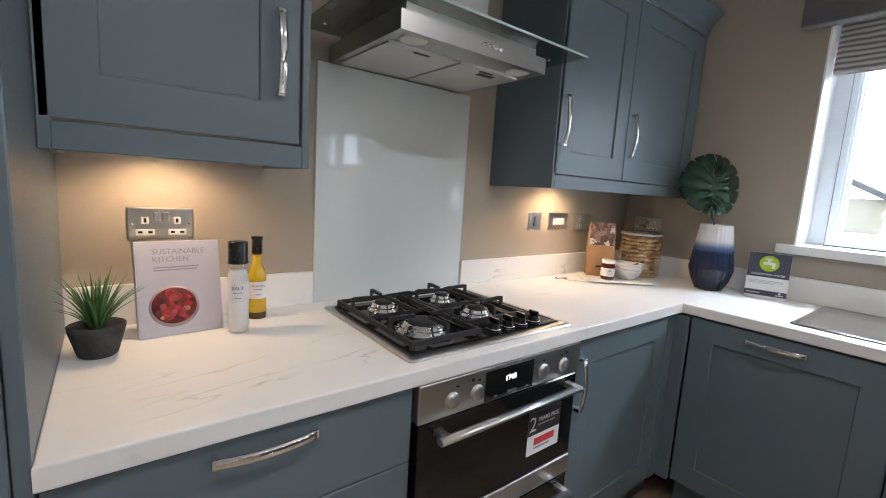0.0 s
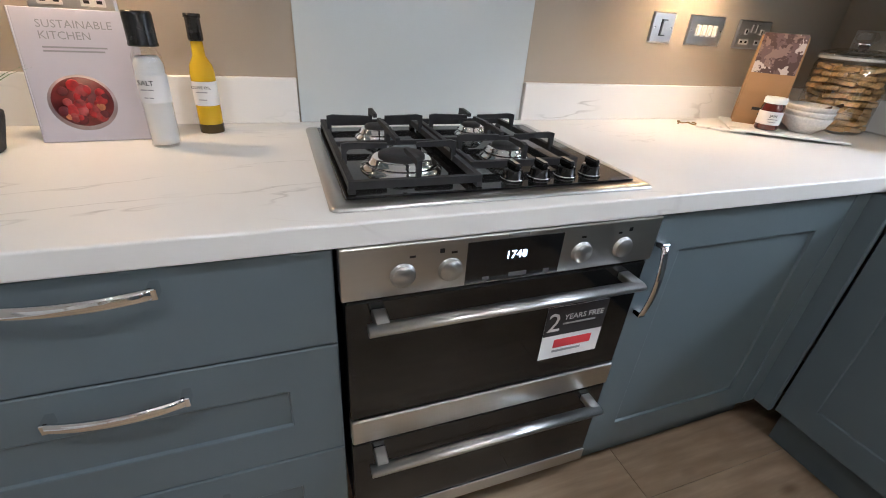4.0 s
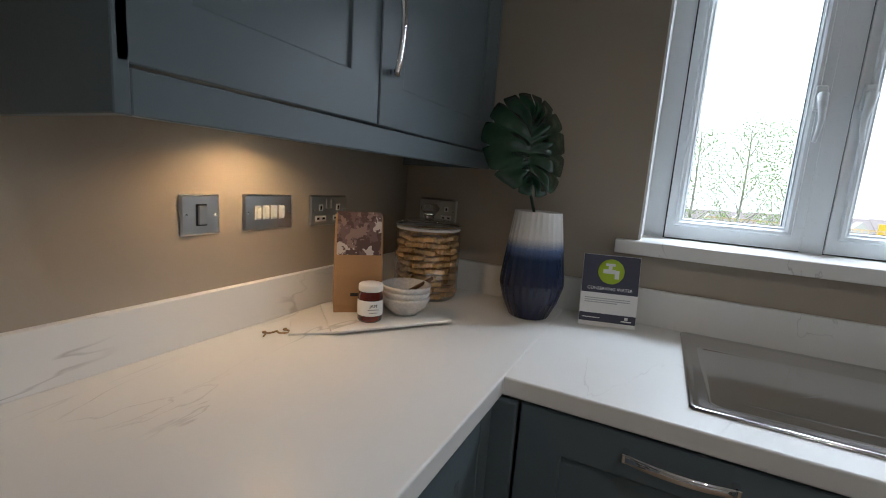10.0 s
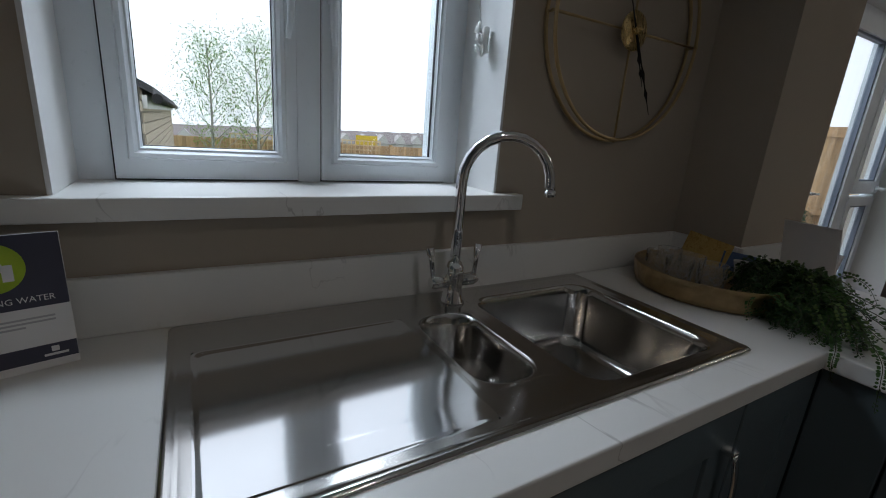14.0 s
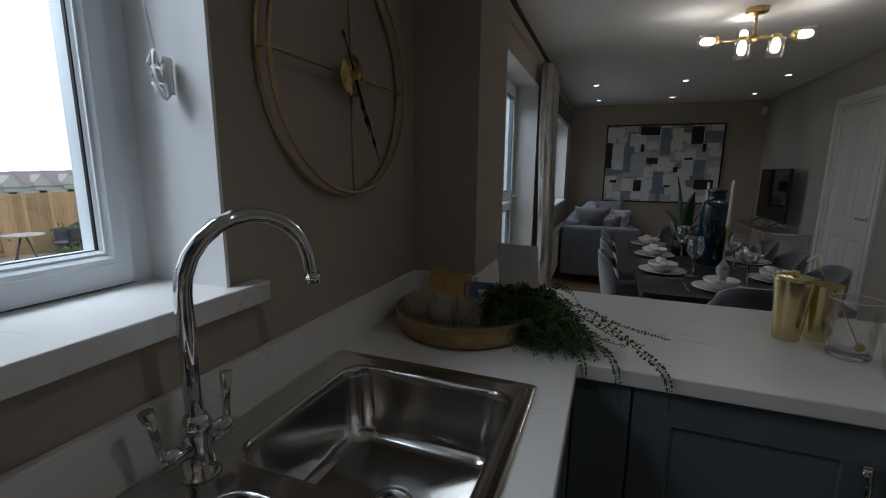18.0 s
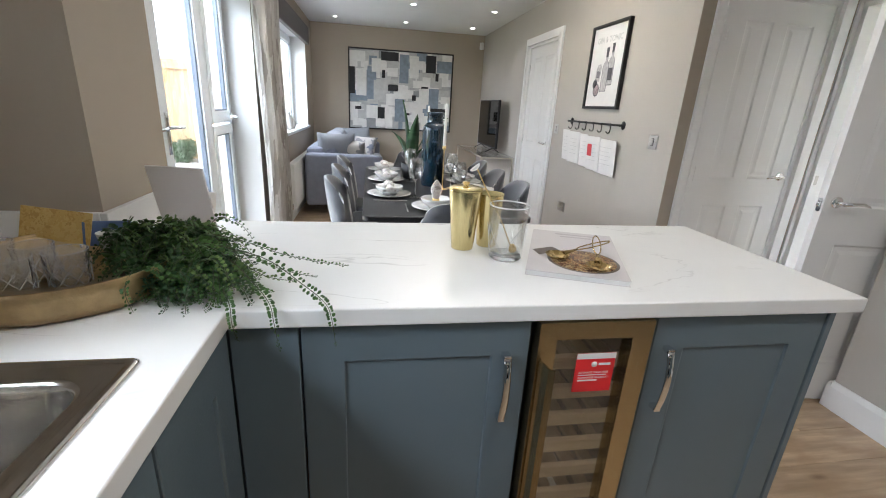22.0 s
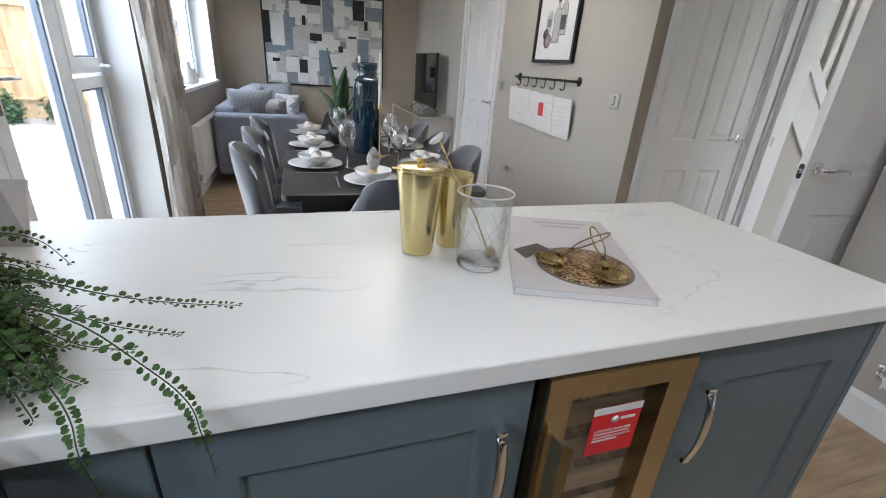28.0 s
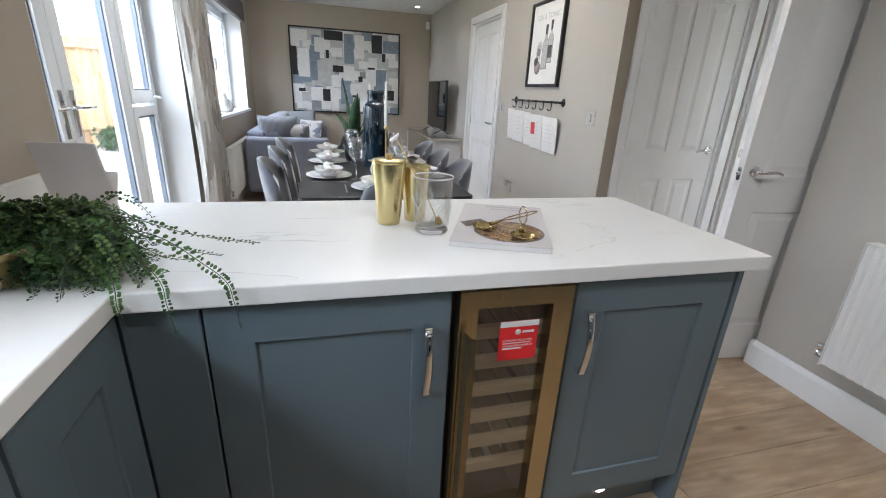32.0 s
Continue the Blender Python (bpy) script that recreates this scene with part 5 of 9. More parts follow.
for y in (-6.76, -7.92):
    for x in (-0.40, -1.338, -2.276):
        downlight(x, y)
# two unseen spotlights added over the kitchen to light its units and worktops
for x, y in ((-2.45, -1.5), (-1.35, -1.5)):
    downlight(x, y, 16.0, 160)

pd = thing("pendant_light", (-1.41, -4.49, HC), 0, "five-arm gold ceiling light with clear glass shades, lit", "ceiling light")
part("ceiling_plate", lathe([(0.0, -0.001), (0.062, -0.001), (0.062, -0.022), (0.055, -0.028), (0.0, -0.028)], 28), GOLD, pd, "round gold ceiling plate")
part("stem", tube([(0, 0, -0.028), (0, 0, -0.17)], 0.008, 10), GOLD, pd)
part("hub", lathe([(0.0, -0.15), (0.022, -0.155), (0.03, -0.175), (0.022, -0.195), (0.0, -0.2)], 20), GOLD, pd)
BULB = glow("bulb_glow", (1.0, 0.84, 0.6), 28.0)
# each lamp: where its arm ends, and which way its shade points
for (ax, ay, az), (rx, ry) in (((0.20, 0.02, -0.175), (0, -90)), ((-0.20, 0.02, -0.175), (0, 90)), ((0.085, 0.13, -0.20), (0, 0)), ((-0.085, 0.13, -0.20), (0, 0)), ((0.02, -0.17, -0.17), (180, 0))):
    arm = part("arm", tube([(0.1 * ax, 0.1 * ay, -0.172), (0.5 * ax, 0.5 * ay, -0.180), (0.85 * ax, 0.85 * ay, az - 0.005), (ax, ay, az)], 0.0065, 8), GOLD, pd)
    m = pose(ax, ay, az, rx, ry, 0)
    part("holder", lathe([(0.0, 0.012), (0.024, 0.010), (0.028, -0.014), (0.0, -0.014)], 18, m), GOLD, arm, "gold lamp holder")
    part("shade", lathe([(0.043, -0.008), (0.045, -0.014), (0.045, -0.115), (0.042, -0.115), (0.042, -0.014), (0.026, -0.012)], 24, m), THINGLASS, arm, "clear glass cylinder shade")
    part("bulb", lathe([(0.0, -0.014), (0.014, -0.016), (0.024, -0.04), (0.024, -0.075), (0.014, -0.092), (0.0, -0.096)], 14, m), BULB, arm, "glowing bulb")
    ld = bpy.data.lights.new("pendant_lamp", "POINT")
    ld.energy, ld.color, ld.shadow_soft_size = 2.6, (1.0, 0.91, 0.79), 0.03
    lo = new("pendant_lamp", ld)
    lo.location = pd.location + (m @ Vector((0, 0, -0.15)))

# ---- dining part ----
table = thing("dining_table", (-1.29, -4.47, 0), 0, "black wooden dining table laid for a meal", "table")
part("tabletop", prism(round_rect(-0.46, -0.93, 0.46, 0.93, 0.04), 0.722, 0.75, "xyz", None, 0.003), DARKWOOD, table)
part("apron", plate([-0.38, -0.35, 0.35, 0.38], [-0.82, -0.79, 0.79, 0.82], 0.64, 0.7215, lambda i, j: not (i == 1 and j == 1)), DARKWOOD, table)
for sx in (-1, 1):
    for sy in (-1, 1):
        part("leg", tube([(sx * 0.35, sy * 0.78, 0.7), (sx * 0.385, sy * 0.85, 0.0)], [0.03, 0.018], 10), DARKWOOD, table)


def chair(at, rz):
    c = thing("dining_chair", at, rz, "grey velvet dining chair with a curved back and black legs", "chair", "chairs round the dining table")
    seat = loft([[(x, y, z) for x, y in round_rect(-0.24 + o, -0.24 + o, 0.24 - o, 0.24 - o, 0.1 - o)] for o, z in ((0.05, 0.41), (0.01, 0.425), (0.0, 0.45), (0.006, 0.475), (0.03, 0.492), (0.07, 0.5))])
    bmesh.ops.recalc_face_normals(seat, faces=seat.faces)
    part("seat", seat, VELVET, c)
    # wrapped back: local +y is the back
    bm = bmesh.new()
    n, rows_n = 18, 9
    rings = []
    for side in (0, 1):
        for r in range(rows_n + 1):
            s = r / rows_n
            row = []
            for i in range(n + 1):
                u = -1 + 2 * i / n
                half = 0.235 - 0.02 * s - 0.045 * max(0, s - 0.75) ** 1.0 * 4 * abs(u) ** 3
                x = u * half
                top = 0.88 - 0.09 * abs(u) ** 3.2
                z = 0.43 + (top - 0.43) * s
                y = 0.225 + 0.085 * s ** 1.3 - 0.10 * abs(u) ** 2.2 * (0.6 + 0.4 * s)
                y += (0.0 if side == 0 else 0.042 * (1 - 0.55 * s ** 4))
                row.append(bm.verts.new((x, y, z)))
            rings.append(row)
    k = rows_n + 1
    for side in (0, 1):
        for r in range(rows_n):
            for i in range(n):
                a, b, c2, d2 = rings[side * k + r][i], rings[side * k + r][i + 1], rings[side * k + r + 1][i + 1], rings[side * k + r + 1][i]
                bm.faces.new((a, b, c2, d2) if side == 0 else (d2, c2, b, a))
    for i in range(n):
        bm.faces.new((rings[rows_n][i], rings[rows_n][i + 1], rings[k + rows_n][i + 1], rings[k + rows_n][i]))
        bm.faces.new((rings[0][i + 1], rings[0][i], rings[k][i], rings[k][i + 1]))
    for r in range(rows_n):
        for i in (0, n):
            bm.faces.new((rings[r][i], rings[r + 1][i], rings[k + r + 1][i], rings[k + r][i]))
    bmesh.ops.recalc_face_normals(bm, faces=bm.faces)
    part("backrest", smooth(bm), VELVET, c)
    for sx in (-1, 1):
        for sy in (-1, 1):
            part("leg", tube([(sx * 0.17, sy * 0.16, 0.43), (sx * 0.22, sy * 0.22, 0.0)], [0.016, 0.009], 8), BLACK, c)
    return c


c = chair((-0.93, -3.98, 0), -90)
for x, y, rz in ((-0.93, -4.50, -90), (-0.93, -5.02, -90), (-1.53, -3.98, 90), (-1.53, -4.50, 90), (-1.53, -5.02, 90), (-1.30, -3.60, 0), (-1.29, -5.42, 180)):
    copy_thing(c, pose(x, y, 0, 0, 0, rz))

# sofa under the window
sofa = thing("sofa", (-0.13, -7.42, 0), 0, "blue-grey fabric two-seat sofa under the window", "sofa")
part("base", box((-0.90, -0.95, 0.13), (0.0, 0.77, 0.42), 0.03, 3), SOFAC, sofa)
for y0, y1 in ((0.77, 0.93), (-1.11, -0.95)):
    part("arm", box((-0.88, y0, 0.12), (0.0, y1, 0.72), 0.035, 3), SOFAC, sofa)
part("backrest", box((-0.20, -0.95, 0.4), (0.0, 0.77, 0.78), 0.05, 3), SOFAC, sofa)
for y0, y1 in ((-0.09, 0.76), (-0.94, -0.09)):
    part("seat_cushion", box((-0.90, y0 + 0.005, 0.42), (-0.2, y1 - 0.005, 0.56), 0.045, 4), SOFAC, sofa)


def cushion(name, w, h, t, material, m, label, group="", piping=False):
    bm = bmesh.new()
    n = 14
    for side in (1, -1):
        grid = []
        for i in range(n + 1):
            row = []
            for j in range(n + 1):
                u, v = -1 + 2 * i / n, -1 + 2 * j / n
                puff = (1 - abs(u) ** 2.6) * (1 - abs(v) ** 2.6)
                pinch = 1 - 0.06 * (1 - abs(u)) * abs(v) ** 3
                row.append(bm.verts.new((u * w / 2 * (1 - 0.07 * (1 - v * v) * abs(u)), side * t / 2 * puff ** 0.5, v * h / 2 * (1 - 0.07 * (1 - u * u) * abs(v)))))
            grid.append(row)
        for i in range(n):
            for j in range(n):
                q = (grid[i][j], grid[i + 1][j], grid[i + 1][j + 1], grid[i][j + 1])
                bm.faces.new(q if side < 0 else q[::-1])
    bmesh.ops.remove_doubles(bm, verts=bm.verts, dist=0.0005)
    ob = solid(name, smooth(bm), material, label, "cushion", group)
    ob.matrix_basis = m
    return ob


part("back_cushion", box((-0.38, -0.09, 0.55), (-0.16, 0.72, 0.93), 0.09, 4), SOFAC, sofa)
part("back_cushion", box((-0.38, -0.94, 0.55), (-0.16, -0.11, 0.92), 0.09, 4), SOFAC, sofa)
PATTERN = blotched("patterned_cushion_cloth", [(0.26, 0.26, 0.28), (0.48, 0.46, 0.45), (0.18, 0.20, 0.25), (0.52, 0.50, 0.49)], 16)
STRIPED = stripes("striped_cushion_cloth", (0.19, 0.205, 0.235), (0.33, 0.345, 0.37), 26, 0.9, "X")
cushion("cushion", 0.44, 0.42, 0.16, STRIPED, pose(-0.45, -6.80, 0.755, -24, 0, 14), "pale blue striped cushion on the sofa", "sofa cushions")
cushion("cushion", 0.42, 0.40, 0.15, PATTERN, pose(-0.62, -6.88, 0.70, -38, 0, -10), "patterned grey cushion on the sofa", "sofa cushions")
cushion("cushion", 0.44, 0.42, 0.16, STRIPED, pose(-0.66, -8.19, 0.745, 22, 4, 10), "pale blue striped cushion on the sofa", "sofa cushions")
cushion("cushion", 0.36, 0.34, 0.14, PATTERN, pose(-0.78, -7.95, 0.675, 30, 0, -22), "patterned grey cushion on the sofa", "sofa cushions")

# painting
pf = thing("painting", (-1.332, YF, 1.49), 0, "large abstract painting of grey, blue and black blocks", "painting")
FRAMEB = mat("black_frame", (0.015, 0.015, 0.015), 0.4)
part("picture_frame", plate([-0.795, -0.775, 0.775, 0.795], [-0.58, -0.56, 0.56, 0.58], 0.002, 0.04, lambda i, j: i != 1 or j != 1, "xzy"), FRAMEB, pf, "thin black frame")
part("canvas", box((-0.775, 0.004, -0.56), (0.775, 0.02, 0.56)), mat("grey_paint_ground", (0.42, 0.42, 0.42), 0.8, var=0.2, scale=8, bump=0.2, bscale=60), pf)
hues = [mat("painted_white", (0.72, 0.71, 0.69), 0.7, var=0.06, scale=20, bump=0.2, bscale=50), mat("painted_pale_grey", (0.50, 0.50, 0.49), 0.7, var=0.1, scale=20, bump=0.2, bscale=50), mat("painted_grey", (0.27, 0.28, 0.29), 0.7, var=0.12, scale=20, bump=0.2, bscale=50), mat("painted_blue", (0.22, 0.265, 0.32), 0.7, var=0.15, scale=20, bump=0.2, bscale=50), mat("painted_black", (0.02, 0.02, 0.022), 0.6, var=0.2, scale=20, bump=0.2, bscale=50)]
rng = random.Random(5)
n = 0


def patch(u, v, w_, h_, hue):
    """A painted block; u and v run from the top left corner."""
    global n
    x0, z1 = 0.775 - u * 1.55, 0.56 - v * 1.12
    part("patch", box((x0, 0.019, z1), (max(x0 - w_ * 1.55, -0.775), 0.0205 + 0.00004 * n, max(z1 - h_ * 1.12, -0.56))), hues[hue], pf)
    n += 1


for row in range(9):
    for col in range(11):
        u, v = col / 11 + rng.uniform(-0.03, 0.03), row / 9 + rng.uniform(-0.04, 0.04)
        patch(max(u, 0), max(v, 0), rng.uniform(0.07, 0.15), rng.uniform(0.09, 0.22), rng.choices(range(4), (6, 4, 1, 1))[0])
for u, v, w_, h_ in ((0.48, 0.03, 0.09, 0.36), (0.85, 0.08, 0.15, 0.15), (0.0, 0.56, 0.09, 0.1), (0.44, 0.60, 0.1, 0.3), (0.17, 0.2, 0.06, 0.42), (0.78, 0.44, 0.1, 0.26)):
    patch(u, v, w_, h_, 3)
for u, v, w_, h_ in ((0.0, 0.02, 0.15, 0.13), (0.06, 0.24, 0.1, 0.34), (0.21, 0.1, 0.14, 0.17), (0.58, 0.04, 0.09, 0.28), (0.16, 0.70, 0.11, 0.17), (0.48, 0.42, 0.09, 0.18), (0.68, 0.45, 0.08, 0.26), (0.53, 0.64, 0.08, 0.12)):
    patch(u, v, w_, h_, 0)
for u, v, w_, h_ in ((0.30, 0.01, 0.17, 0.11), (0.0, 0.22, 0.05, 0.34), (0.31, 0.24, 0.03, 0.1), (0.37, 0.42, 0.1, 0.08), (0.74, 0.02, 0.1, 0.22), (0.84, 0.24, 0.03, 0.1), (0.70, 0.42, 0.07, 0.025), (0.61, 0.54, 0.04, 0.07), (0.27, 0.72, 0.07, 0.15), (0.05, 0.72, 0.06, 0.04), (0.55, 0.78, 0.04, 0.03), (0.80, 0.70, 0.16, 0.13)):
    patch(u, v, w_, h_, 4)

# ---- wall plates ----
GREYIN = mat("grey_insert", (0.07, 0.07, 0.07), 0.5)
def plate_at(at, rz, w, label, kind, face=STEEL):
    """A metal wall plate: local x along the wall, out towards -y."""
    p = thing("wall_socket" if kind.startswith("socket") else "light_switch", at, rz, label, "socket" if kind.startswith("socket") else "switch", "electrical plates")
    part("plate", loft([[(x, y, z) for x, z in round_rect(-w / 2 + o, -0.043 + o, w / 2 - o, 0.043 - o, 0.003, 2)] for o, y in ((0.0, 0.0), (0.0, -0.003), (0.004, -0.0065))], None, True, False), face, p, "brushed metal plate")
    xs_ = {"socket2": (-0.036, 0.036), "socket1": (0.0,), "switch4": (-0.036, -0.012, 0.012, 0.036), "switch1": (0.0,), "spur": (0.0,)}[kind]
    for x in xs_:
        if kind.startswith("socket"):
            part("insert", box((x - 0.021, -0.0078, -0.03), (x + 0.021, -0.0064, -0.014), 0.001), PLASTIC, p, "white pin surround")
            part("insert", box((x - 0.008, -0.0078, 0.0), (x + 0.008, -0.0064, 0.018), 0.001), PLASTIC, p)
            for px, pz, pw, ph in ((x, 0.009, 0.003, 0.0055), (x - 0.011, -0.022, 0.0048, 0.003), (x + 0.011, -0.022, 0.0048, 0.003)):
                part("slot", box((px - pw, -0.0082, pz - ph), (px + pw, -0.0077, pz + ph)), SEAL, p)
            sx = x * 0.28 if len(xs_) == 2 else 0.02
            part("rocker", box((sx - 0.008, -0.011, 0.006), (sx + 0.008, -0.0064, 0.032), 0.002), STEEL, p, "metal rocker switch")
        else:
            h = 0.020 if kind != "switch4" else 0.014
            part("surround", box((x - h * 0.6, -0.0078, -h - 0.003), (x + h * 0.6, -0.0064, h + 0.003), 0.001), PLASTIC if kind == "switch4" else GREYIN, p)
            part("rocker", box((x - h * 0.48, -0.0125, -h), (x + h * 0.48, -0.0077, h), 0.002), PLASTIC if kind == "switch4" else STEEL, p, "rocker switch")
    for s in (-1, 1):
        part("screw", lathe([(0.0, 0), (0.003, 0), (0.003, 0.0012), (0, 0.0015)], 10, pose(s * (w / 2 - 0.012), -0.0064, 0, 90)), CHROME, p)
    return p


plate_at((-2.325, 0, 1.174), 0, 0.150, "brushed metal double socket above the cookbook", "socket2")
plate_at((-0.820, 0, 1.184), 0, 0.088, "brushed metal cooker switch on the kitchen wall", "switch1")
plate_at((-0.642, 0, 1.184), 0, 0.148, "brushed metal four-gang switch on the kitchen wall", "switch4")
plate_at((-0.428, 0, 1.182), 0, 0.150, "brushed metal double socket behind the paper bag", "socket2")
plate_at((0, -0.140, 1.180), -90, 0.150, "brushed metal double socket behind the biscuit jar", "socket2")
plate_at((XR, -3.868, 1.167), 90, 0.088, "brushed metal switch plate on the dining wall", "switch1")
plate_at((XR, -5.36, 1.167), 90, 0.088, "brushed metal switch beside the dining door", "switch1")
plate_at((XR, -5.04, 0.493), 90, 0.150, "brushed metal double socket low on the dining wall", "socket2")
pir = thing("alarm_sensor", (XR + 0.03, YF + 0.03, 2.22), 45, "small white alarm sensor in the corner", "sensor")
part("body", box((-0.03, -0.045, -0.05), (0.03, 0.0, 0.05), 0.01, 2), PLASTIC, pir)
part("lens", box((-0.02, -0.05, -0.035), (0.02, -0.044, -0.005), 0.003), PAPER, pir)

# ---- things on the hob run ----
bk = thing("cookbook", (-2.296, -0.146, WT), 4.4, "pale grey hardback cookbook propped against the wall", "book")
bk.scale = (0.94, 0.94, 0.955)
COVER = mat("pale_lilac_cover", (0.48, 0.465, 0.525), 0.5, var=0.03, scale=10)
tilt = pose(0, -0.006, 0.001, -12)
part("cover", move(box((-0.097, -0.003, 0.0), (0.097, 0.0, 0.246), 0.001), tilt), COVER, bk, "pale cover")
part("cover", move(box((-0.097, 0.024, 0.0), (0.097, 0.027, 0.246), 0.001), tilt), COVER, bk)
part("spine", move(box((-0.1, -0.003, 0.0), (-0.0965, 0.027, 0.246), 0.001), tilt), COVER, bk)
part("page_block", move(box((-0.095, 0.0005, 0.003), (0.093, 0.0235, 0.243)), tilt), PAPER, bk)
GREYINK = mat("grey_ink", (0.27, 0.265, 0.28), 0.6)
for txt, z in (("SUSTAINABLE", 0.212), ("KITCHEN", 0.192)):
    o = letters(txt, 0.0200, (0, 0, 0), 90, 0, 0, GREYINK, bk)
    o.matrix_basis = tilt @ pose(-0.062, -0.0035, z, 90, 0, 0)
o = part("small_print", move(add_box(box((-0.06, -0.0036, 0.176), (0.045, -0.0031, 0.179)), (-0.06, -0.0036, 0.169), (0.04, -0.0031, 0.172)), tilt), GREYINK, bk, "unreadable small print")
PLATE1 = mat("bowl_rim_print", (0.36, 0.30, 0.31), 0.5, var=0.2, scale=30)
part("picture", move(lathe([(0.0, 0), (0.058, 0), (0.058, 0.0004), (0.0, 0.0005)], 36, pose(-0.018, -0.0031, 0.075, 90), (1, 0.92)), tilt), PLATE1, bk, "printed pale bowl")
part("picture", move(lathe([(0.0, 0), (0.052, 0), (0.052, 0.0003), (0.0, 0.0004)], 36, pose(-0.018, -0.0037, 0.077, 90), (1, 0.9)), tilt), mat("dark_red_print", (0.13, 0.02, 0.022), 0.5, var=0.4, scale=45), bk, "printed dark red filling")
rg = random.Random(3)
TOM = [mat("tomato_red", (0.36, 0.02, 0.022), 0.4, var=0.5, scale=70), mat("berry_pink", (0.28, 0.045, 0.045), 0.4, var=0.5, scale=70), mat("apricot", (0.50, 0.20, 0.09), 0.4, var=0.4, scale=70), mat("dark_berry", (0.10, 0.012, 0.016), 0.4, var=0.4, scale=70)]
for i in range(34):
    a, r = rg.uniform(0, 6.28), 0.042 * rg.random() ** 0.5
    rr_ = rg.uniform(0.006, 0.0125)
    part("berry", move(lathe([(0.0, 0), (rr_, 0), (rr_ * 0.85, 0.0003 + 0.00001 * i), (0.0, 0.0006 + 0.00001 * i)], 12, pose(-0.018 + r * math.cos(a), -0.0042, 0.077 + r * 0.88 * math.sin(a), 90)), tilt), rg.choices(TOM, (5, 4, 1, 3))[0], bk)
sa = thing("salt_grinder", (-2.178, -0.192, WT), -14, "clear salt grinder with a black cap", "salt grinder")
part("bottle", lathe([(0.0, 0.0005), (0.0235, 0.0005), (0.0255, 0.004), (0.0255, 0.155), (0.024, 0.168), (0.019, 0.176), (0.019, 0.184)], 28), THINGLASS, sa, "clear glass bottle")
part("salt", lathe([(0.0, 0.006), (0.0225, 0.006), (0.0242, 0.03), (0.0242, 0.152), (0.018, 0.165), (0.0, 0.166)], 24), mat("white_salt", (0.84, 0.84, 0.83), 0.8, bump=0.6, bscale=900), sa, "white salt")
part("label", lathe([(0.0257, 0.085), (0.0258, 0.086), (0.0258, 0.133), (0.0257, 0.134)], 28), PAPER, sa, "white paper label")
part("cap", lathe([(0.0, 0.182), (0.0245, 0.182), (0.0245, 0.186), (0.0235, 0.188), (0.0235, 0.234), (0.022, 0.238), (0.0, 0.238)], 28), mat("black_plastic", (0.012, 0.012, 0.012), 0.25), sa, "black plastic cap")
INK = mat("black_ink", (0.02, 0.02, 0.02), 0.6)
letters("SALT", 0.0125, (0.0, -0.0262, 0.117), 90, 0, 0, INK, sa, 0.0003, "", "CENTER")
oi = thing("oil_bottle", (-2.105, -0.088, WT), -10, "glass olive oil bottle with a black top", "oil bottle")
OIL = thick_glass("olive_oil", (0.90, 0.60, 0.02))
OIL.node_tree.nodes["Principled BSDF"].inputs["Transmission Weight"].default_value = 0.55
part("bottle", lathe([(0.0, 0.0005), (0.0225, 0.0005), (0.0245, 0.004), (0.0245, 0.125), (0.022, 0.14), (0.0125, 0.158), (0.0115, 0.19), (0.0, 0.19)], 28), OIL, oi, "golden oil filled bottle")
part("label", lathe([(0.0246, 0.06), (0.0248, 0.061), (0.0248, 0.108), (0.0246, 0.109)], 28), PAPER, oi, "white paper label")
part("cap", lathe([(0.0, 0.186), (0.0135, 0.186), (0.0145, 0.19), (0.014, 0.228), (0.016, 0.229), (0.0155, 0.236), (0.0, 0.236)], 20), bpy.data.materials["black_plastic"], oi, "black pourer cap")
part("base", lathe([(0.0247, 0.001), (0.0249, 0.003), (0.0249, 0.018), (0.0246, 0.02)], 28), mat("dark_oil_base", (0.06, 0.04, 0.012), 0.2), oi)
letters("OLIVE OIL", 0.0085, (0.0, -0.0252, 0.095), 90, 0, 0, INK, oi, 0.0003, "", "CENTER")
for o_, rows in ((sa, [(-0.011, 0.011, 0.108, 0.0018), (-0.008, 0.008, 0.094, 0.0018)]), (oi, [(-0.011, 0.011, 0.087, 0.0018), (-0.008, 0.008, 0.072, 0.0018)])):
    bars(rows, GREYINK, o_, -0.0252)
pt = thing("potted_plant", (-2.464, -0.212, WT), 0, "small spiky green succulent in a dark stone pot", "plant")
part("pot", lathe([(0.0, 0.0), (0.032, 0.0), (0.036, 0.004), (0.051, 0.058), (0.052, 0.068), (0.047, 0.07), (0.044, 0.062), (0.0, 0.058)], 28), mat("dark_concrete", (0.045, 0.045, 0.045), 0.9, var=0.4, scale=25, bump=0.6, bscale=120), pt, "dark rough pot")
LEAF = mat("succulent_green", (0.075, 0.16, 0.045), 0.45, var=0.35, scale=22)
rg = random.Random(8)
for i in range(58):
    a = rg.uniform(0, 6.283)
    lean = rg.uniform(0.15, 1.05) * (0.5 + 0.5 * i / 58)
    L = rg.uniform(0.085, 0.135)
    bm = bmesh.new()
    rows = []
    d = Vector((math.cos(a), math.sin(a), 0))
    sd = Vector((-d.y, d.x, 0))
    for k in range(5):
        s = k / 4
        p = d * (0.008 + L * s * math.sin(lean * (0.5 + 0.6 * s))) + Vector((0, 0, 0.058 + L * s * math.cos(lean * (0.35 + 0.6 * s))))
        w_ = 0.0065 * (1 - s) ** 0.7 * (0.6 + 1.2 * s * (1 - s)) + 0.0003
        rows.append([p + sd * w_, p + d * w_ * 0.35, p - sd * w_, p - d * w_ * 0.5])
    loft(rows, bm)
    part("leaf", bm, LEAF, pt)

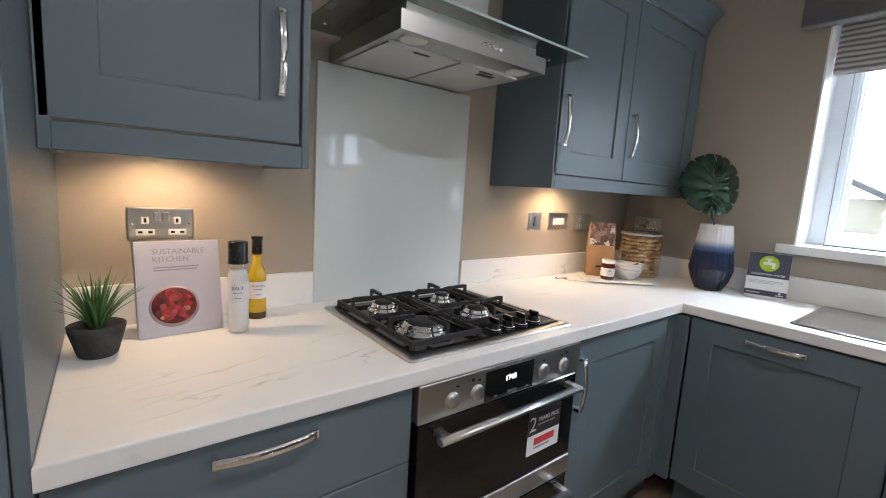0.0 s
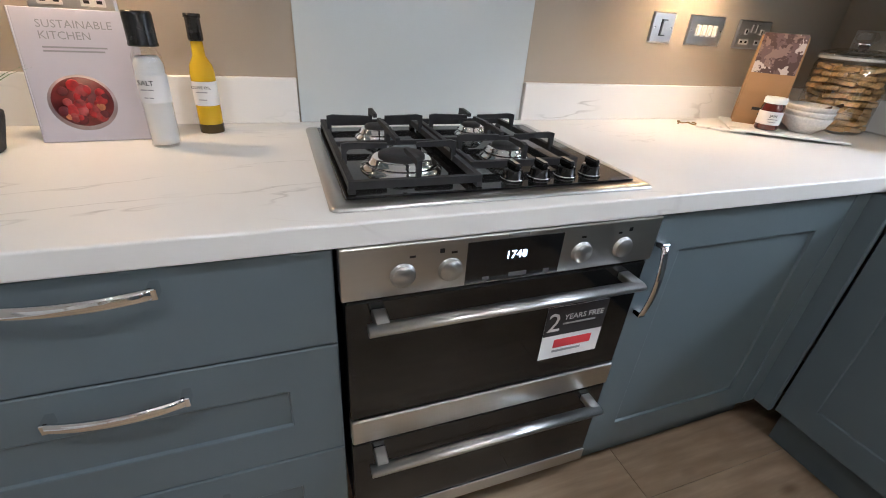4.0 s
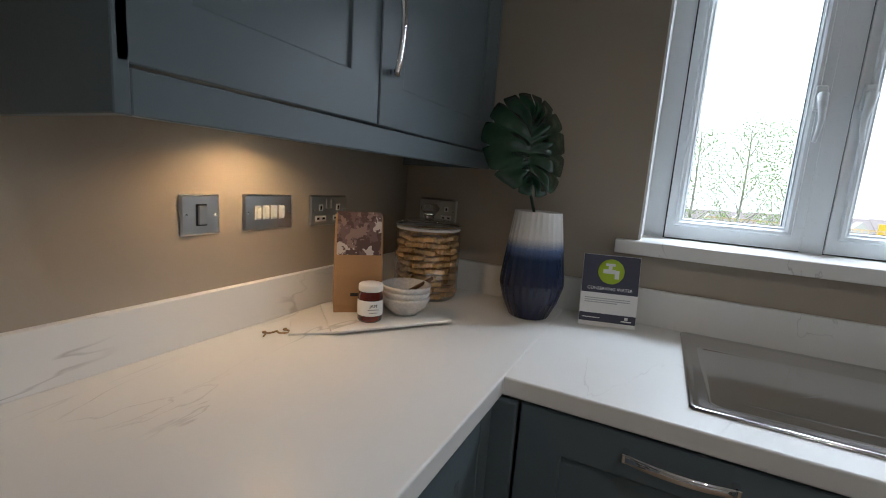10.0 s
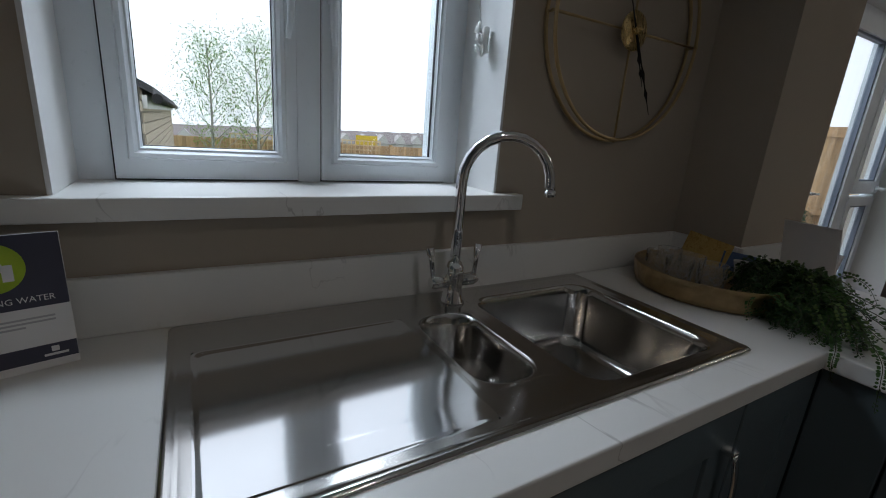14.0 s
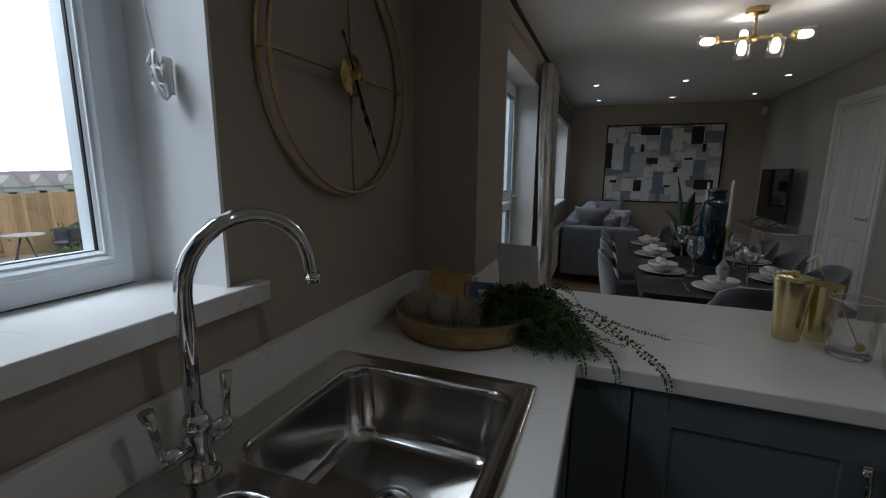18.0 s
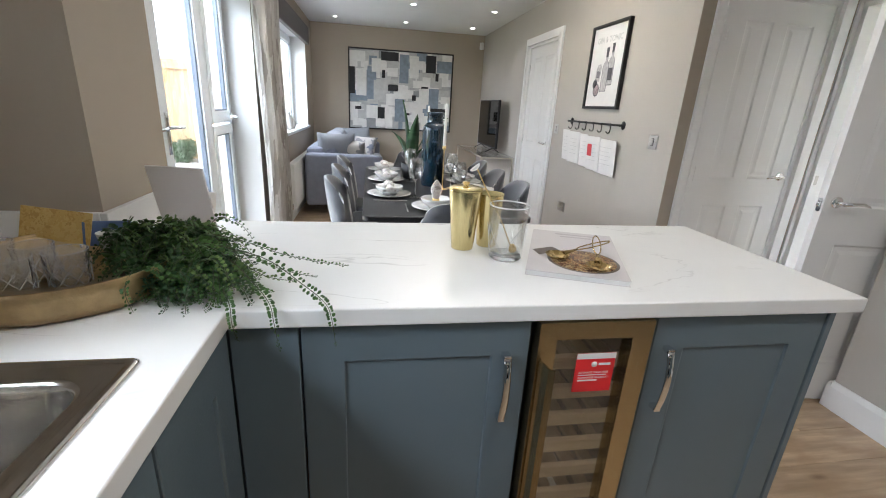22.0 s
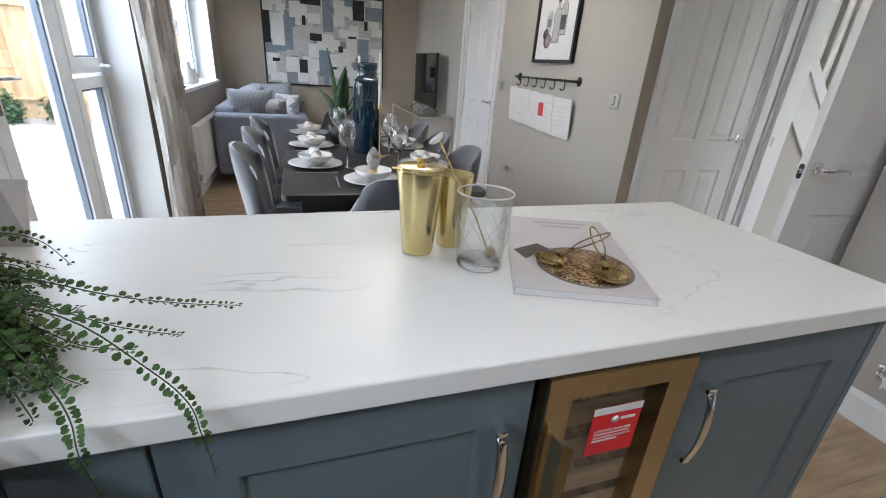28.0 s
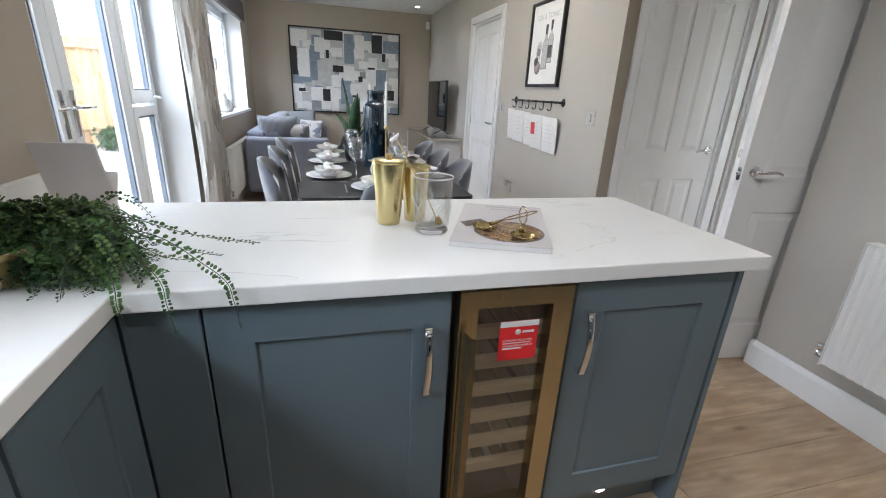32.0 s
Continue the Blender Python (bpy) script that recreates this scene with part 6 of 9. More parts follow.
# ---- corner by the window ----
bd = thing("serving_board", (0, 0, WT), 0, "pair of white marble serving boards on the worktop", "board")
part("board", prism([(-0.70, -0.135), (-0.60, -0.235), (-0.52, -0.16), (-0.62, -0.06)], 0.0006, 0.0065, "xyz", None, 0.002), STONE, bd)
part("board", prism([(-0.645, -0.215), (-0.385, -0.405), (-0.25, -0.215), (-0.50, -0.045)], 0.007, 0.014, "xyz", None, 0.002), STONE, bd)
tw_ = thing("twine", (-0.69, -0.10, WT), 0, "loose loop of brown twine on the board", "twine")
part("loop", tube([(-0.05 + 0.06 * s + 0.008 * math.sin(s * 19), 0.0 + 0.014 * math.sin(s * 7) - 0.015 * s, 0.004 + 0.006 * abs(math.sin(s * 9))) for s in [i / 24 for i in range(25)]], 0.0022, 6), mat("jute_twine", (0.34, 0.22, 0.11), 0.95, bump=0.5, bscale=500), tw_)
bz = WT + 0.0142
bag = thing("paper_bag", (-0.466, -0.146, bz), -48, "brown kraft paper bag with a photo label", "paper bag")
KRAFT = mat("kraft_paper", (0.33, 0.20, 0.10), 0.85, var=0.1, scale=8, bump=0.25, bscale=30)
loops = []
for z, hx, hy in ((0.0, 0.062, 0.034), (0.02, 0.063, 0.036), (0.10, 0.064, 0.032), (0.20, 0.063, 0.018), (0.262, 0.062, 0.006)):
    loops.append([(-hx, -hy, z), (0.0, -hy * 1.05, z), (hx, -hy, z), (hx * 0.93, 0, z), (hx, hy, z), (-hx, hy, z), (-hx * 0.93, 0, z)])
part("bag", loft(loops, None, True, False), KRAFT, bag)
lab = blotched("photo_of_nuts", [(0.07, 0.04, 0.04), (0.2, 0.14, 0.13), (0.45, 0.42, 0.42), (0.12, 0.08, 0.08)], 45, 0.5)
part("label", move(box((-0.058, -0.0012, 0.0), (0.058, 0.0, 0.115)), pose(0, -0.0245, 0.155, -7.5)), lab, bag, "printed photo label")
bars([(-0.02, 0.045, 0.045, 0.009), (0.0, 0.03, 0.032, 0.005)], INK, bag, -0.0372)
jam = thing("jam_jar", (-0.520, -0.232, bz), -40, "small glass jar of dark red jam with a white lid", "jam jar")
part("jar", lathe([(0.0, 0.0005), (0.029, 0.0005), (0.032, 0.006), (0.032, 0.068), (0.028, 0.078), (0.028, 0.084)], 28), mat("dark_jam", (0.09, 0.012, 0.008), 0.08, var=0.2, scale=25, coat=0.8), jam, "dark red jam behind glass")
part("label", lathe([(0.0323, 0.018), (0.0324, 0.019), (0.0324, 0.056), (0.0323, 0.057)], 28), PAPER, jam, "white paper label")
part("lid", lathe([(0.03, 0.079), (0.031, 0.081), (0.031, 0.094), (0.029, 0.0965), (0.0, 0.0965)], 28), WHITE, jam, "white metal lid")
letters("JAM", 0.0115, (0.0, -0.0329, 0.041), 90, 0, 0, INK, jam, 0.0003, "", "CENTER")
bars([(-0.014, 0.014, 0.034, 0.0018), (-0.01, 0.01, 0.026, 0.0018)], GREYINK, jam, -0.0322)
CERAM = mat("speckled_white_ceramic", (0.62, 0.59, 0.55), 0.3, var=0.12, scale=120, coat=0.3)
for i in range(3):
    b_ = solid("bowl", lathe([(0.0, 0.0), (0.034, 0.0), (0.036, 0.004), (0.058, 0.022), (0.0685, 0.048), (0.070, 0.056), (0.066, 0.056), (0.055, 0.026), (0.03, 0.010), (0.0, 0.008)], 36), CERAM, "white speckled stoneware bowl in a stack of three", "bowl", "stacked bowls", at=(-0.412, -0.272 , bz + 0.0155 * i))
    b_.scale = (0.96, 0.96, 0.92)
sc = solid("wooden_scoop", tube([(-0.03, 0.01, 0.0), (0.0, 0.0, 0.004), (0.05, -0.02, 0.024), (0.085, -0.034, 0.036)], [0.012, 0.007, 0.005, 0.006], 8), mat("walnut", (0.13, 0.065, 0.03), 0.5), "small dark wooden scoop resting in the bowl", "scoop", at=(-0.41, -0.27, bz + 0.050))
jar = thing("biscuit_jar", (-0.166, -0.196, WT + 0.0006), 0, "large lidded glass jar full of shortbread fingers", "jar")
jar.scale = (1.07, 1.07, 1.08)
part("jar", lathe([(0.0, 0.001), (0.088, 0.001), (0.096, 0.008), (0.099, 0.03), (0.099, 0.186), (0.094, 0.200), (0.086, 0.206), (0.087, 0.212)], 36), JARGLASS, jar, "clear glass body")
lid = part("lid", lathe([(0.087, 0.213), (0.0975, 0.214), (0.0985, 0.219), (0.092, 0.226), (0.06, 0.233), (0.022, 0.237), (0.0, 0.238)], 32), JARGLASS, jar, "domed clear glass lid")
part("knob", lathe([(0.0, 0.2385), (0.014, 0.2385), (0.013, 0.244), (0.018, 0.252), (0.027, 0.260), (0.029, 0.270), (0.020, 0.281), (0.0, 0.284)], 28), GLASS, lid, "solid clear glass knob")
part("edge", lathe([(0.0965, 0.2137), (0.0992, 0.2150), (0.0997, 0.2185), (0.0975, 0.2205), (0.0955, 0.2180)], 36), GLASS, lid, "thick polished edge of the lid")
part("rim", lathe([(0.086, 0.204), (0.0965, 0.205), (0.0975, 0.209), (0.0965, 0.2135), (0.087, 0.2135)], 36), mat("frosted_rim", (0.62, 0.62, 0.6), 0.2), jar)
BISC = mat("shortbread", (0.66, 0.42, 0.18), 0.85, var=0.35, scale=60, bump=0.5, bscale=220, per_object=0.28)
rg = random.Random(4)
bis = mesh_of("biscuit", box((-0.031, -0.010, 0.0), (0.031, 0.010, 0.0135), 0.0035, 2), BISC)
for lay in range(10):
    for k in range(8):
        a = 2 * math.pi * (k + 0.5 * (lay % 2)) / 8 + rg.uniform(-0.08, 0.08)
        rad = 0.080 + rg.uniform(-0.004, 0.003)
        o = new("biscuit", bis)
        o.parent = jar
        o.matrix_basis = pose(rad * math.cos(a), rad * math.sin(a), 0.009 + lay * 0.0186, rg.uniform(-5, 5), rg.uniform(-8, 8), math.degrees(a) + 90 + rg.uniform(-9, 9))
for lay in range(5):
    for k in range(3):
        o = new("biscuit", bis)
        o.parent = jar
        o.matrix_basis = pose(rg.uniform(-0.02, 0.02), 0.034 * (k - 1), 0.010 + lay * 0.036, 0, 0, rg.uniform(0, 180))
vs = thing("vase", (-0.152, -0.547, WT), 0, "ribbed white-to-navy ceramic vase beside the window", "vase")


def ombre(name):
    m = mat(name, (0.7, 0.7, 0.69), 0.24, var=0.05, scale=30, coat=0.1)
    nt = m.node_tree
    p = nt.nodes["Principled BSDF"]
    tc = nt.nodes.new("ShaderNodeTexCoord")
    sp_ = nt.nodes.new("ShaderNodeSeparateXYZ")
    nt.links.new(tc.outputs["Object"], sp_.inputs[0])
    nz = nt.nodes.new("ShaderNodeTexNoise")
    nz.inputs["Scale"].default_value = 70
    ad = nt.nodes.new("ShaderNodeMath")
    ad.operation = "MULTIPLY_ADD"
    ad.inputs[1].default_value = 0.022
    nt.links.new(nz.outputs[0], ad.inputs[0])
    nt.links.new(sp_.outputs[2], ad.inputs[2])
    r = nt.nodes.new("ShaderNodeValToRGB")
    e = r.color_ramp.elements
    e[0].position, e[0].color = 0.11, (0.014, 0.017, 0.040, 1)
    e[1].position, e[1].color = 0.25, (0.66, 0.65, 0.63, 1)
    k = e.new(0.192)
    k.color = (0.008, 0.022, 0.066, 1)
    k = e.new(0.22)
    k.color = (0.10, 0.15, 0.28, 1)
    nt.links.new(ad.outputs[0], r.inputs[0])
    nt.links.new(r.outputs[0], p.inputs["Base Color"])
    return m


bm = bmesh.new()
N = 56
rows = []
for z, r, amp in ((0.0, 0.055, 0.0), (0.003, 0.059, 0.012), (0.05, 0.081, 0.018), (0.095, 0.0935, 0.028), (0.105, 0.0945, 0.028), (0.15, 0.0895, 0.02), (0.2, 0.083, 0.02), (0.25, 0.0765, 0.02), (0.30, 0.070, 0.016), (0.312, 0.068, 0.012), (0.312, 0.062, 0.0), (0.24, 0.061, 0.0)):
    rows.append([(r * (1 - amp * (i % 2)) * math.cos(2 * math.pi * i / N), r * (1 - amp * (i % 2)) * math.sin(2 * math.pi * i / N), z) for i in range(N)])
loft(rows, bm, True, False)
part("body", bm, ombre("navy_ombre_glaze"), vs)
ml = thing("monstera_leaf", (-0.152, -0.547, WT + 0.20), 0, "single dark glossy monstera leaf standing in the vase", "leaf")
GREEN = mat("dark_leaf_green", (0.011, 0.040, 0.019), 0.22, var=0.4, scale=14, bump=0.1, bscale=40, coat=0.2)
part("stem", tube([(0.0, 0.0, 0.0), (0.002, 0.008, 0.09), (-0.008, 0.024, 0.15), (-0.016, 0.030, 0.19)], 0.0045, 8), GREEN, ml)


def lobed_leaf():
    """A broad oval leaf cut in from its edge between the side veins; local z up the leaf, its face towards -y."""
    bm = bmesh.new()
    n, cols = 120, 8
    cuts = (0.14, 0.30, 0.44, 0.57, 0.70, 0.83)
    for side in (-1, 1):
        prev = None
        for i in range(n + 1):
            v = i / n
            oz = -0.105 + 0.185 * v
            a = radians(-82 + 170 * v ** 0.85)
            dx, dz = math.cos(a), math.sin(a)
            # reach to the oval outline
            A = (dx / 0.141) ** 2 + (dz / 0.150) ** 2
            B = 2 * oz * dz / 0.150 ** 2
            C = (oz / 0.150) ** 2 - 1
            r = (-B + math.sqrt(max(B * B - 4 * A * C, 0))) / (2 * A)
            c = v - (0.02 if side > 0 else 0)
            cut = max(math.exp(-((c - q) / 0.009) ** 2) for q in cuts)
            r *= (1 - 0.16 * cut) * (1 + 0.015 * math.sin(31 * v + side))
            row = []
            for k in range(cols + 1):
                u = k / cols
                x, z = side * u * r * dx, oz + u * r * dz
                ridge = 0.0085 * math.sin(math.pi * min(u * 1.3, 1)) * math.cos((c - 0.07) / 0.145 * 2 * math.pi)
                y = -0.012 * math.sin(math.pi * min(u * 1.15, 1)) + 2.0 * x * x + 1.2 * z * abs(z) - ridge + 0.006 * (1 - u) ** 6
                row.append(bm.verts.new((x, y, z)))
            if prev:
                for k in range(cols):
                    f = bm.faces.new((prev[k], prev[k + 1], row[k + 1], row[k])) if side > 0 else bm.faces.new((prev[k + 1], prev[k], row[k], row[k + 1]))
                    f.smooth = True
            prev = row
    bmesh.ops.remove_doubles(bm, verts=bm.verts, dist=0.0003)
    bmesh.ops.solidify(bm, geom=bm.faces[:], thickness=0.0012)
    return bm


part("blade", move(lobed_leaf(), pose(-0.022, 0.032, 0.300, -8, 4, -42)), GREEN, ml, "dark green lobed blade")
cdm = thing("leaflet_card", (-0.118, -0.767, WT), -74, "standing card about saving water beside the sink", "card")
NAVY = mat("dark_grey_blue_card", (0.055, 0.055, 0.085), 0.55, var=0.05)
ct = pose(0, 0, 0.001, -10)
part("card", move(box((-0.078, 0.0, 0.0), (0.078, 0.004, 0.205), 0.0005), ct), PAPER, cdm)
part("header", move(box((-0.077, -0.0009, 0.095), (0.077, -0.0001, 0.204)), ct), NAVY, cdm, "dark blue upper panel")
part("footer", move(box((-0.077, -0.0009, 0.012), (0.077, -0.0001, 0.036)), ct), NAVY, cdm, "dark blue lower band")
LIME = mat("lime_print", (0.40, 0.55, 0.03), 0.5)
part("badge", move(lathe([(0.0, 0), (0.036, 0), (0.036, 0.0006), (0, 0.0006)], 32, pose(0, -0.0009, 0.158, 90)), ct), LIME, cdm, "lime green disc with a tap")
bm = box((-0.022, -0.0022, 0.152), (0.012, -0.0015, 0.164), 0.0003)
add_box(bm, (-0.008, -0.0022, 0.163), (0.002, -0.0015, 0.176))
add_box(bm, (-0.016, -0.0022, 0.174), (0.010, -0.0015, 0.181))
add_box(bm, (0.010, -0.0022, 0.138), (0.022, -0.0015, 0.162))
part("tap_symbol", move(bm, ct), PAPER, cdm, "white tap symbol")
o = letters("CONSERVING WATER", 0.0125, (0, 0, 0), 90, 0, 0, PAPER, cdm, 0.0002, "", "CENTER")
o.matrix_basis = ct @ pose(0, -0.0013, 0.104, 90, 0, 0)
bm = bmesh.new()
for z, w_ in ((0.078, 0.062), (0.072, 0.062), (0.066, 0.045)):
    add_box(bm, (-0.066, -0.0008, z), (-0.066 + 2 * w_, -0.0001, z + 0.0028))
part("small_print", move(bm, ct), mat("pale_card_ink", (0.45, 0.45, 0.46), 0.6), cdm, "unreadable small print", "stuff")
bm = box((-0.068, -0.0014, 0.022), (-0.02, -0.0009, 0.0245))
add_box(bm, (0.038, -0.0014, 0.018), (0.066, -0.0009, 0.0215))
add_box(bm, (0.047, -0.0014, 0.024), (0.056, -0.0009, 0.032))
part("small_print", move(bm, ct), PAPER, cdm, "plain white marks", "stuff")

# ---- clock over the sink ----
ck = thing("wall_clock", (0, -2.070, 1.597), -90, "large open gold ring wall clock with black pointers", "clock")
for r, y in ((0.287, -0.008), (0.283, -0.036)):
    part("ring", tube([(r * math.cos(2 * math.pi * i / 72), y, r * math.sin(2 * math.pi * i / 72)) for i in range(73)], 0.005, 8), BRASS, ck, "slim gold ring")
for a in (0, 90, 180, 270):
    dx, dz = math.cos(radians(a)), math.sin(radians(a))
    part("spoke", tube([(0.04 * dx, -0.03, 0.04 * dz), (0.292 * dx, -0.03, 0.292 * dz)], 0.0035, 6), BRASS, ck)
    part("spacer", tube([(0.285 * dx, -0.002, 0.285 * dz), (0.285 * dx, -0.040, 0.285 * dz)], 0.0035, 6), BRASS, ck)
part("disc", lathe([(0.0, 0.0), (0.05, 0.0), (0.05, 0.003), (0.0, 0.003)], 32, pose(0, -0.034, 0, 90)), GOLD, ck, "round gold centre plate")
part("boss", lathe([(0.0, 0.0), (0.011, 0.0), (0.009, 0.018), (0.0, 0.02)], 16, pose(0, -0.037, 0, 90)), GOLD, ck)
HAND = mat("matt_black_hand", (0.006, 0.006, 0.006), 0.9)
for a, L, y in ((-64, 0.150, -0.0405), (-61, 0.235, -0.043)):
    bm = prism([(-0.085, -0.0012), (-0.094, -0.005), (-0.103, 0.0), (-0.094, 0.005), (-0.085, 0.0012), (0.0, 0.0026), (L * 0.42, 0.0022), (L * 0.50, 0.0075), (L * 0.60, 0.002), (L * 0.68, 0.002), (L * 0.74, 0.0075), (L * 0.82, 0.0015), (L, 0.0004), (L, -0.0004), (L * 0.82, -0.0015), (L * 0.74, -0.0075), (L * 0.68, -0.002), (L * 0.60, -0.002), (L * 0.50, -0.0075), (L * 0.42, -0.0022), (0.0, -0.0026)], y - 0.0006, y + 0.0006, "xzy")
    part("hand", move(bm, pose(0, 0, 0, 0, -a, 0)), HAND, ck, "slim black clock hand with two lozenges")

# ---- tray corner ----
tray = thing("tray", (-0.262, -2.298, WT), 0, "round hammered brass tray on the worktop", "tray")
part("wall", lathe([(0.0, 0.001), (0.182, 0.001), (0.195, 0.005), (0.2025, 0.022), (0.2055, 0.045), (0.208, 0.066), (0.2058, 0.0675), (0.2035, 0.067), (0.2032, 0.062), (0.0, 0.003)], 56), mat("hammered_brass", (0.40, 0.29, 0.15), 0.34, 1.0, var=0.2, scale=30, bump=0.5, bscale=75), tray, "hammered brass outside")
# the inside is a separate turned shape, coloured darker than the brass
part("inside", lathe([(0.0, 0.0065), (0.188, 0.0068), (0.196, 0.012), (0.1995, 0.024), (0.2018, 0.045), (0.2034, 0.0622), (0.2026, 0.0622), (0.2005, 0.045), (0.197, 0.024), (0.188, 0.0085), (0.0, 0.0072)], 56), mat("dark_tray_inside", (0.05, 0.042, 0.034), 0.4, 0.6, var=0.25, scale=25), tray, "dark inside")
CUT = thick_glass("cut_glass", (0.98, 0.985, 0.985), 0.02)
CUT.node_tree.nodes["Principled BSDF"].inputs["Transmission Weight"].default_value = 0.93
CUTRIM = thick_glass("bright_cut_edge", (0.9, 0.91, 0.91), 0.1)
CUTRIM.node_tree.nodes["Principled BSDF"].inputs["Transmission Weight"].default_value = 0.6
for x, y, r in ((-0.085, 0.085, 1.0), (-0.10, 0.01, 0.95), (-0.01, 0.10, 1.0), (-0.02, 0.02, 0.95), (0.06, 0.055, 1.0)):
    gl = thing("tumbler", (tray.location.x - x + 0.04, tray.location.y + y - 0.02, WT + 0.0075), 0, "cut-glass tumbler standing on the brass tray", "glass", "tray tumblers")
    prof = [(0.0, 0.0), (0.03, 0.0), (0.033, 0.004), (0.036, 0.04), (0.038, 0.082), (0.0355, 0.082), (0.0335, 0.03), (0.030, 0.013), (0.0, 0.012)]
    bm = lathe([(a * r, b) for a, b in prof], 14)
    for k, v in enumerate(bm.verts):
        if 0.006 < v.co.z < 0.06 and k % 2:
            v.co.x *= 0.93
            v.co.y *= 0.93
    for f in bm.faces:
        f.smooth = False
    part("glass", bm, CUT, gl)
    part("rim", lathe([(0.0358 * r, 0.0815), (0.0368 * r, 0.0824), (0.0380 * r, 0.0815)], 28), CUTRIM, gl, "bright polished rim")
    bm = bmesh.new()
    for k in range(9):
        a0 = 2 * math.pi * k / 9
        for sgn in (-1, 1):
            add_tube(bm, [((0.0345 + 0.0032 * s) * r * math.cos(a0 + sgn * s * 1.0), (0.0345 + 0.0032 * s) * r * math.sin(a0 + sgn * s * 1.0), 0.010 + 0.048 * s) for s in (0.0, 0.25, 0.5, 0.75, 1.0)], 0.0007, 4)
    part("cut_pattern", bm, CUTRIM, gl, "crossed cut lines", "stuff")
    part("base", lathe([(0.0, 0.003), (0.031 * r, 0.003), (0.0325 * r, 0.008), (0.0, 0.011)], 14), GLASS, gl, "thick clear base")
nt_ = solid("note_card", box((-0.075, -0.001, 0.0), (0.075, 0.001, 0.105)), blotched("mustard_print", [(0.56, 0.37, 0.11), (0.48, 0.30, 0.08), (0.60, 0.42, 0.14)], 60, 0.7), "mustard patterned card leaning in the tray", "card")
nt_.matrix_basis = pose(-0.150, -2.428, WT + 0.022, -14, 6, 176)
nb = thing("napkin_pack", (-0.262, -2.432, WT + 0.012), 186, "blue printed paper packet in the tray", "packet")
part("packet", move(box((-0.05, -0.006, 0.0), (0.05, 0.006, 0.088), 0.003), pose(0, 0, 0, -14)), mat("blue_packet", (0.09, 0.14, 0.27), 0.6, var=0.1), nb)
jig = solid("jigger", lathe([(0.0, 0.0), (0.02, 0.0), (0.012, 0.035), (0.0105, 0.04), (0.022, 0.085), (0.0215, 0.085), (0.009, 0.042), (0.0, 0.042)], 20), STEEL, "steel double spirit measure in the tray", "jigger", at=(-0.300, -2.375, WT + 0.0075))

# ---- trailing plant: many small round leaves on wiry stems ----
tp = thing("trailing_plant", (-0.40, -2.36, WT), 0, "artificial trailing plant with small round green leaves", "plant")
part("pot", lathe([(0.0, 0.008), (0.04, 0.008), (0.05, 0.07), (0.046, 0.07), (0.036, 0.03), (0.0, 0.03)], 20), BLACK, tp, "small black pot")
LEAVES = [mat("fern_green", (0.050, 0.105, 0.024), 0.5, var=0.45, scale=40, ior=1.35), mat("fern_dark_green", (0.019, 0.052, 0.013), 0.5, var=0.45, scale=40, ior=1.35), mat("fern_pale_green", (0.11, 0.17, 0.045), 0.5, var=0.3, scale=40, ior=1.35)]
STEMM = mat("brown_stem", (0.045, 0.055, 0.022), 0.7)
rg = random.Random(21)


def sprig(points, leaf, pairs, hue, own=True):
    """A stem with pairs of round leaves; leaves of one sprig share one mesh."""
    pts_ = [Vector(p) for p in points]
    fine_ = []
    for a, b, c_, d_ in zip([pts_[0]] + pts_[:-2], pts_[:-1], pts_[1:], pts_[2:] + [pts_[-1]]):
        for k in range(5):
            t = k / 5
            fine_.append(0.5 * ((2 * b) + (c_ - a) * t + (2 * a - 5 * b + 4 * c_ - d_) * t * t + (3 * b - a - 3 * c_ + d_) * t ** 3))
    fine_.append(pts_[-1])
    st_ = part("stem", tube(fine_, [0.0012 * (1 - 0.6 * i / len(fine_)) for i in range(len(fine_))], 5), STEMM, tp)
    turn = rg.uniform(-0.9, 0.9) if own else 0.0
    bm = bmesh.new()
    for k in range(pairs):
        s = (k + 0.5) / pairs
        f = s * (len(fine_) - 1)
        i = min(int(f), len(fine_) - 2)
        p = fine_[i].lerp(fine_[i + 1], f - i)
        t = (fine_[i + 1] - fine_[i]).normalized()
        side = t.cross(Vector((0, 0, 1)))
        side = side.normalized() if side.length > 0.05 else Vector((1, 0, 0))
        side = Matrix.Rotation(turn + rg.uniform(-0.35, 0.35), 3, t) @ side
        size = leaf * (1.18 - 0.72 * s) * rg.uniform(0.85, 1.15)
        for sg in (-1, 1):
            out = (side * sg + t * 0.35 + Vector((rg.uniform(-.3, .3), rg.uniform(-.3, .3), rg.uniform(-0.1, 0.5)))).normalized()
            nor = (t.cross(out) + Vector((rg.uniform(-.4, .4), rg.uniform(-.4, .4), rg.uniform(-.2, .4)))).normalized()
            w_ = nor.cross(out).normalized()
            base = p + out * 0.002
            ring = [base]
            for u_, v_ in ((0.25, 0.26), (0.55, 0.44), (0.85, 0.38), (1.06, 0.18), (1.06, -0.18), (0.85, -0.38), (0.55, -0.44), (0.25, -0.26)):
                ring.append(base + out * size * u_ + w_ * size * v_)
            mid = bm.verts.new(base + out * size * 0.6 + nor * size * 0.13)
            vs_ = [bm.verts.new(q) for q in ring]
            for q in range(9):
                f = bm.faces.new((vs_[q], vs_[(q + 1) % 9], mid))
                f.smooth = True
    part("leaves", bm, LEAVES[hue], st_, kind="stuff")


L = WT - 0.91
EDGE_Y = -2.158 + 2.36          # the worktop's edge, seen from the pot


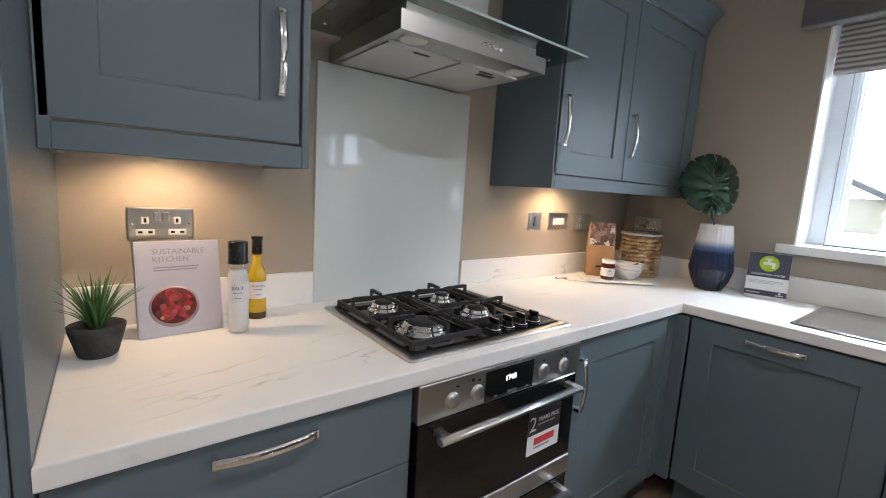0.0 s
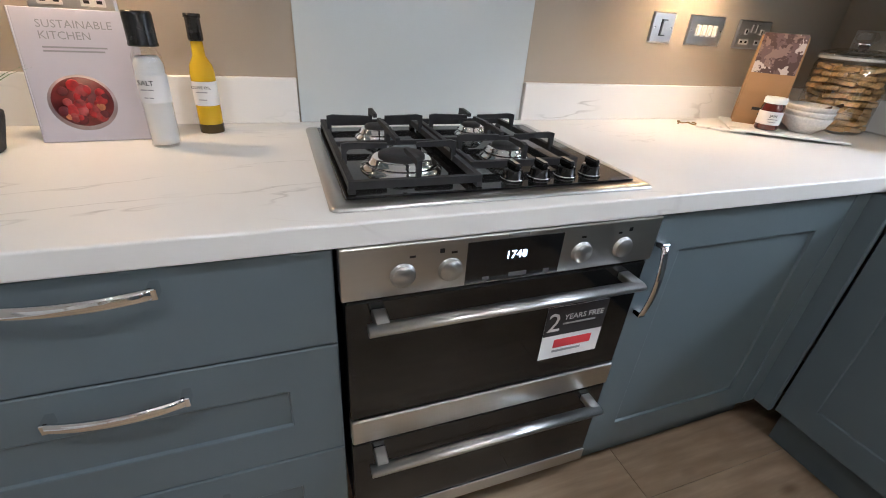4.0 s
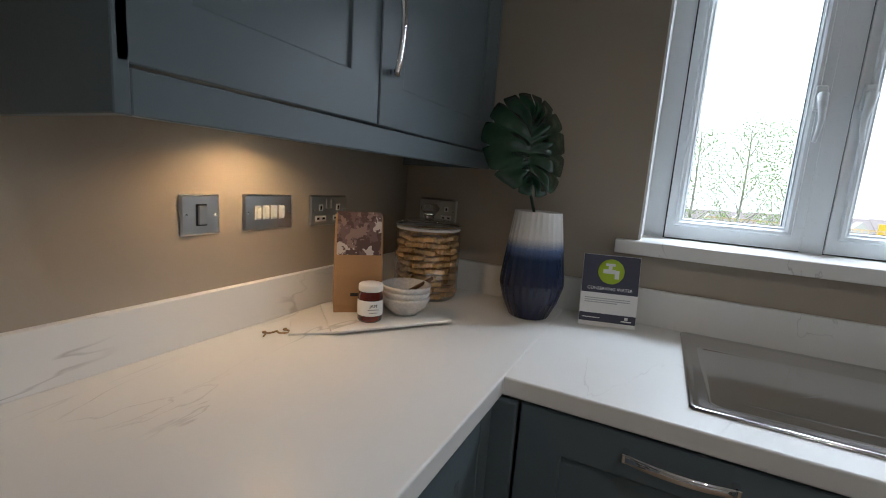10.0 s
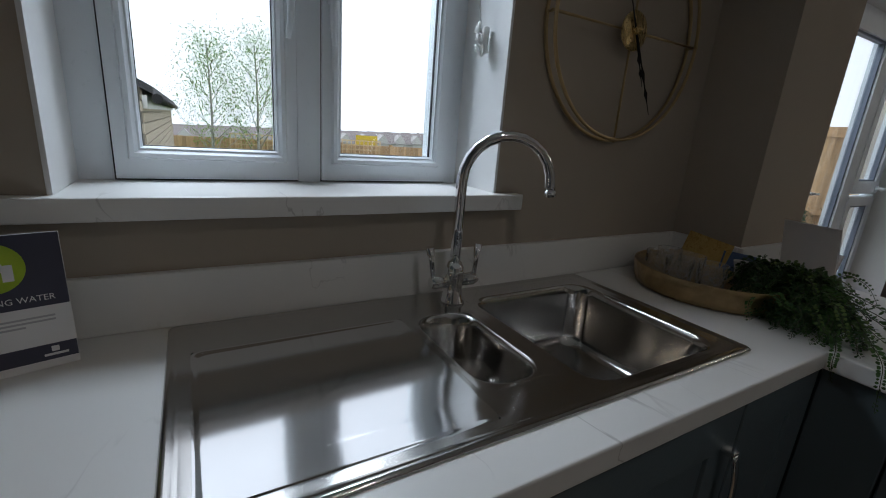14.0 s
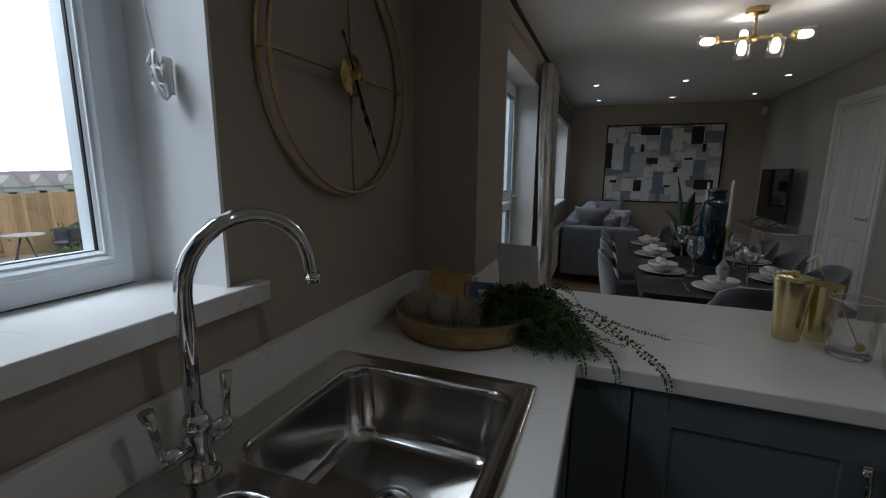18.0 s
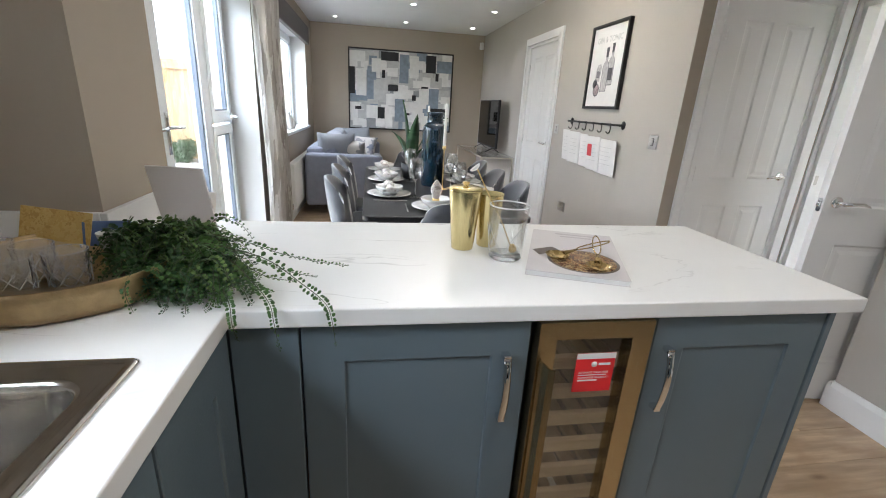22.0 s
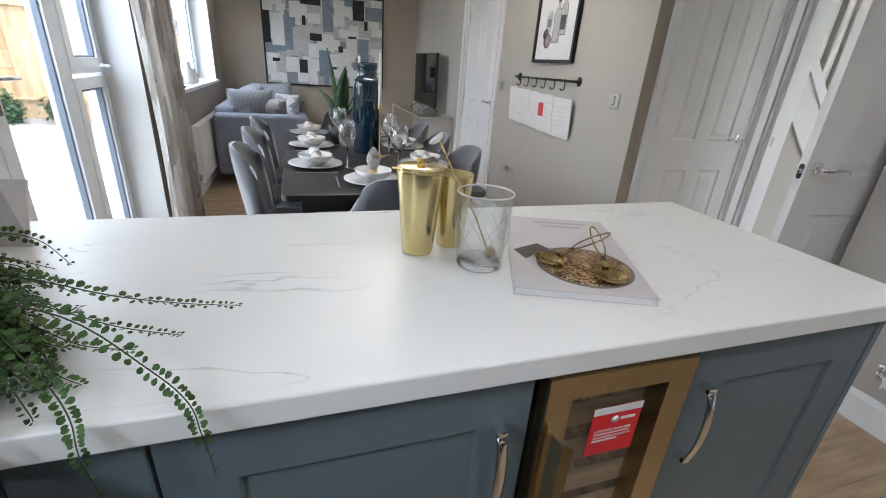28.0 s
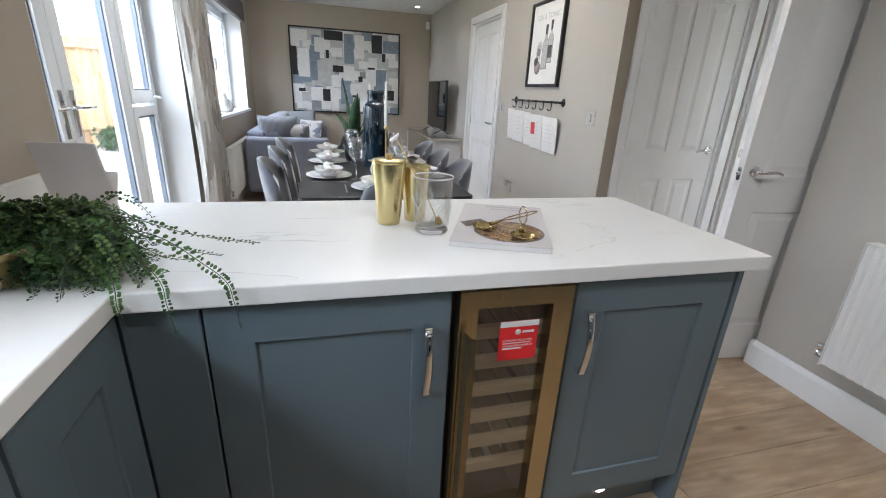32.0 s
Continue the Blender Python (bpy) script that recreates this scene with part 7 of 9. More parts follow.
def lie(p):
    """Keeps a point on the worktop, or lets it hang beyond the edge."""
    p.z = max(p.z, 0.012) if p.y < EDGE_Y or p.x > -0.2 else p.z
    return p


def wander(p0, d, ln, lift, fall, pairs, leaf):
    """A strand that rises from p0, then falls over in direction d with a curl of its own."""
    bend = rg.uniform(-0.9, 0.9)
    pts_ = [p0]
    p, v = p0.copy(), Vector((d.x, d.y, 0)).normalized()
    for k in range(4):
        s = (k + 1) / 4
        v = Matrix.Rotation(bend * 0.4 + rg.uniform(-0.35, 0.35), 3, "Z") @ v
        p = p + v * ln / 4
        z = p0.z + lift * math.sin(math.pi * min(s * 1.15, 1.0)) - fall * s * s + rg.uniform(-0.01, 0.01)
        p = Vector((p.x, min(p.y, EDGE_Y - 0.006) if p.x < -0.18 else p.y, z))
        pts_.append(lie(p.copy()))
    sprig(pts_, leaf, pairs, rg.choices((0, 1, 2), (5, 5, 1.6))[0])


# a tangled mound over the tray's rim
for i in range(190):
    a = rg.uniform(0, 2 * math.pi)
    d = Vector((math.cos(a) - 0.35, math.sin(a) + 0.15, 0))
    p0 = Vector((rg.uniform(-0.10, 0.075), rg.uniform(-0.07, 0.05), rg.uniform(0.055, 0.10)))
    wander(p0, d, rg.uniform(0.05, 0.12), rg.uniform(0.0, 0.032), rg.uniform(0.02, 0.085), 15, rg.uniform(0.0085, 0.011))
# the cascade that slides from it towards the edge
for i in range(135):
    s = rg.random() ** 1.2
    p0 = Vector((-0.02 - 0.14 * s + rg.uniform(-0.03, 0.03), -0.01 + 0.115 * s + rg.uniform(-0.05, 0.04), 0.10 - 0.06 * s))
    a = rg.gauss(0.75, 0.55)
    wander(p0, Vector((-math.cos(a), math.sin(a), 0)), rg.uniform(0.06, 0.125), rg.uniform(0.0, 0.022), rg.uniform(0.03, 0.085), 18, rg.uniform(0.008, 0.0105))
# the front of it, spread over the inner corner
for i in range(62):
    p0 = Vector((rg.uniform(-0.17, 0.0), rg.uniform(0.05, 0.15), rg.uniform(0.03, 0.07)))
    a = rg.gauss(1.45, 0.5)
    wander(p0, Vector((-math.cos(a), math.sin(a), 0)), rg.uniform(0.06, 0.115), rg.uniform(0.0, 0.02), rg.uniform(0.03, 0.07), 17, rg.uniform(0.0085, 0.011))
# long single strands along the worktop
sprig([(-0.09, 0.0, 0.10), (-0.18, 0.012, 0.085), (-0.27, 0.02, 0.055), (-0.35, 0.022, 0.036), (-0.42, 0.02, 0.024)], 0.0112, 38, 0, False)
sprig([(-0.1, 0.02, 0.09), (-0.2, 0.04, 0.06), (-0.28, 0.055, 0.028), (-0.355, 0.075, 0.018)], 0.0108, 28, 0, False)
sprig([(-0.1, 0.02, 0.08), (-0.19, 0.06, 0.05), (-0.25, 0.085, 0.025), (-0.31, 0.10, 0.02)], 0.011, 22, 2, False)
sprig([(-0.12, 0.03, 0.08), (-0.2, 0.09, 0.045), (-0.24, 0.13, 0.022), (-0.275, 0.155, 0.018)], 0.011, 20, 0, False)
# strands that hang over the edge
for x, y, z in ((-0.398, 0.222, -0.072), (-0.290, 0.222, -0.075), (-0.215, 0.222, -0.05)):
    sprig([(-0.1, 0.04, 0.09), (x * 0.62, y * 0.45, 0.075), (x * 0.86, y * 0.74, 0.035), (x * 0.97, y - 0.018, 0.014), (x - 0.002, y + 0.006, -0.012), (x - 0.008, y + 0.004, z)], 0.0100, 38, rg.choice((0, 0, 2)))

# sign holder behind the plant
CARDBACK = mat("warm_grey_card", (0.74, 0.70, 0.68), 0.6, var=0.04)
CARDBACK.node_tree.nodes["Principled BSDF"].inputs["Transmission Weight"].default_value = 0.35
sg_ = thing("sign_holder", (-0.352, -2.69, WT), 170, "plain grey back of a small standing sign", "sign")
part("panel", move(box((-0.079, -0.003, 0.0), (0.079, 0.003, 0.205), 0.001), pose(0, 0, 0.001, 14)), CARDBACK, sg_)
part("foot", move(box((-0.035, -0.0025, 0.0), (0.035, 0.0025, 0.11), 0.001), pose(0, 0.055, 0.001, -18)), CARDBACK, sg_)

# ---- on the peninsula ----
SATIN = mat("satin_gold", (0.70, 0.59, 0.30), 0.22, 1.0, var=0.06, scale=40, stretch=(10, 10, 0.6), rvar=0.07)
shk = thing("cocktail_shaker", (-1.142, -2.553, WT), 0, "tall tapered gold cocktail shaker with a lid", "cocktail shaker")
part("body", lathe([(0.0, 0.0005), (0.031, 0.0005), (0.0325, 0.004), (0.0395, 0.085), (0.0480, 0.172), (0.0480, 0.176), (0.0, 0.176)], 40), SATIN, shk)
part("lid", lathe([(0.0470, 0.1762), (0.0478, 0.178), (0.0472, 0.181), (0.041, 0.1835), (0.0, 0.1845)], 40), SATIN, shk, "flat gold lid")
part("knob", lathe([(0.0, 0.184), (0.008, 0.184), (0.007, 0.188), (0.0105, 0.191), (0.0105, 0.197), (0.0, 0.198)], 8), GOLD, shk, "faceted gold knob")
for s in (-1, 1):
    part("lip", box((s * 0.049 - 0.008, -0.006, 0.177), (s * 0.049 + 0.008, 0.006, 0.1795), 0.001), GOLD, shk)
cp = thing("shaker_tin", (-1.223, -2.580, WT), 0, "open tapered gold shaker tin", "shaker tin")
part("body", lathe([(0.0, 0.0005), (0.028, 0.0005), (0.030, 0.004), (0.0415, 0.158), (0.042, 0.161), (0.0405, 0.161), (0.0285, 0.006), (0.0, 0.005)], 40), SATIN, cp)
mg = thing("mixing_glass", (-1.248, -2.465, WT), 0, "tall clear mixing glass with engraved lines", "glass")
part("glass", lathe([(0.0, 0.0006), (0.043, 0.0006), (0.046, 0.004), (0.047, 0.02), (0.0545, 0.148), (0.0552, 0.152), (0.052, 0.152), (0.045, 0.03), (0.041, 0.017), (0.0, 0.015)], 40), THINGLASS, mg)
part("rim", lathe([(0.0545, 0.150), (0.0556, 0.152), (0.054, 0.1535), (0.0525, 0.152)], 40), mat("bright_glass_rim", (0.75, 0.76, 0.76), 0.1), mg)
part("foot", lathe([(0.0, 0.0008), (0.042, 0.0008), (0.0455, 0.006), (0.041, 0.014), (0.0, 0.012)], 32), GLASS, mg, "thick clear base")
ETCH = mat("frosted_line", (0.72, 0.73, 0.73), 0.5)
for k in range(6):
    a0 = 2 * math.pi * k / 6
    for sgn in (-1, 1):
        pts_ = [((0.0478 + 0.0078 * s) * math.cos(a0 + sgn * s * 0.9), (0.0478 + 0.0078 * s) * math.sin(a0 + sgn * s * 0.9), 0.025 + 0.075 * s) for s in [i / 6 for i in range(7)]]
        part("engraved_line", tube(pts_, 0.0006, 4), ETCH, mg)
sp_t = thing("bar_spoon", (-1.248, -2.465, WT), 0, "long twisted gold bar spoon standing in the glass", "bar spoon")
part("stem", tube([(-0.018, 0.012, 0.02), (0.018, 0.010, 0.10), (0.075, 0.006, 0.20), (0.100, 0.004, 0.246)], 0.0018, 6), GOLD, sp_t)
part("bowl", lathe([(0.0, 0.0), (0.010, 0.004), (0.012, 0.014), (0.006, 0.026), (0.0, 0.028)], 14, pose(-0.02, 0.012, 0.018, 0, 16, 0), (1, 0.45)), GOLD, sp_t)
part("flower", lathe([(0.0, 0.0), (0.012, 0.004), (0.016, 0.010), (0.006, 0.011), (0.0, 0.008)], 10, pose(0.101, 0.004, 0.244, 0, 40, 0), (1, 0.6)), PAPER, sp_t, "pale flower-shaped end")

mgz = thing("recipe_book", (0, 0, WT), 0, "pale paperback recipe book lying on the worktop", "book")
q = [(-1.263, -2.335), (-1.503, -2.244), (-1.662, -2.630), (-1.424, -2.713)]
COV2 = mat("pale_pink_cover", (0.60, 0.565, 0.56), 0.4, var=0.04, scale=8)
part("page_block", prism([(q[0][0] - 0.003, q[0][1] - 0.001), (q[1][0] + 0.002, q[1][1] - 0.003), (q[2][0] + 0.003, q[2][1] + 0.002), (q[3][0] - 0.002, q[3][1] + 0.003)], 0.0015, 0.0135), PAPER, mgz, "page block")
part("cover", prism(q, 0.0136, 0.015), COV2, mgz, "pale cover")
part("cover", prism(q, 0.0004, 0.0014), COV2, mgz)
ctr = Vector((-1.448, -2.392, 0.015))
ax_u = Vector((-0.946, 0.326, 0)).normalized()
ax_v = Vector((-0.39, -0.92, 0)).normalized()
DISH = blotched("noodle_dish_print", [(0.10, 0.035, 0.012), (0.28, 0.11, 0.03), (0.45, 0.24, 0.08), (0.06, 0.025, 0.012), (0.55, 0.40, 0.2)], 95, 0.45)
part("picture", lathe([(0.0, 0.0), (0.096, 0.0), (0.096, 0.0003), (0.0, 0.0004)], 40, pose(ctr.x, ctr.y, 0.0151)), mat("plate_print", (0.20, 0.17, 0.15), 0.4), mgz, "printed dark plate")
part("picture", lathe([(0.0, 0.0), (0.088, 0.0), (0.088, 0.0003), (0.0, 0.0004)], 40, pose(ctr.x, ctr.y, 0.0155)), DISH, mgz, "printed noodle dish")
part("picture", prism([(-1.340, -2.495), (-1.410, -2.519), (-1.421, -2.484), (-1.344, -2.447)], 0.0151, 0.0154), mat("brown_print", (0.11, 0.085, 0.07), 0.5), mgz, "printed brown cloth")
bm = bmesh.new()
for k, ln in enumerate((0.13, 0.10)):
    c0 = ctr + ax_u * (-0.01) + ax_v * (0.262 - 0.028 * k)
    add_box(bm, (-ln / 2, -0.005, 0), (ln / 2, 0.005, 0.0004), 0, 1, Matrix.Translation((c0.x, c0.y, 0.0151)) @ Matrix.Rotation(math.atan2(ax_u.y, ax_u.x), 4, "Z"))
part("small_print", bm, mat("faint_title", (0.45, 0.41, 0.41), 0.5), mgz, "faint unreadable title")


SCOOPG = mat("antique_gold", (0.46, 0.34, 0.15), 0.26, 1.0, var=0.1, scale=30)


def scoop(a, b, lab):
    """A gold scoop: bowl at a, wire loop handle towards b."""
    a, b = Vector(a), Vector(b)
    t = (b - a).normalized()
    s_ = t.cross(Vector((0, 0, 1))).normalized()
    th = thing("gold_scoop", tuple(a), 0, lab, "scoop", "gold scoops")
    bm = lathe([(0.0, 0.0), (0.018, 0.001), (0.029, 0.006), (0.033, 0.012), (0.0315, 0.0125), (0.027, 0.008), (0.016, 0.003), (0.0, 0.0022)], 24)
    part("bowl", bm, SCOOPG, th)
    ln = (b - a).length
    part("neck", tube([tuple(t * 0.026 + Vector((0, 0, 0.011))), tuple(t * 0.07 + Vector((0, 0, 0.015)))], [0.010, 0.005], 8, 0.35), SCOOPG, th)
    pts_ = []
    for i in range(21):
        u_ = 2 * math.pi * i / 20
        pts_.append(tuple(t * (0.07 + (ln - 0.07) * 0.5 * (1 - math.cos(u_))) + s_ * 0.011 * math.sin(u_) + Vector((0, 0, 0.015 + (b.z - a.z) * 0.5 * (1 - math.cos(u_))))))
    part("handle", tube(pts_, 0.0018, 6), SCOOPG, th, "gold wire loop handle")


scoop((-1.383, -2.416, WT + 0.0162), (-1.576, -2.488, WT + 0.022), "gold wire-handled scoop lying on the recipe book")
scoop((-1.458, -2.326, WT + 0.0162), (-1.540, -2.508, WT + 0.027), "gold wire-handled scoop crossing another on the book")

# ---- laid table ----
TZ = 0.7505
CHINA = mat("white_china", (0.62, 0.61, 0.59), 0.22, var=0.04, scale=40, coat=0.3)
LINEN = blotched("printed_linen", [(0.58, 0.55, 0.52), (0.68, 0.65, 0.62), (0.32, 0.29, 0.27), (0.52, 0.48, 0.46)], 45, 0.95)


def setting(x, y, rz, up):
    """One place: plate, bowl, napkin, knife and fork, each a thing."""
    solid("plate", lathe([(0.0, 0.0), (0.08, 0.0), (0.095, 0.004), (0.138, 0.015), (0.138, 0.018), (0.094, 0.008), (0.0, 0.005)], 40), CHINA, "white dinner plate on the dining table", "plate", "place settings", at=(x, y, TZ))
    solid("bowl", lathe([(0.0, 0.0), (0.045, 0.0), (0.05, 0.006), (0.08, 0.03), (0.088, 0.052), (0.085, 0.052), (0.075, 0.03), (0.04, 0.012), (0.0, 0.01)], 36), CHINA, "white soup bowl on a dinner plate", "bowl", "place settings", at=(x, y, TZ + 0.0085))
    nk = thing("napkin", (x, y, TZ + 0.045), rz, "printed linen napkin tied across the bowl", "napkin", "place settings")
    if up:
        bm = lathe([(0.012, 0.0), (0.02, 0.02), (0.034, 0.06), (0.028, 0.085), (0.012, 0.11), (0.0, 0.12)], 10, None, (1, 0.5))
        part("cloth", bm, LINEN, nk)
        part("ring", lathe([(0.015, -0.004), (0.022, 0.0), (0.022, 0.012), (0.016, 0.014)], 16), GOLD, nk)
    else:
        bm = bmesh.new()
        rows = []
        for i in range(9):
            s = -1 + i / 4
            w_ = 0.014 + 0.034 * abs(s) ** 0.8
            rows.append([(0.12 * s, -w_, 0.006 - 0.004 * abs(s)), (0.12 * s, -w_ * 0.3, 0.026 + 0.006 * math.sin(s * 5)), (0.12 * s, w_ * 0.5, 0.022), (0.12 * s, w_, 0.005 - 0.004 * abs(s)), (0.12 * s, 0, 0.0 - 0.002 * abs(s))])
        loft(rows, bm, True)
        part("cloth", bm, LINEN, nk)
        part("ring", lathe([(0.017, -0.012), (0.0215, -0.01), (0.0215, 0.01), (0.017, 0.012)], 16, pose(0, 0, 0.014, 0, 90, 0)), STEEL, nk)
    for s, nm in ((-1, "fork"), (1, "knife")):
        m = pose(x, y, TZ, 0, 0, rz) @ pose(0, 0, 0)
        o = solid(nm, box((s * 0.165 - 0.004, -0.10, 0.0), (s * 0.165 + 0.004, 0.10, 0.003), 0.0012), STEEL, "slim steel %s beside a plate" % nm, nm, "place settings")
        o.matrix_basis = pose(x, y, TZ, 0, 0, rz)


for y in (-4.10, -4.66, -5.18):
    setting(-0.99, y, 90, False)
    setting(-1.59, y, -90, False)
setting(-1.24, -3.75, 180, True)


def wine_glass(x, y):
    w = thing("wine_glass", (x, y, TZ), 0, "clear stemmed wine glass on the dining table", "wine glass", "wine glasses")
    part("foot", lathe([(0.0, 0.0), (0.036, 0.0), (0.036, 0.0015), (0.006, 0.005), (0.004, 0.012)], 24), THINGLASS, w)
    part("stem", tube([(0, 0, 0.006), (0, 0, 0.11)], 0.0042, 8), GLASS, w)
    part("bowl", lathe([(0.004, 0.108), (0.02, 0.115), (0.042, 0.145), (0.048, 0.17), (0.045, 0.20), (0.036, 0.245), (0.035, 0.245), (0.043, 0.20), (0.046, 0.17), (0.04, 0.147), (0.018, 0.118), (0.0, 0.113)], 28), WINEGLASS, w)


for x, y in ((-1.15, -4.04), (-1.40, -3.92), (-1.165, -4.62), (-1.17, -5.0), (-1.44, -4.40), (-1.42, -4.98), (-1.20, -5.25)):
    wine_glass(x, y)
vz = thing("glass_vase", (-1.322, -4.50, TZ), 0, "tall dark blue glass bottle vase on the table", "vase")
INKBLUE = mat("inky_blue_glass", (0.004, 0.022, 0.042), 0.04, var=0.3, scale=4, coat=0.8, rvar=0.02)
part("body", lathe([(0.0, 0.0), (0.078, 0.0), (0.086, 0.008), (0.087, 0.39), (0.083, 0.415), (0.068, 0.432), (0.058, 0.440), (0.055, 0.485), (0.060, 0.492), (0.062, 0.512), (0.055, 0.515), (0.050, 0.49), (0.05, 0.44), (0.0, 0.40)], 36), INKBLUE, vz)
for x, y, zt in ((-1.372, -4.35, 0.29), (-1.300, -4.70, 0.27)):
    cs = thing("candlestick", (x, y, TZ), 0, "slim gold candlestick with a tall white candle", "candlestick", "table candlesticks")
    part("base", lathe([(0.0, 0.0), (0.04, 0.0), (0.04, 0.003), (0.008, 0.009), (0.0045, 0.02), (0.0045, zt - 0.02), (0.013, zt - 0.012), (0.013, zt + 0.008), (0.0, zt + 0.008)], 20), GOLD, cs)
    part("candle", lathe([(0.0105, zt - 0.004), (0.0105, zt + 0.02), (0.008, zt + 0.275), (0.003, zt + 0.285), (0.0, zt + 0.286)], 16), mat("white_wax", (0.76, 0.74, 0.71), 0.4) if "white_wax" not in bpy.data.materials else bpy.data.materials["white_wax"], cs, "white wax candle")
sn = thing("snake_plant", (-1.185, -4.80, TZ), 0, "broad green sword-leaved plant in a dark pot", "plant")
sn.scale = (1.22, 1.22, 1.18)
part("pot", lathe([(0.0, 0.0), (0.05, 0.0), (0.065, 0.10), (0.06, 0.10), (0.05, 0.02), (0.0, 0.02)], 24), BLACK, sn, "dark pot")
SNAKE = mat("sword_leaf_green", (0.03, 0.075, 0.03), 0.4, var=0.4, scale=14, stretch=(1, 1, 3))
for a, ln, lean, w0_ in ((0.2, 0.44, 0.10, 0.046), (1.7, 0.38, 0.35, 0.036), (3.0, 0.40, 0.55, 0.026), (4.2, 0.34, 0.25, 0.028), (5.3, 0.30, 0.7, 0.024), (2.4, 0.3, 0.9, 0.02)):
    d = Vector((math.cos(a), math.sin(a), 0))
    sd = Vector((-d.y, d.x, 0))
    rows = []
    for k in range(9):
        s = k / 8
        p = d * (0.015 + ln * s * math.sin(lean * s)) + Vector((0, 0, 0.06 + ln * s * math.cos(lean * s)))
        w_ = w0_ * (0.6 + 1.4 * s * (1 - s) * 1.2) * (1 - s ** 5) + 0.0006
        rows.append([p + sd * w_, p + d * 0.006, p - sd * w_, p - d * 0.003])
    part("leaf", loft(rows), SNAKE, sn)

# ---- living end ----
tv = thing("television", (-2.455, -7.32, 0.762), 0, "black flat television on a glass console", "television")
part("panel", box((-0.02, -0.48, 0.06), (0.012, 0.48, 0.66), 0.006, 2), BLACK, tv)
part("screen", box((0.0125, -0.465, 0.078), (0.0135, 0.465, 0.648)), GLOSS, tv, "dark glossy screen")
for y in (-0.32, 0.32):
    part("foot", tube([(-0.09, y, 0.006), (-0.005, y, 0.06), (0.1, y, 0.006)], 0.006, 6), BLACK, tv)
CHAMP = mat("champagne_metal", (0.66, 0.62, 0.52), 0.3, 1.0)
cn = thing("console_table", (-2.40, -7.32, 0), 0, "glass console table with a slim champagne metal frame", "console table")
for y in (-0.78, 0.78):
    for x in (-0.19, 0.19):
        part("leg", box((x - 0.008, y - 0.008, 0.0), (x + 0.008, y + 0.008, 0.75), 0.001), CHAMP, cn)
for z in (0.30, 0.742):
    part("frame", plate([-0.198, -0.182, 0.182, 0.198], [-0.772, -0.756, 0.756, 0.772], z - 0.008, z + 0.008, lambda i, j: not (i == 1 and j == 1)), CHAMP, cn)
    part("shelf", box((-0.2, -0.79, z + 0.009), (0.2, 0.79, z + 0.018), 0.001), THINGLASS, cn, "clear glass shelf")
gp = thing("framed_print", (XR, -4.585, 1.650), 90, "black framed print of bottles and glasses", "picture")
part("picture_frame", plate([-0.258, -0.238, 0.238, 0.258], [-0.297, -0.277, 0.277, 0.297], -0.03, -0.003, lambda i, j: i != 1 or j != 1, "xzy"), FRAMEB, gp, "black frame")
part("print", box((-0.238, -0.015, -0.277), (0.238, -0.004, 0.277)), PAPER, gp, "white print")
letters("GIN & TONIC", 0.058, (0.0, -0.0156, 0.170), 90, 0, 0, mat("pale_grey_ink", (0.50, 0.50, 0.50), 0.6), gp, 0.0003, "", "CENTER")
GI = [mat("print_grey", (0.20, 0.20, 0.22), 0.6, var=0.35, scale=40), mat("print_dark", (0.07, 0.07, 0.08), 0.6, var=0.4, scale=40), mat("print_pale", (0.46, 0.45, 0.46), 0.6, var=0.25, scale=50), mat("print_rose", (0.36, 0.29, 0.31), 0.6, var=0.4, scale=60)]


def drawn_bottle(x, z, w_, h_, ink, fill, label_ink, lay):
    """A printed bottle: dark outline, paler body, label band and neck."""
    for k, (g, col) in enumerate(((0.0, ink), (0.006, fill))):
        a, n_ = w_ / 2 - g, w_ * 0.17 - g * 0.5
        out = [(-a, g), (a, g), (a, h_ * 0.56), (a * 0.75, h_ * 0.64), (n_, h_ * 0.70), (n_, h_ * 0.9 - g), (n_ * 1.25, h_ * 0.9 - g), (n_ * 1.25, h_ - g), (-n_ * 1.25, h_ - g), (-n_ * 1.25, h_ * 0.9 - g), (-n_, h_ * 0.9 - g), (-n_, h_ * 0.70), (-a * 0.75, h_ * 0.64), (-a, h_ * 0.56)]
        y = -0.0154 - lay - 0.0004 * k
        part("motif", prism([(x + u, z + v) for u, v in out], y, -0.015, "xzy"), GI[col], gp, "printed bottle")
    y = -0.0162 - lay
    part("motif", prism([(x - w_ * 0.36, z + h_ * 0.12), (x + w_ * 0.36, z + h_ * 0.12), (x + w_ * 0.36, z + h_ * 0.42), (x - w_ * 0.36, z + h_ * 0.42)], y, -0.015, "xzy"), GI[label_ink], gp, "printed bottle label")
    part("motif", prism([(x - w_ * 0.17, z + h_ * 0.78), (x + w_ * 0.17, z + h_ * 0.78), (x + w_ * 0.2, z + h_), (x - w_ * 0.2, z + h_)], y, -0.015, "xzy"), GI[1], gp, "printed dark neck")


drawn_bottle(0.075, -0.130, 0.082, 0.285, 0, 2, 1, 0.0)
drawn_bottle(0.002, -0.172, 0.088, 0.305, 0, 2, 2, 0.001)
for x, z, r_, k in ((-0.125, -0.118, 0.036, 1), (-0.098, -0.160, 0.046, 3)):
    part("motif", lathe([(0.0, 0.0), (r_, 0.0), (r_, 0.0012), (0.0, 0.0014)], 28, pose(x, -0.0150, z, 90)), GI[0], gp, "printed citrus rind")
    part("motif", lathe([(0.0, 0.0), (r_ * 0.8, 0.0), (r_ * 0.8, 0.0016), (0.0, 0.0018)], 28, pose(x, -0.0150, z, 90)), GI[k], gp, "printed citrus slice")
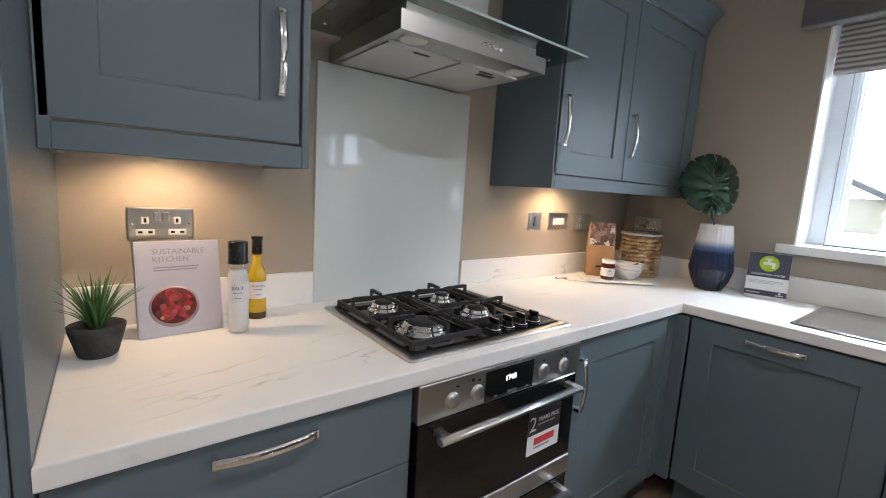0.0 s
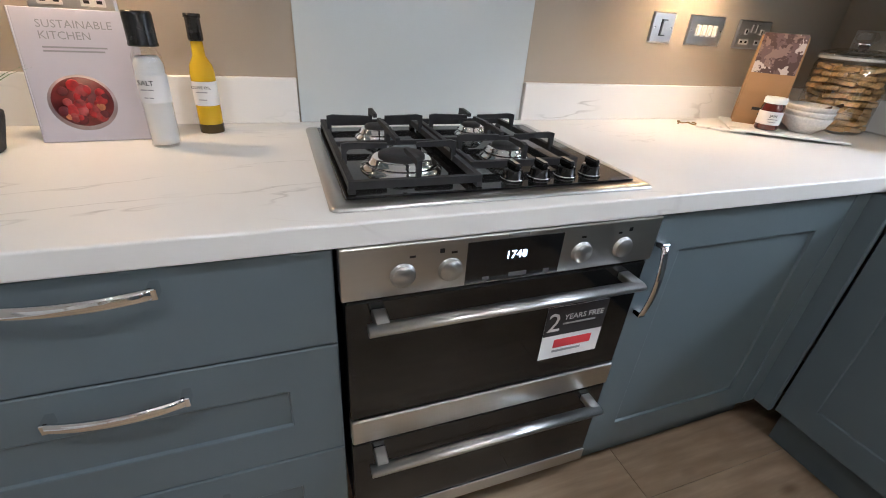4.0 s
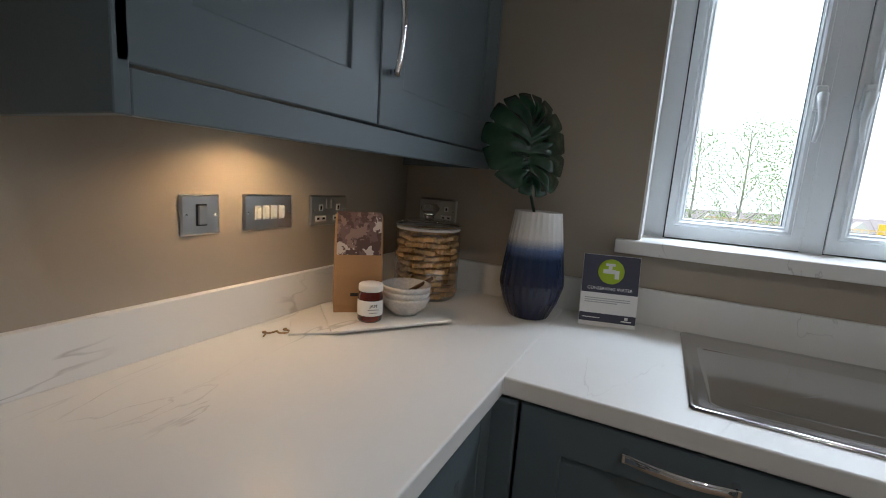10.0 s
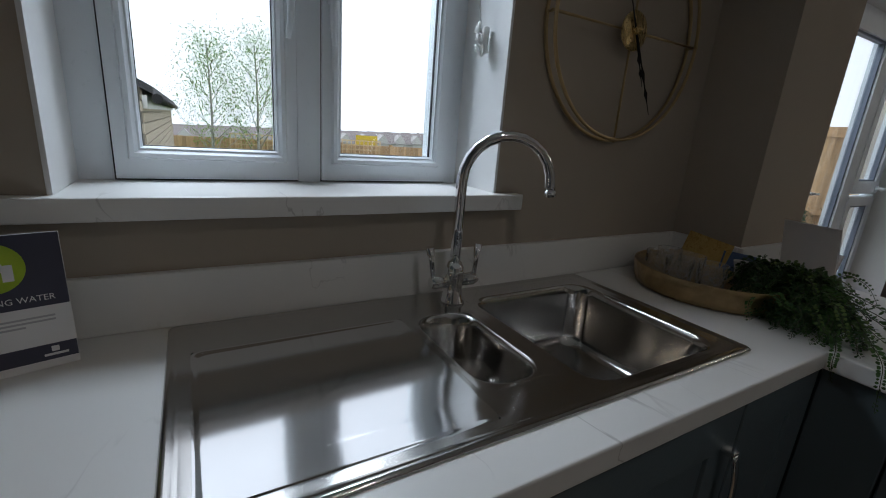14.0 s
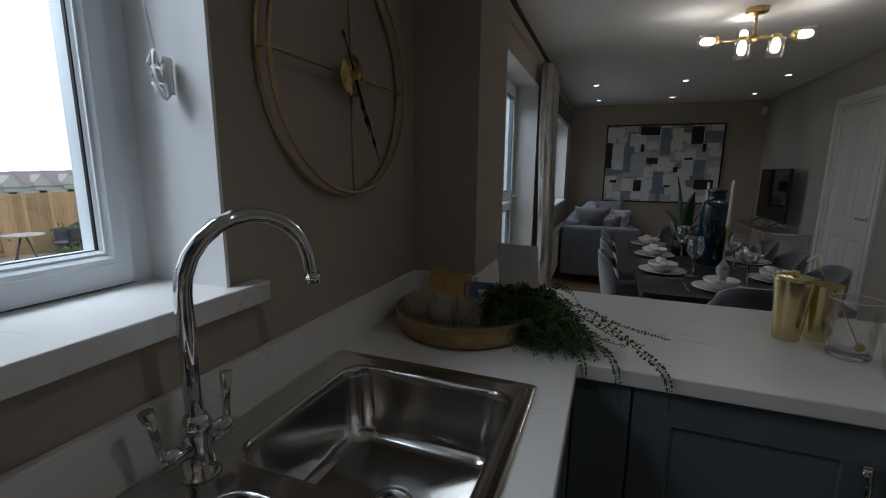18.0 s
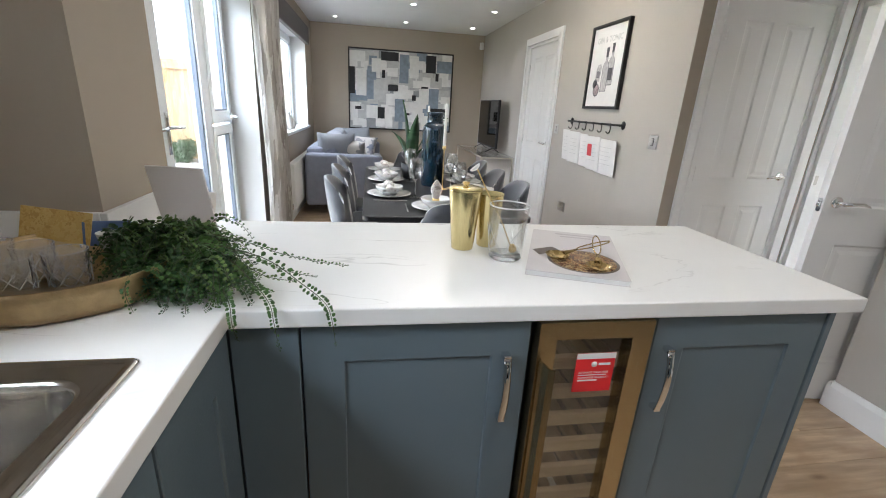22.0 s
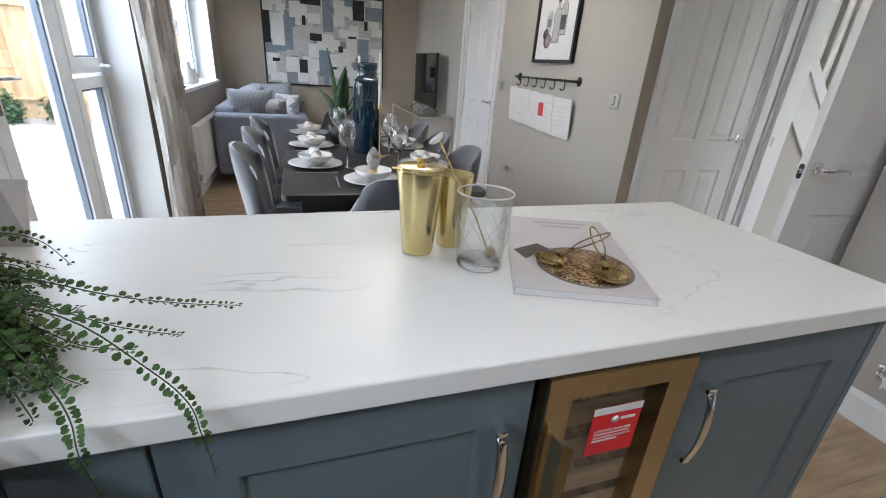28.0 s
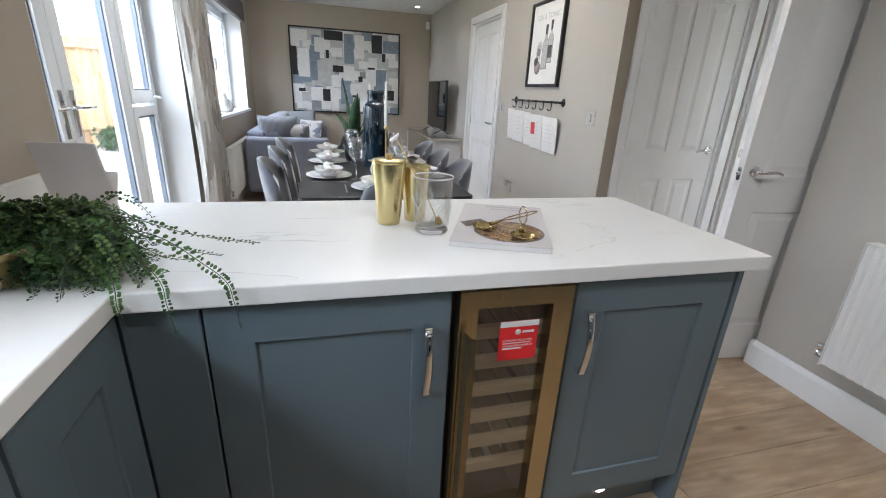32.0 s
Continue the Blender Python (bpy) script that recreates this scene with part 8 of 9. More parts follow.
part("motif", prism([(-0.135, -0.09), (-0.07, -0.10), (-0.055, 0.0), (-0.075, 0.025), (-0.115, 0.02), (-0.135, -0.02)], -0.0153, -0.015, "xzy"), GI[2], gp, "printed tumbler")
part("motif", prism([(-0.125, -0.07), (-0.075, -0.075), (-0.068, -0.03), (-0.115, -0.02)], -0.0156, -0.015, "xzy"), GI[0], gp, "printed ice")
rl = thing("hook_rail", (XR, -4.645, 1.248), 90, "black metal rail with six hooks", "hook rail")
part("rail", tube([(-0.42, -0.03, 0), (0.42, -0.03, 0)], 0.0075, 10), BLACK, rl)
for x in (-0.42, 0.42):
    part("bracket", lathe([(0.0, 0), (0.03, 0), (0.022, 0.006), (0.008, 0.01), (0.008, 0.035), (0.0, 0.036)], 16, pose(x * 0.97, 0, 0, 90)), BLACK, rl)
for i in range(6):
    x = -0.33 + i * 0.125
    part("hook", tube([(x, -0.03, 0.009), (x, -0.039, 0.0), (x, -0.03, -0.01), (x, -0.03, -0.04)] + [tuple(v) for v in arc((x, -0.045, -0.045), 0.015, 0, -180, 6, (0, 1, 0), (0, 0, 1))], 0.0036, 6), BLACK, rl)
PALEINK = mat("pale_leaflet_ink", (0.58, 0.57, 0.57), 0.6)
for i, (x, w_, tilt_) in enumerate(((-0.415, 0.13, 0), (-0.25, 0.22, 0), (-0.075, 0.13, 2), (0.095, 0.20, -2), (0.275, 0.29, 3))):
    lf_ = thing("leaflet", (XR + 0.035 + 0.0045 * (i % 2), -4.645 + x, 1.175 - 0.008 * i), 90, "white printed leaflet hanging from a hook", "leaflet", "hanging leaflets")
    part("sheet", move(box((-w_ / 2, -0.002, -0.255), (w_ / 2, 0.002, 0.0), 0.0005), pose(0, 0, 0, 4, tilt_ * 0.4, 0)), PAPER, lf_)
    bm = bmesh.new()
    for k in range(5):
        add_box(bm, (-w_ * 0.3, -0.0032, -0.06 - 0.03 * k), (w_ * (0.3 - 0.1 * (k % 2)), -0.0024, -0.057 - 0.03 * k))
    part("small_print", move(bm, pose(0, 0, 0, 4, 0, 0)), PALEINK, lf_, "unreadable small print", "stuff")
    if i == 3:
        part("red_block", move(box((-w_ * 0.42, -0.0036, -0.15), (-w_ * 0.08, -0.0025, -0.06)), pose(0, 0, 0, 4)), RED, lf_, "red printed block")


def radiator(name_at, rz, length, z0, z1, label):
    r = thing("radiator", name_at, rz, label, "radiator")
    n = int(length / 0.033)
    prof = []
    for i in range(n):
        x = i * length / n
        w_ = length / n
        prof += [(x, -0.088), (x + w_ * 0.25, -0.094), (x + w_ * 0.65, -0.094), (x + w_ * 0.9, -0.088)]
    prof += [(length, -0.088), (length, -0.08), (0.0, -0.08)]
    part("front_panel", prism(prof, z0 + 0.012, z1 - 0.01), WHITE, r, "ribbed white panel")
    part("back_panel", box((0, -0.045, z0 + 0.012), (length, -0.035, z1 - 0.01)), WHITE, r)
    part("side", box((-0.003, -0.096, z0), (0.0, -0.03, z1), 0.001), WHITE, r)
    part("side", box((length, -0.096, z0), (length + 0.003, -0.03, z1), 0.001), WHITE, r)
    part("top_grille", box((-0.002, -0.096, z1 - 0.008), (length + 0.002, -0.03, z1), 0.002), WHITE, r, "top grille")
    for x in (-0.035, length + 0.035):
        v = part("valve", tube([(x * 1.0 + (0.035 if x < 0 else -0.035), -0.065, z0 + 0.03), (x, -0.065, z0 + 0.03), (x, -0.065, z0 + 0.06)], [0.010, 0.012, 0.011], 10), CHROME, r, "chrome radiator valve")
        part("pipe", tube([(x, -0.065, z0 + 0.03), (x, -0.02, z0 + 0.03), (x, -0.0005, z0 + 0.03)], 0.0075, 8), CHROME, v)
        part("cap", lathe([(0.0, 0.0), (0.014, 0.0), (0.013, 0.028), (0.0, 0.03)], 14, pose(x, -0.065, z0 + 0.055)), PLASTIC if x > 0 else CHROME, v)


radiator((XL, -2.475, 0), 90, 1.0, 0.235, 0.80, "white panel radiator beside the peninsula")
radiator((0.0, -6.0, 0), -90, 1.4, 0.17, 0.66, "white panel radiator under the dining window")

# curtain at the garden doors
ct_ = thing("curtain", (-0.11, -4.85, 0), 0, "floor-length patterned grey and cream curtain", "curtain")
CLOTH = blotched("leafy_curtain_cloth", [(0.66, 0.64, 0.60), (0.74, 0.72, 0.69), (0.54, 0.51, 0.47), (0.70, 0.68, 0.64), (0.58, 0.55, 0.51), (0.44, 0.41, 0.37)], 26, 0.9, (1, 1, 0.16))
bm = bmesh.new()
rows = []
n = 64
for k in range(15):
    z = 0.02 + (2.24 - 0.02) * k / 14
    sq = 1 - 0.12 * math.sin(math.pi * k / 14)
    rows.append([bm.verts.new((0.005 * (i / n) ** 1.5 + 0.040 * math.sin(i * 0.83 + 0.12 * math.sin(k * 0.5)) * (0.9 + 0.3 * math.sin(i * 0.37)) - 0.015 * math.sin(k * 0.4), -0.70 * sq * i / n - 0.02, z)) for i in range(n + 1)])
for a, b in zip(rows, rows[1:]):
    for i in range(n):
        f = bm.faces.new((a[i], a[i + 1], b[i + 1], b[i]))
        f.smooth = True
bmesh.ops.solidify(bm, geom=bm.faces[:], thickness=0.003)
part("cloth", bm, CLOTH, ct_)
rod = thing("curtain_pole", (-0.085, 0, 2.265), 0, "slim dark curtain pole over the garden doors", "curtain pole")
part("pole", tube([(0, -2.92, 0), (0, -5.72, 0)], 0.014, 12), BLACK, rod)
for y in (-3.02, -5.62):
    part("bracket", tube([(0, y, 0), (0.083, y, 0)], 0.008, 8), BLACK, rod)
vl = thing("window_blind", (-0.05, D0 + 0.06, 1.99), 0, "raised grey fabric blind over the dining window", "blind")
part("cloth", box((0.0, D1 - D0 - 0.12, 0.0), (0.046, 0.0, 0.22), 0.01, 2), TWEED, vl)
for y, h_, kind in ((-6.25, 0.42, 0), (-6.75, 0.20, 1), (-6.95, 0.13, 1)):
    if kind == 0:
        st_ = thing("sculpture", (0.06, y, DZ0 + 0.0025), 0, "tall dark twisted sculpture on the window sill", "ornament")
        part("base", box((-0.05, -0.05, 0.0), (0.05, 0.05, 0.012), 0.002), BLACK, st_)
        part("body", tube([(0.022 * math.cos(i * 0.9), 0.022 * math.sin(i * 0.9), 0.012 + h_ * i / 24) for i in range(25)], [0.03 - 0.022 * i / 24 for i in range(25)], 8), BLACK, st_)
    else:
        solid("sill_vase", lathe([(0.0, 0.0), (0.05, 0.0), (0.065, h_ * 0.3), (0.06, h_ * 0.6), (0.035, h_ * 0.9), (0.04, h_), (0.035, h_), (0.0, h_ * 0.9)], 28), CHINA, "plain white ceramic vase on the window sill", "vase", "sill vases", at=(0.08, y, DZ0 + 0.0025))

# ---- hall seen through the open door ----
stair = thing("staircase", (-3.80, -3.70, 0), 0, "white staircase with painted balusters in the hall", "staircase")
SW = mat("white_stair_paint", (0.75, 0.74, 0.72), 0.4, var=0.03)
CARP = mat("beige_carpet", (0.36, 0.27, 0.19), 0.95, bump=0.5, bscale=500)
for i in range(7):
    x, z = -1.40 + 0.2 * i, 0.185 * i
    part("step", box((x - 0.02, -0.77, max(z - 0.03, 0.0)), (x + 0.22, -0.032, z + 0.185), 0.006), CARP, stair, "carpeted step")
SL = 0.97
part("string", prism([(-1.46, 1.115 - 1.46 * SL), (0.08, 1.115 + 0.08 * SL), (0.08, 1.38 + 0.08 * SL), (-1.46, 1.38 - 1.46 * SL)], -0.03, 0.0, "xzy"), SW, stair, "white sloping string")
part("apron", prism([(-1.46, 1.10 - 1.46 * SL), (0.08, 1.10 + 0.08 * SL), (0.08, 1.235 + 0.08 * SL), (-1.46, 1.235 - 1.46 * SL)], 0.001, 0.012, "xzy"), SW, stair, "white moulded apron under the string")
part("capping", prism([(-1.46, 1.381 - 1.46 * SL), (0.08, 1.381 + 0.08 * SL), (0.08, 1.475 + 0.08 * SL), (-1.46, 1.475 - 1.46 * SL)], -0.045, 0.016, "xzy"), SW, stair, "white base rail")
part("spandrel", prism([(-1.136, 0.0), (0.08, 0.0), (0.08, 1.112 + 0.08 * SL), (-1.136, 1.112 - 1.136 * SL)], -0.028, -0.006, "xzy"), PALE, stair, "beige wall under the stairs")
part("handrail", prism([(-1.46, 2.27 - 1.46 * SL), (0.08, 2.27 + 0.08 * SL), (0.08, 2.33 + 0.08 * SL), (-1.46, 2.33 - 1.46 * SL)], -0.045, 0.016, "xzy"), mat("oak_rail", (0.32, 0.19, 0.09), 0.4, var=0.15, scale=8), stair, "oak handrail")
for i in range(13):
    x = 0.0 - 0.115 * i
    part("baluster", box((x - 0.02, -0.034, 1.46 + x * SL), (x + 0.02, 0.006, 2.29 + x * SL), 0.004), SW, stair)
part("newel", box((-1.55, -0.06, 0.0), (-1.46, 0.03, 1.05), 0.008), SW, stair, "square white newel post")
structure("floor_hall", box((-5.28, -6.08, -0.003), (-3.84, -1.52, 0.0)), mat("hall_floor", (0.24, 0.16, 0.10), 0.5, var=0.2, stretch=(1, 8, 1)), "wood-look hall floor", "floor")

# ---- garden ----
def ground_z(x, y):
    t = min(max((x - 2.2) / 8.0, 0), 1)
    s = t * t * (3 - 2 * t)
    far = max(x - 16, 0) + max(abs(y + 4) - 30, 0)
    return -0.16 - 0.85 * s - min(far * 0.09, 9) - min(max(x - 110, 0) * 0.06, 150)


gxs = [-4000, -1000, -300, -100, -30, -8, 0.33] + [1 + 0.7 * i for i in range(30)] + [25, 30, 38, 50, 70, 100, 150, 300, 800, 2000, 4000]
gys = [-4000, -1000, -300, -120, -60, -36, -24] + [-16 + 1.0 * i for i in range(24)] + [12, 20, 30, 50, 100, 300, 1000, 4000]
bm = bmesh.new()
gv = {(i, j): bm.verts.new((x, y, ground_z(x, y) if x > 0 else -0.16 - min(max(-x - 20, 0) * 0.05, 9))) for i, x in enumerate(gxs) for j, y in enumerate(gys)}
for i in range(len(gxs) - 1):
    for j in range(len(gys) - 1):
        f = bm.faces.new((gv[i, j], gv[i + 1, j], gv[i + 1, j + 1], gv[i, j + 1]))
        f.smooth = True
GRASS = mat("lawn_green", (0.085, 0.14, 0.035), 0.9, var=0.35, scale=3, bump=0.8, bscale=60)
structure("ground", bm, GRASS, "green lawn sloping away from the house", "ground")
SLAB = mat("pale_paving", (0.50, 0.48, 0.44), 0.85, var=0.12, scale=4, bump=0.2, bscale=60, per_object=0.08)
pav = structure("pavement", box((0.33, -9.6, -0.35), (3.45, -2.6, -0.13)), mat("paving_bed", (0.25, 0.24, 0.22), 0.9), "pale paving outside the garden doors", "paving")
slab_me = mesh_of("slab", box((0.005, 0.005, 0.0), (0.595, 0.595, 0.012), 0.004), SLAB)
for i in range(5):
    for j in range(11):
        o = new("slab", slab_me)
        o.parent = pav
        o.location = (0.42 + 0.6 * i, -9.4 + 0.6 * j, -0.13)
GRAVEL = mat("grey_gravel", (0.30, 0.28, 0.26), 0.95, var=0.5, scale=60, bump=1.0, bscale=120)
structure("gravel", box((0.33, -12.2, -0.5), (5.6, -9.6, -0.135)), GRAVEL, "grey gravel strip by the garden fence", "gravel")
FENCE = mat("orange_fence_wood", (0.50, 0.33, 0.175), 0.8, var=0.25, scale=6, stretch=(3, 3, 0.6), bump=0.2, bscale=80, per_object=0.22)
board_me = mesh_of("board", box((-0.052, -0.01, 0.0), (0.052, 0.012, 1.62), 0.002), FENCE)
post_me = mesh_of("post", box((-0.05, -0.05, -0.3), (0.05, 0.05, 1.72), 0.006), FENCE)
cap_me = mesh_of("rail", box((0, -0.02, 0.0), (1.83, 0.03, 0.045), 0.004), FENCE)


def fence(a, b, label, tall=1.0):
    """A close-boarded fence from a to b that steps with the ground."""
    a, b = Vector((*a, 0)), Vector((*b, 0))
    ln = (b - a).length
    d = (b - a) / ln
    rz = math.degrees(math.atan2(d.y, d.x))
    f = thing("fence", (a.x, a.y, 0), rz, label, "fence", "garden fences")
    for k in range(int(ln / 1.83) + 1):
        p = a + d * k * 1.83
        z = ground_z(p.x, p.y) - 0.03
        o = new("post", post_me)
        o.parent = f
        o.location = (k * 1.83, 0.0, z)
        o.scale = (1, 1, tall)
        for h_ in (0.3 * tall, 1.5 * tall):
            o = new("rail", cap_me)
            o.parent = f
            o.location = (k * 1.83, 0.035, z + h_)
        for i in range(18):
            o = new("board", board_me)
            o.parent = f
            o.location = (k * 1.83 + 0.05 + i * 0.1005, -0.022 + 0.006 * (i % 2), z + 0.05)
            o.scale = (1, 1, tall)


fence((14.0, 1.8), (14.0, -11.5), "orange-brown close-boarded fence at the garden's end")
fence((0.6, -12.2), (13.9, -11.9), "orange-brown close-boarded side fence beyond the patio", 1.3)
TREL = mat("trellis_wood", (0.66, 0.49, 0.29), 0.8, var=0.2)
for y0 in (-3.9, -6.9):
    tr_ = thing("trellis", (13.88, y0, -0.75), 90, "square wooden trellis panel on the fence", "trellis", "fence trellises")
    for i in range(13):
        part("slat", box((0.15 * i, -0.012, 0.0), (0.15 * i + 0.036, 0.0, 1.5)), TREL, tr_)
    for i in range(11):
        part("slat", box((0.0, -0.024, 0.15 * i), (1.83, -0.0125, 0.15 * i + 0.04)), TREL, tr_)
solid("yellow_board", box((0.0, -0.8, 0.0), (0.03, 0.0, 1.95), 0.004), mat("yellow_panel", (0.65, 0.48, 0.03), 0.5), "bright yellow board standing behind the fence", "board", at=(14.2, -6.1, -1.0))
# brick outbuilding
out = thing("garage", (2.9, -0.75, -0.6), 0, "cream brick garage with a dark tiled roof", "garage")
BRICK = mat("cream_brick", (0.58, 0.50, 0.39), 0.9, var=0.12, scale=9, bump=0.3, bscale=40, per_object=0.14)
MORT = mat("grey_mortar", (0.26, 0.24, 0.20), 0.95)
part("wall", box((0, 0.01, 0), (6.42, 4.5, 2.05)), MORT, out)
brick_me = mesh_of("brick", box((0.005, 0.0, 0.005), (0.22, 0.02, 0.07), 0.002), BRICK)
bm = bmesh.new()
for r in range(27):
    for k in range(29):
        x = 0.225 * k - (0.1125 if r % 2 else 0)
        if r < 16 and k < 18 and r >= 8:
            continue
        add_box(bm, (x + 0.005, 0.0, 0.075 * r + 0.005), (x + 0.22, 0.012, 0.075 * r + 0.07))
part("brickwork", bm, BRICK, out, "cream brickwork", "stuff")
for r in range(8, 16):
    for k in range(18):
        o = new("brick", brick_me)
        o.parent = out
        o.location = (0.225 * k - (0.1125 if r % 2 else 0), -0.002, 0.075 * r)
TILE = mat("dark_roof_tile", (0.06, 0.06, 0.065), 0.7, var=0.2, scale=10)
part("roof", prism([(-0.07, 2.0), (-0.07, 2.05), (2.25, 3.3), (4.75, 2.06), (4.75, 1.98), (2.25, 3.2)], -0.08, 6.5, "yzx"), TILE, out, "dark tiled roof")
part("fascia", box((-0.04, -0.03, 1.90), (6.45, 0.0, 1.99)), WHITE, out, "white fascia board")
part("gutter", tube([(-0.08, -0.09, 1.97), (6.48, -0.09, 1.97)], 0.035, 8), BLACK, out, "black gutter")


# trees and shrubs
BARK = mat("silver_bark", (0.42, 0.40, 0.36), 0.8, var=0.3, scale=14)
BIRCH = mat("young_birch_leaf", (0.16, 0.26, 0.05), 0.6, var=0.3, scale=10)
bnt = BIRCH.node_tree
bthrough = bnt.nodes.new("ShaderNodeBsdfTranslucent")
bthrough.inputs[0].default_value = (0.26, 0.44, 0.07, 1)
bmix = bnt.nodes.new("ShaderNodeMixShader")
bmix.inputs[0].default_value = 0.6
bnt.links.new(bnt.nodes["Principled BSDF"].outputs[0], bmix.inputs[1])
bnt.links.new(bthrough.outputs[0], bmix.inputs[2])
bnt.links.new(bmix.outputs[0], bnt.nodes["Material Output"].inputs[0])
SHRUBS = [mat("yellow_green_shrub", (0.30, 0.38, 0.05), 0.6, var=0.3, scale=12), mat("dark_shrub", (0.04, 0.085, 0.03), 0.6, var=0.3, scale=12)]


def leafy(bm, centre, n, spread, size, rg):
    for _ in range(n):
        p = Vector(centre) + Vector((rg.gauss(0, spread[0]), rg.gauss(0, spread[1]), rg.gauss(0, spread[2])))
        a = Vector((rg.uniform(-1, 1), rg.uniform(-1, 1), rg.uniform(-1, 1))).normalized()
        b = a.orthogonal().normalized()
        s = size * rg.uniform(0.6, 1.3)
        bm.faces.new([bm.verts.new(p + a * s), bm.verts.new(p + b * s * 0.55), bm.verts.new(p - a * s), bm.verts.new(p - b * s * 0.55)])


def birch(x, y, h_, seed):
    rg = random.Random(seed)
    z = ground_z(x, y)
    t = thing("tree", (x, y, z), 0, "slender young birch tree with sparse pale leaves", "tree", "garden birches")
    part("trunk", tube([(0, 0, -0.1), (0.03, 0.02, h_ * 0.3), (-0.02, 0.0, h_ * 0.65), (0.02, 0.03, h_)], [0.055, 0.042, 0.026, 0.008], 8), BARK, t)
    bm = bmesh.new()
    lv = bmesh.new()
    for k in range(34):
        s = 0.25 + 0.74 * k / 34
        a = k * 2.4 + rg.uniform(-0.4, 0.4)
        ln = (1.12 - s) * h_ * 0.34 + 0.09
        p0 = Vector((0, 0, h_ * s))
        p1 = p0 + Vector((math.cos(a), math.sin(a), 0.9)) * ln * 0.5
        p2 = p0 + Vector((math.cos(a), math.sin(a), 1.1)) * ln
        add_tube(bm, [p0, p1, p2], [0.012, 0.008, 0.003], 5)
        for q in (0.45, 0.7, 0.95):
            leafy(lv, p0.lerp(p2, q), 50, (0.15, 0.15, 0.17), 0.0245, rg)
    part("limbs", bm, BARK, t, "thin branches")
    part("crown", lv, BIRCH, t, "sparse pale green leaves", "stuff")


birch(11.8, -1.55, 4.0, 1)
birch(12.0, -2.65, 4.25, 2)
birch(12.1, -3.60, 4.2, 3)


def shrub(x, y, r, h_, hue, seed, label):
    rg = random.Random(seed)
    t = thing("shrub", (x, y, ground_z(x, y)), 0, label, "shrub", "garden shrubs")
    bm, lv = bmesh.new(), bmesh.new()
    for k in range(14):
        a = rg.uniform(0, 6.283)
        p = Vector((math.cos(a) * r * rg.uniform(0.2, 0.8), math.sin(a) * r * rg.uniform(0.2, 0.8), h_ * rg.uniform(0.5, 1.0)))
        add_tube(bm, [(0, 0, -0.05), tuple(p * 0.5), tuple(p)], [0.014, 0.009, 0.003], 5)
        leafy(lv, p * 0.85, 90, (r * 0.26, r * 0.26, h_ * 0.17), 0.045, rg)
    part("stems", bm, BARK, t)
    part("foliage", lv, SHRUBS[hue], t, "small leaves", "stuff")


for k, (x, y, r, h_, hue) in enumerate(((6.6, -1.5, 0.55, 1.15, 0), (7.4, -2.15, 0.5, 1.0, 0), (7.2, -2.8, 0.45, 0.75, 1), (8.2, -3.2, 0.45, 0.7, 1), (9.0, -1.6, 0.6, 1.2, 0), (12.9, -6.2, 0.5, 0.7, 1), (13.1, -8.6, 0.5, 0.7, 1), (13.0, -9.6, 0.45, 0.55, 1), (6.0, -0.95, 0.3, 0.6, 0))):
    shrub(x, y, r, h_, hue, 40 + k, "loose yellow-green garden shrub" if hue == 0 else "low dark green garden shrub")
for k, (x, y, r, h_) in enumerate(((1.3, -11.6, 0.3, 0.5), (2.2, -11.5, 0.35, 0.6), (3.1, -11.6, 0.28, 0.45), (4.0, -11.4, 0.35, 0.6))):
    shrub(x, y, r, h_, 1, 90 + k, "low dark green shrub in the gravel strip")
# garden table and chairs on a round of paving
rd = structure("paving_round", lathe([(0.0, -0.02), (1.7, -0.02), (1.7, 0.03), (0.0, 0.035)], 40, pose(12.3, -7.0, ground_z(12.3, -7.0))), SLAB, "pale round paved area in the lawn", "paving")
RATTAN = mat("grey_rattan", (0.12, 0.13, 0.15), 0.7, var=0.3, scale=30, bump=0.4, bscale=120)
gz = ground_z(12.3, -7.0) + 0.035
gt = thing("garden_table", (12.3, -7.0, gz), 0, "small round white-topped garden table", "garden table")
part("tabletop", lathe([(0.0, 0.70), (0.38, 0.70), (0.39, 0.715), (0.38, 0.73), (0.0, 0.73)], 32), SLAB, gt)
for k in range(4):
    a = k * math.pi / 2 + 0.4
    part("leg", tube([(0.06 * math.cos(a), 0.06 * math.sin(a), 0.70), (0.30 * math.cos(a), 0.30 * math.sin(a), 0.0)], 0.018, 8), RATTAN, gt)


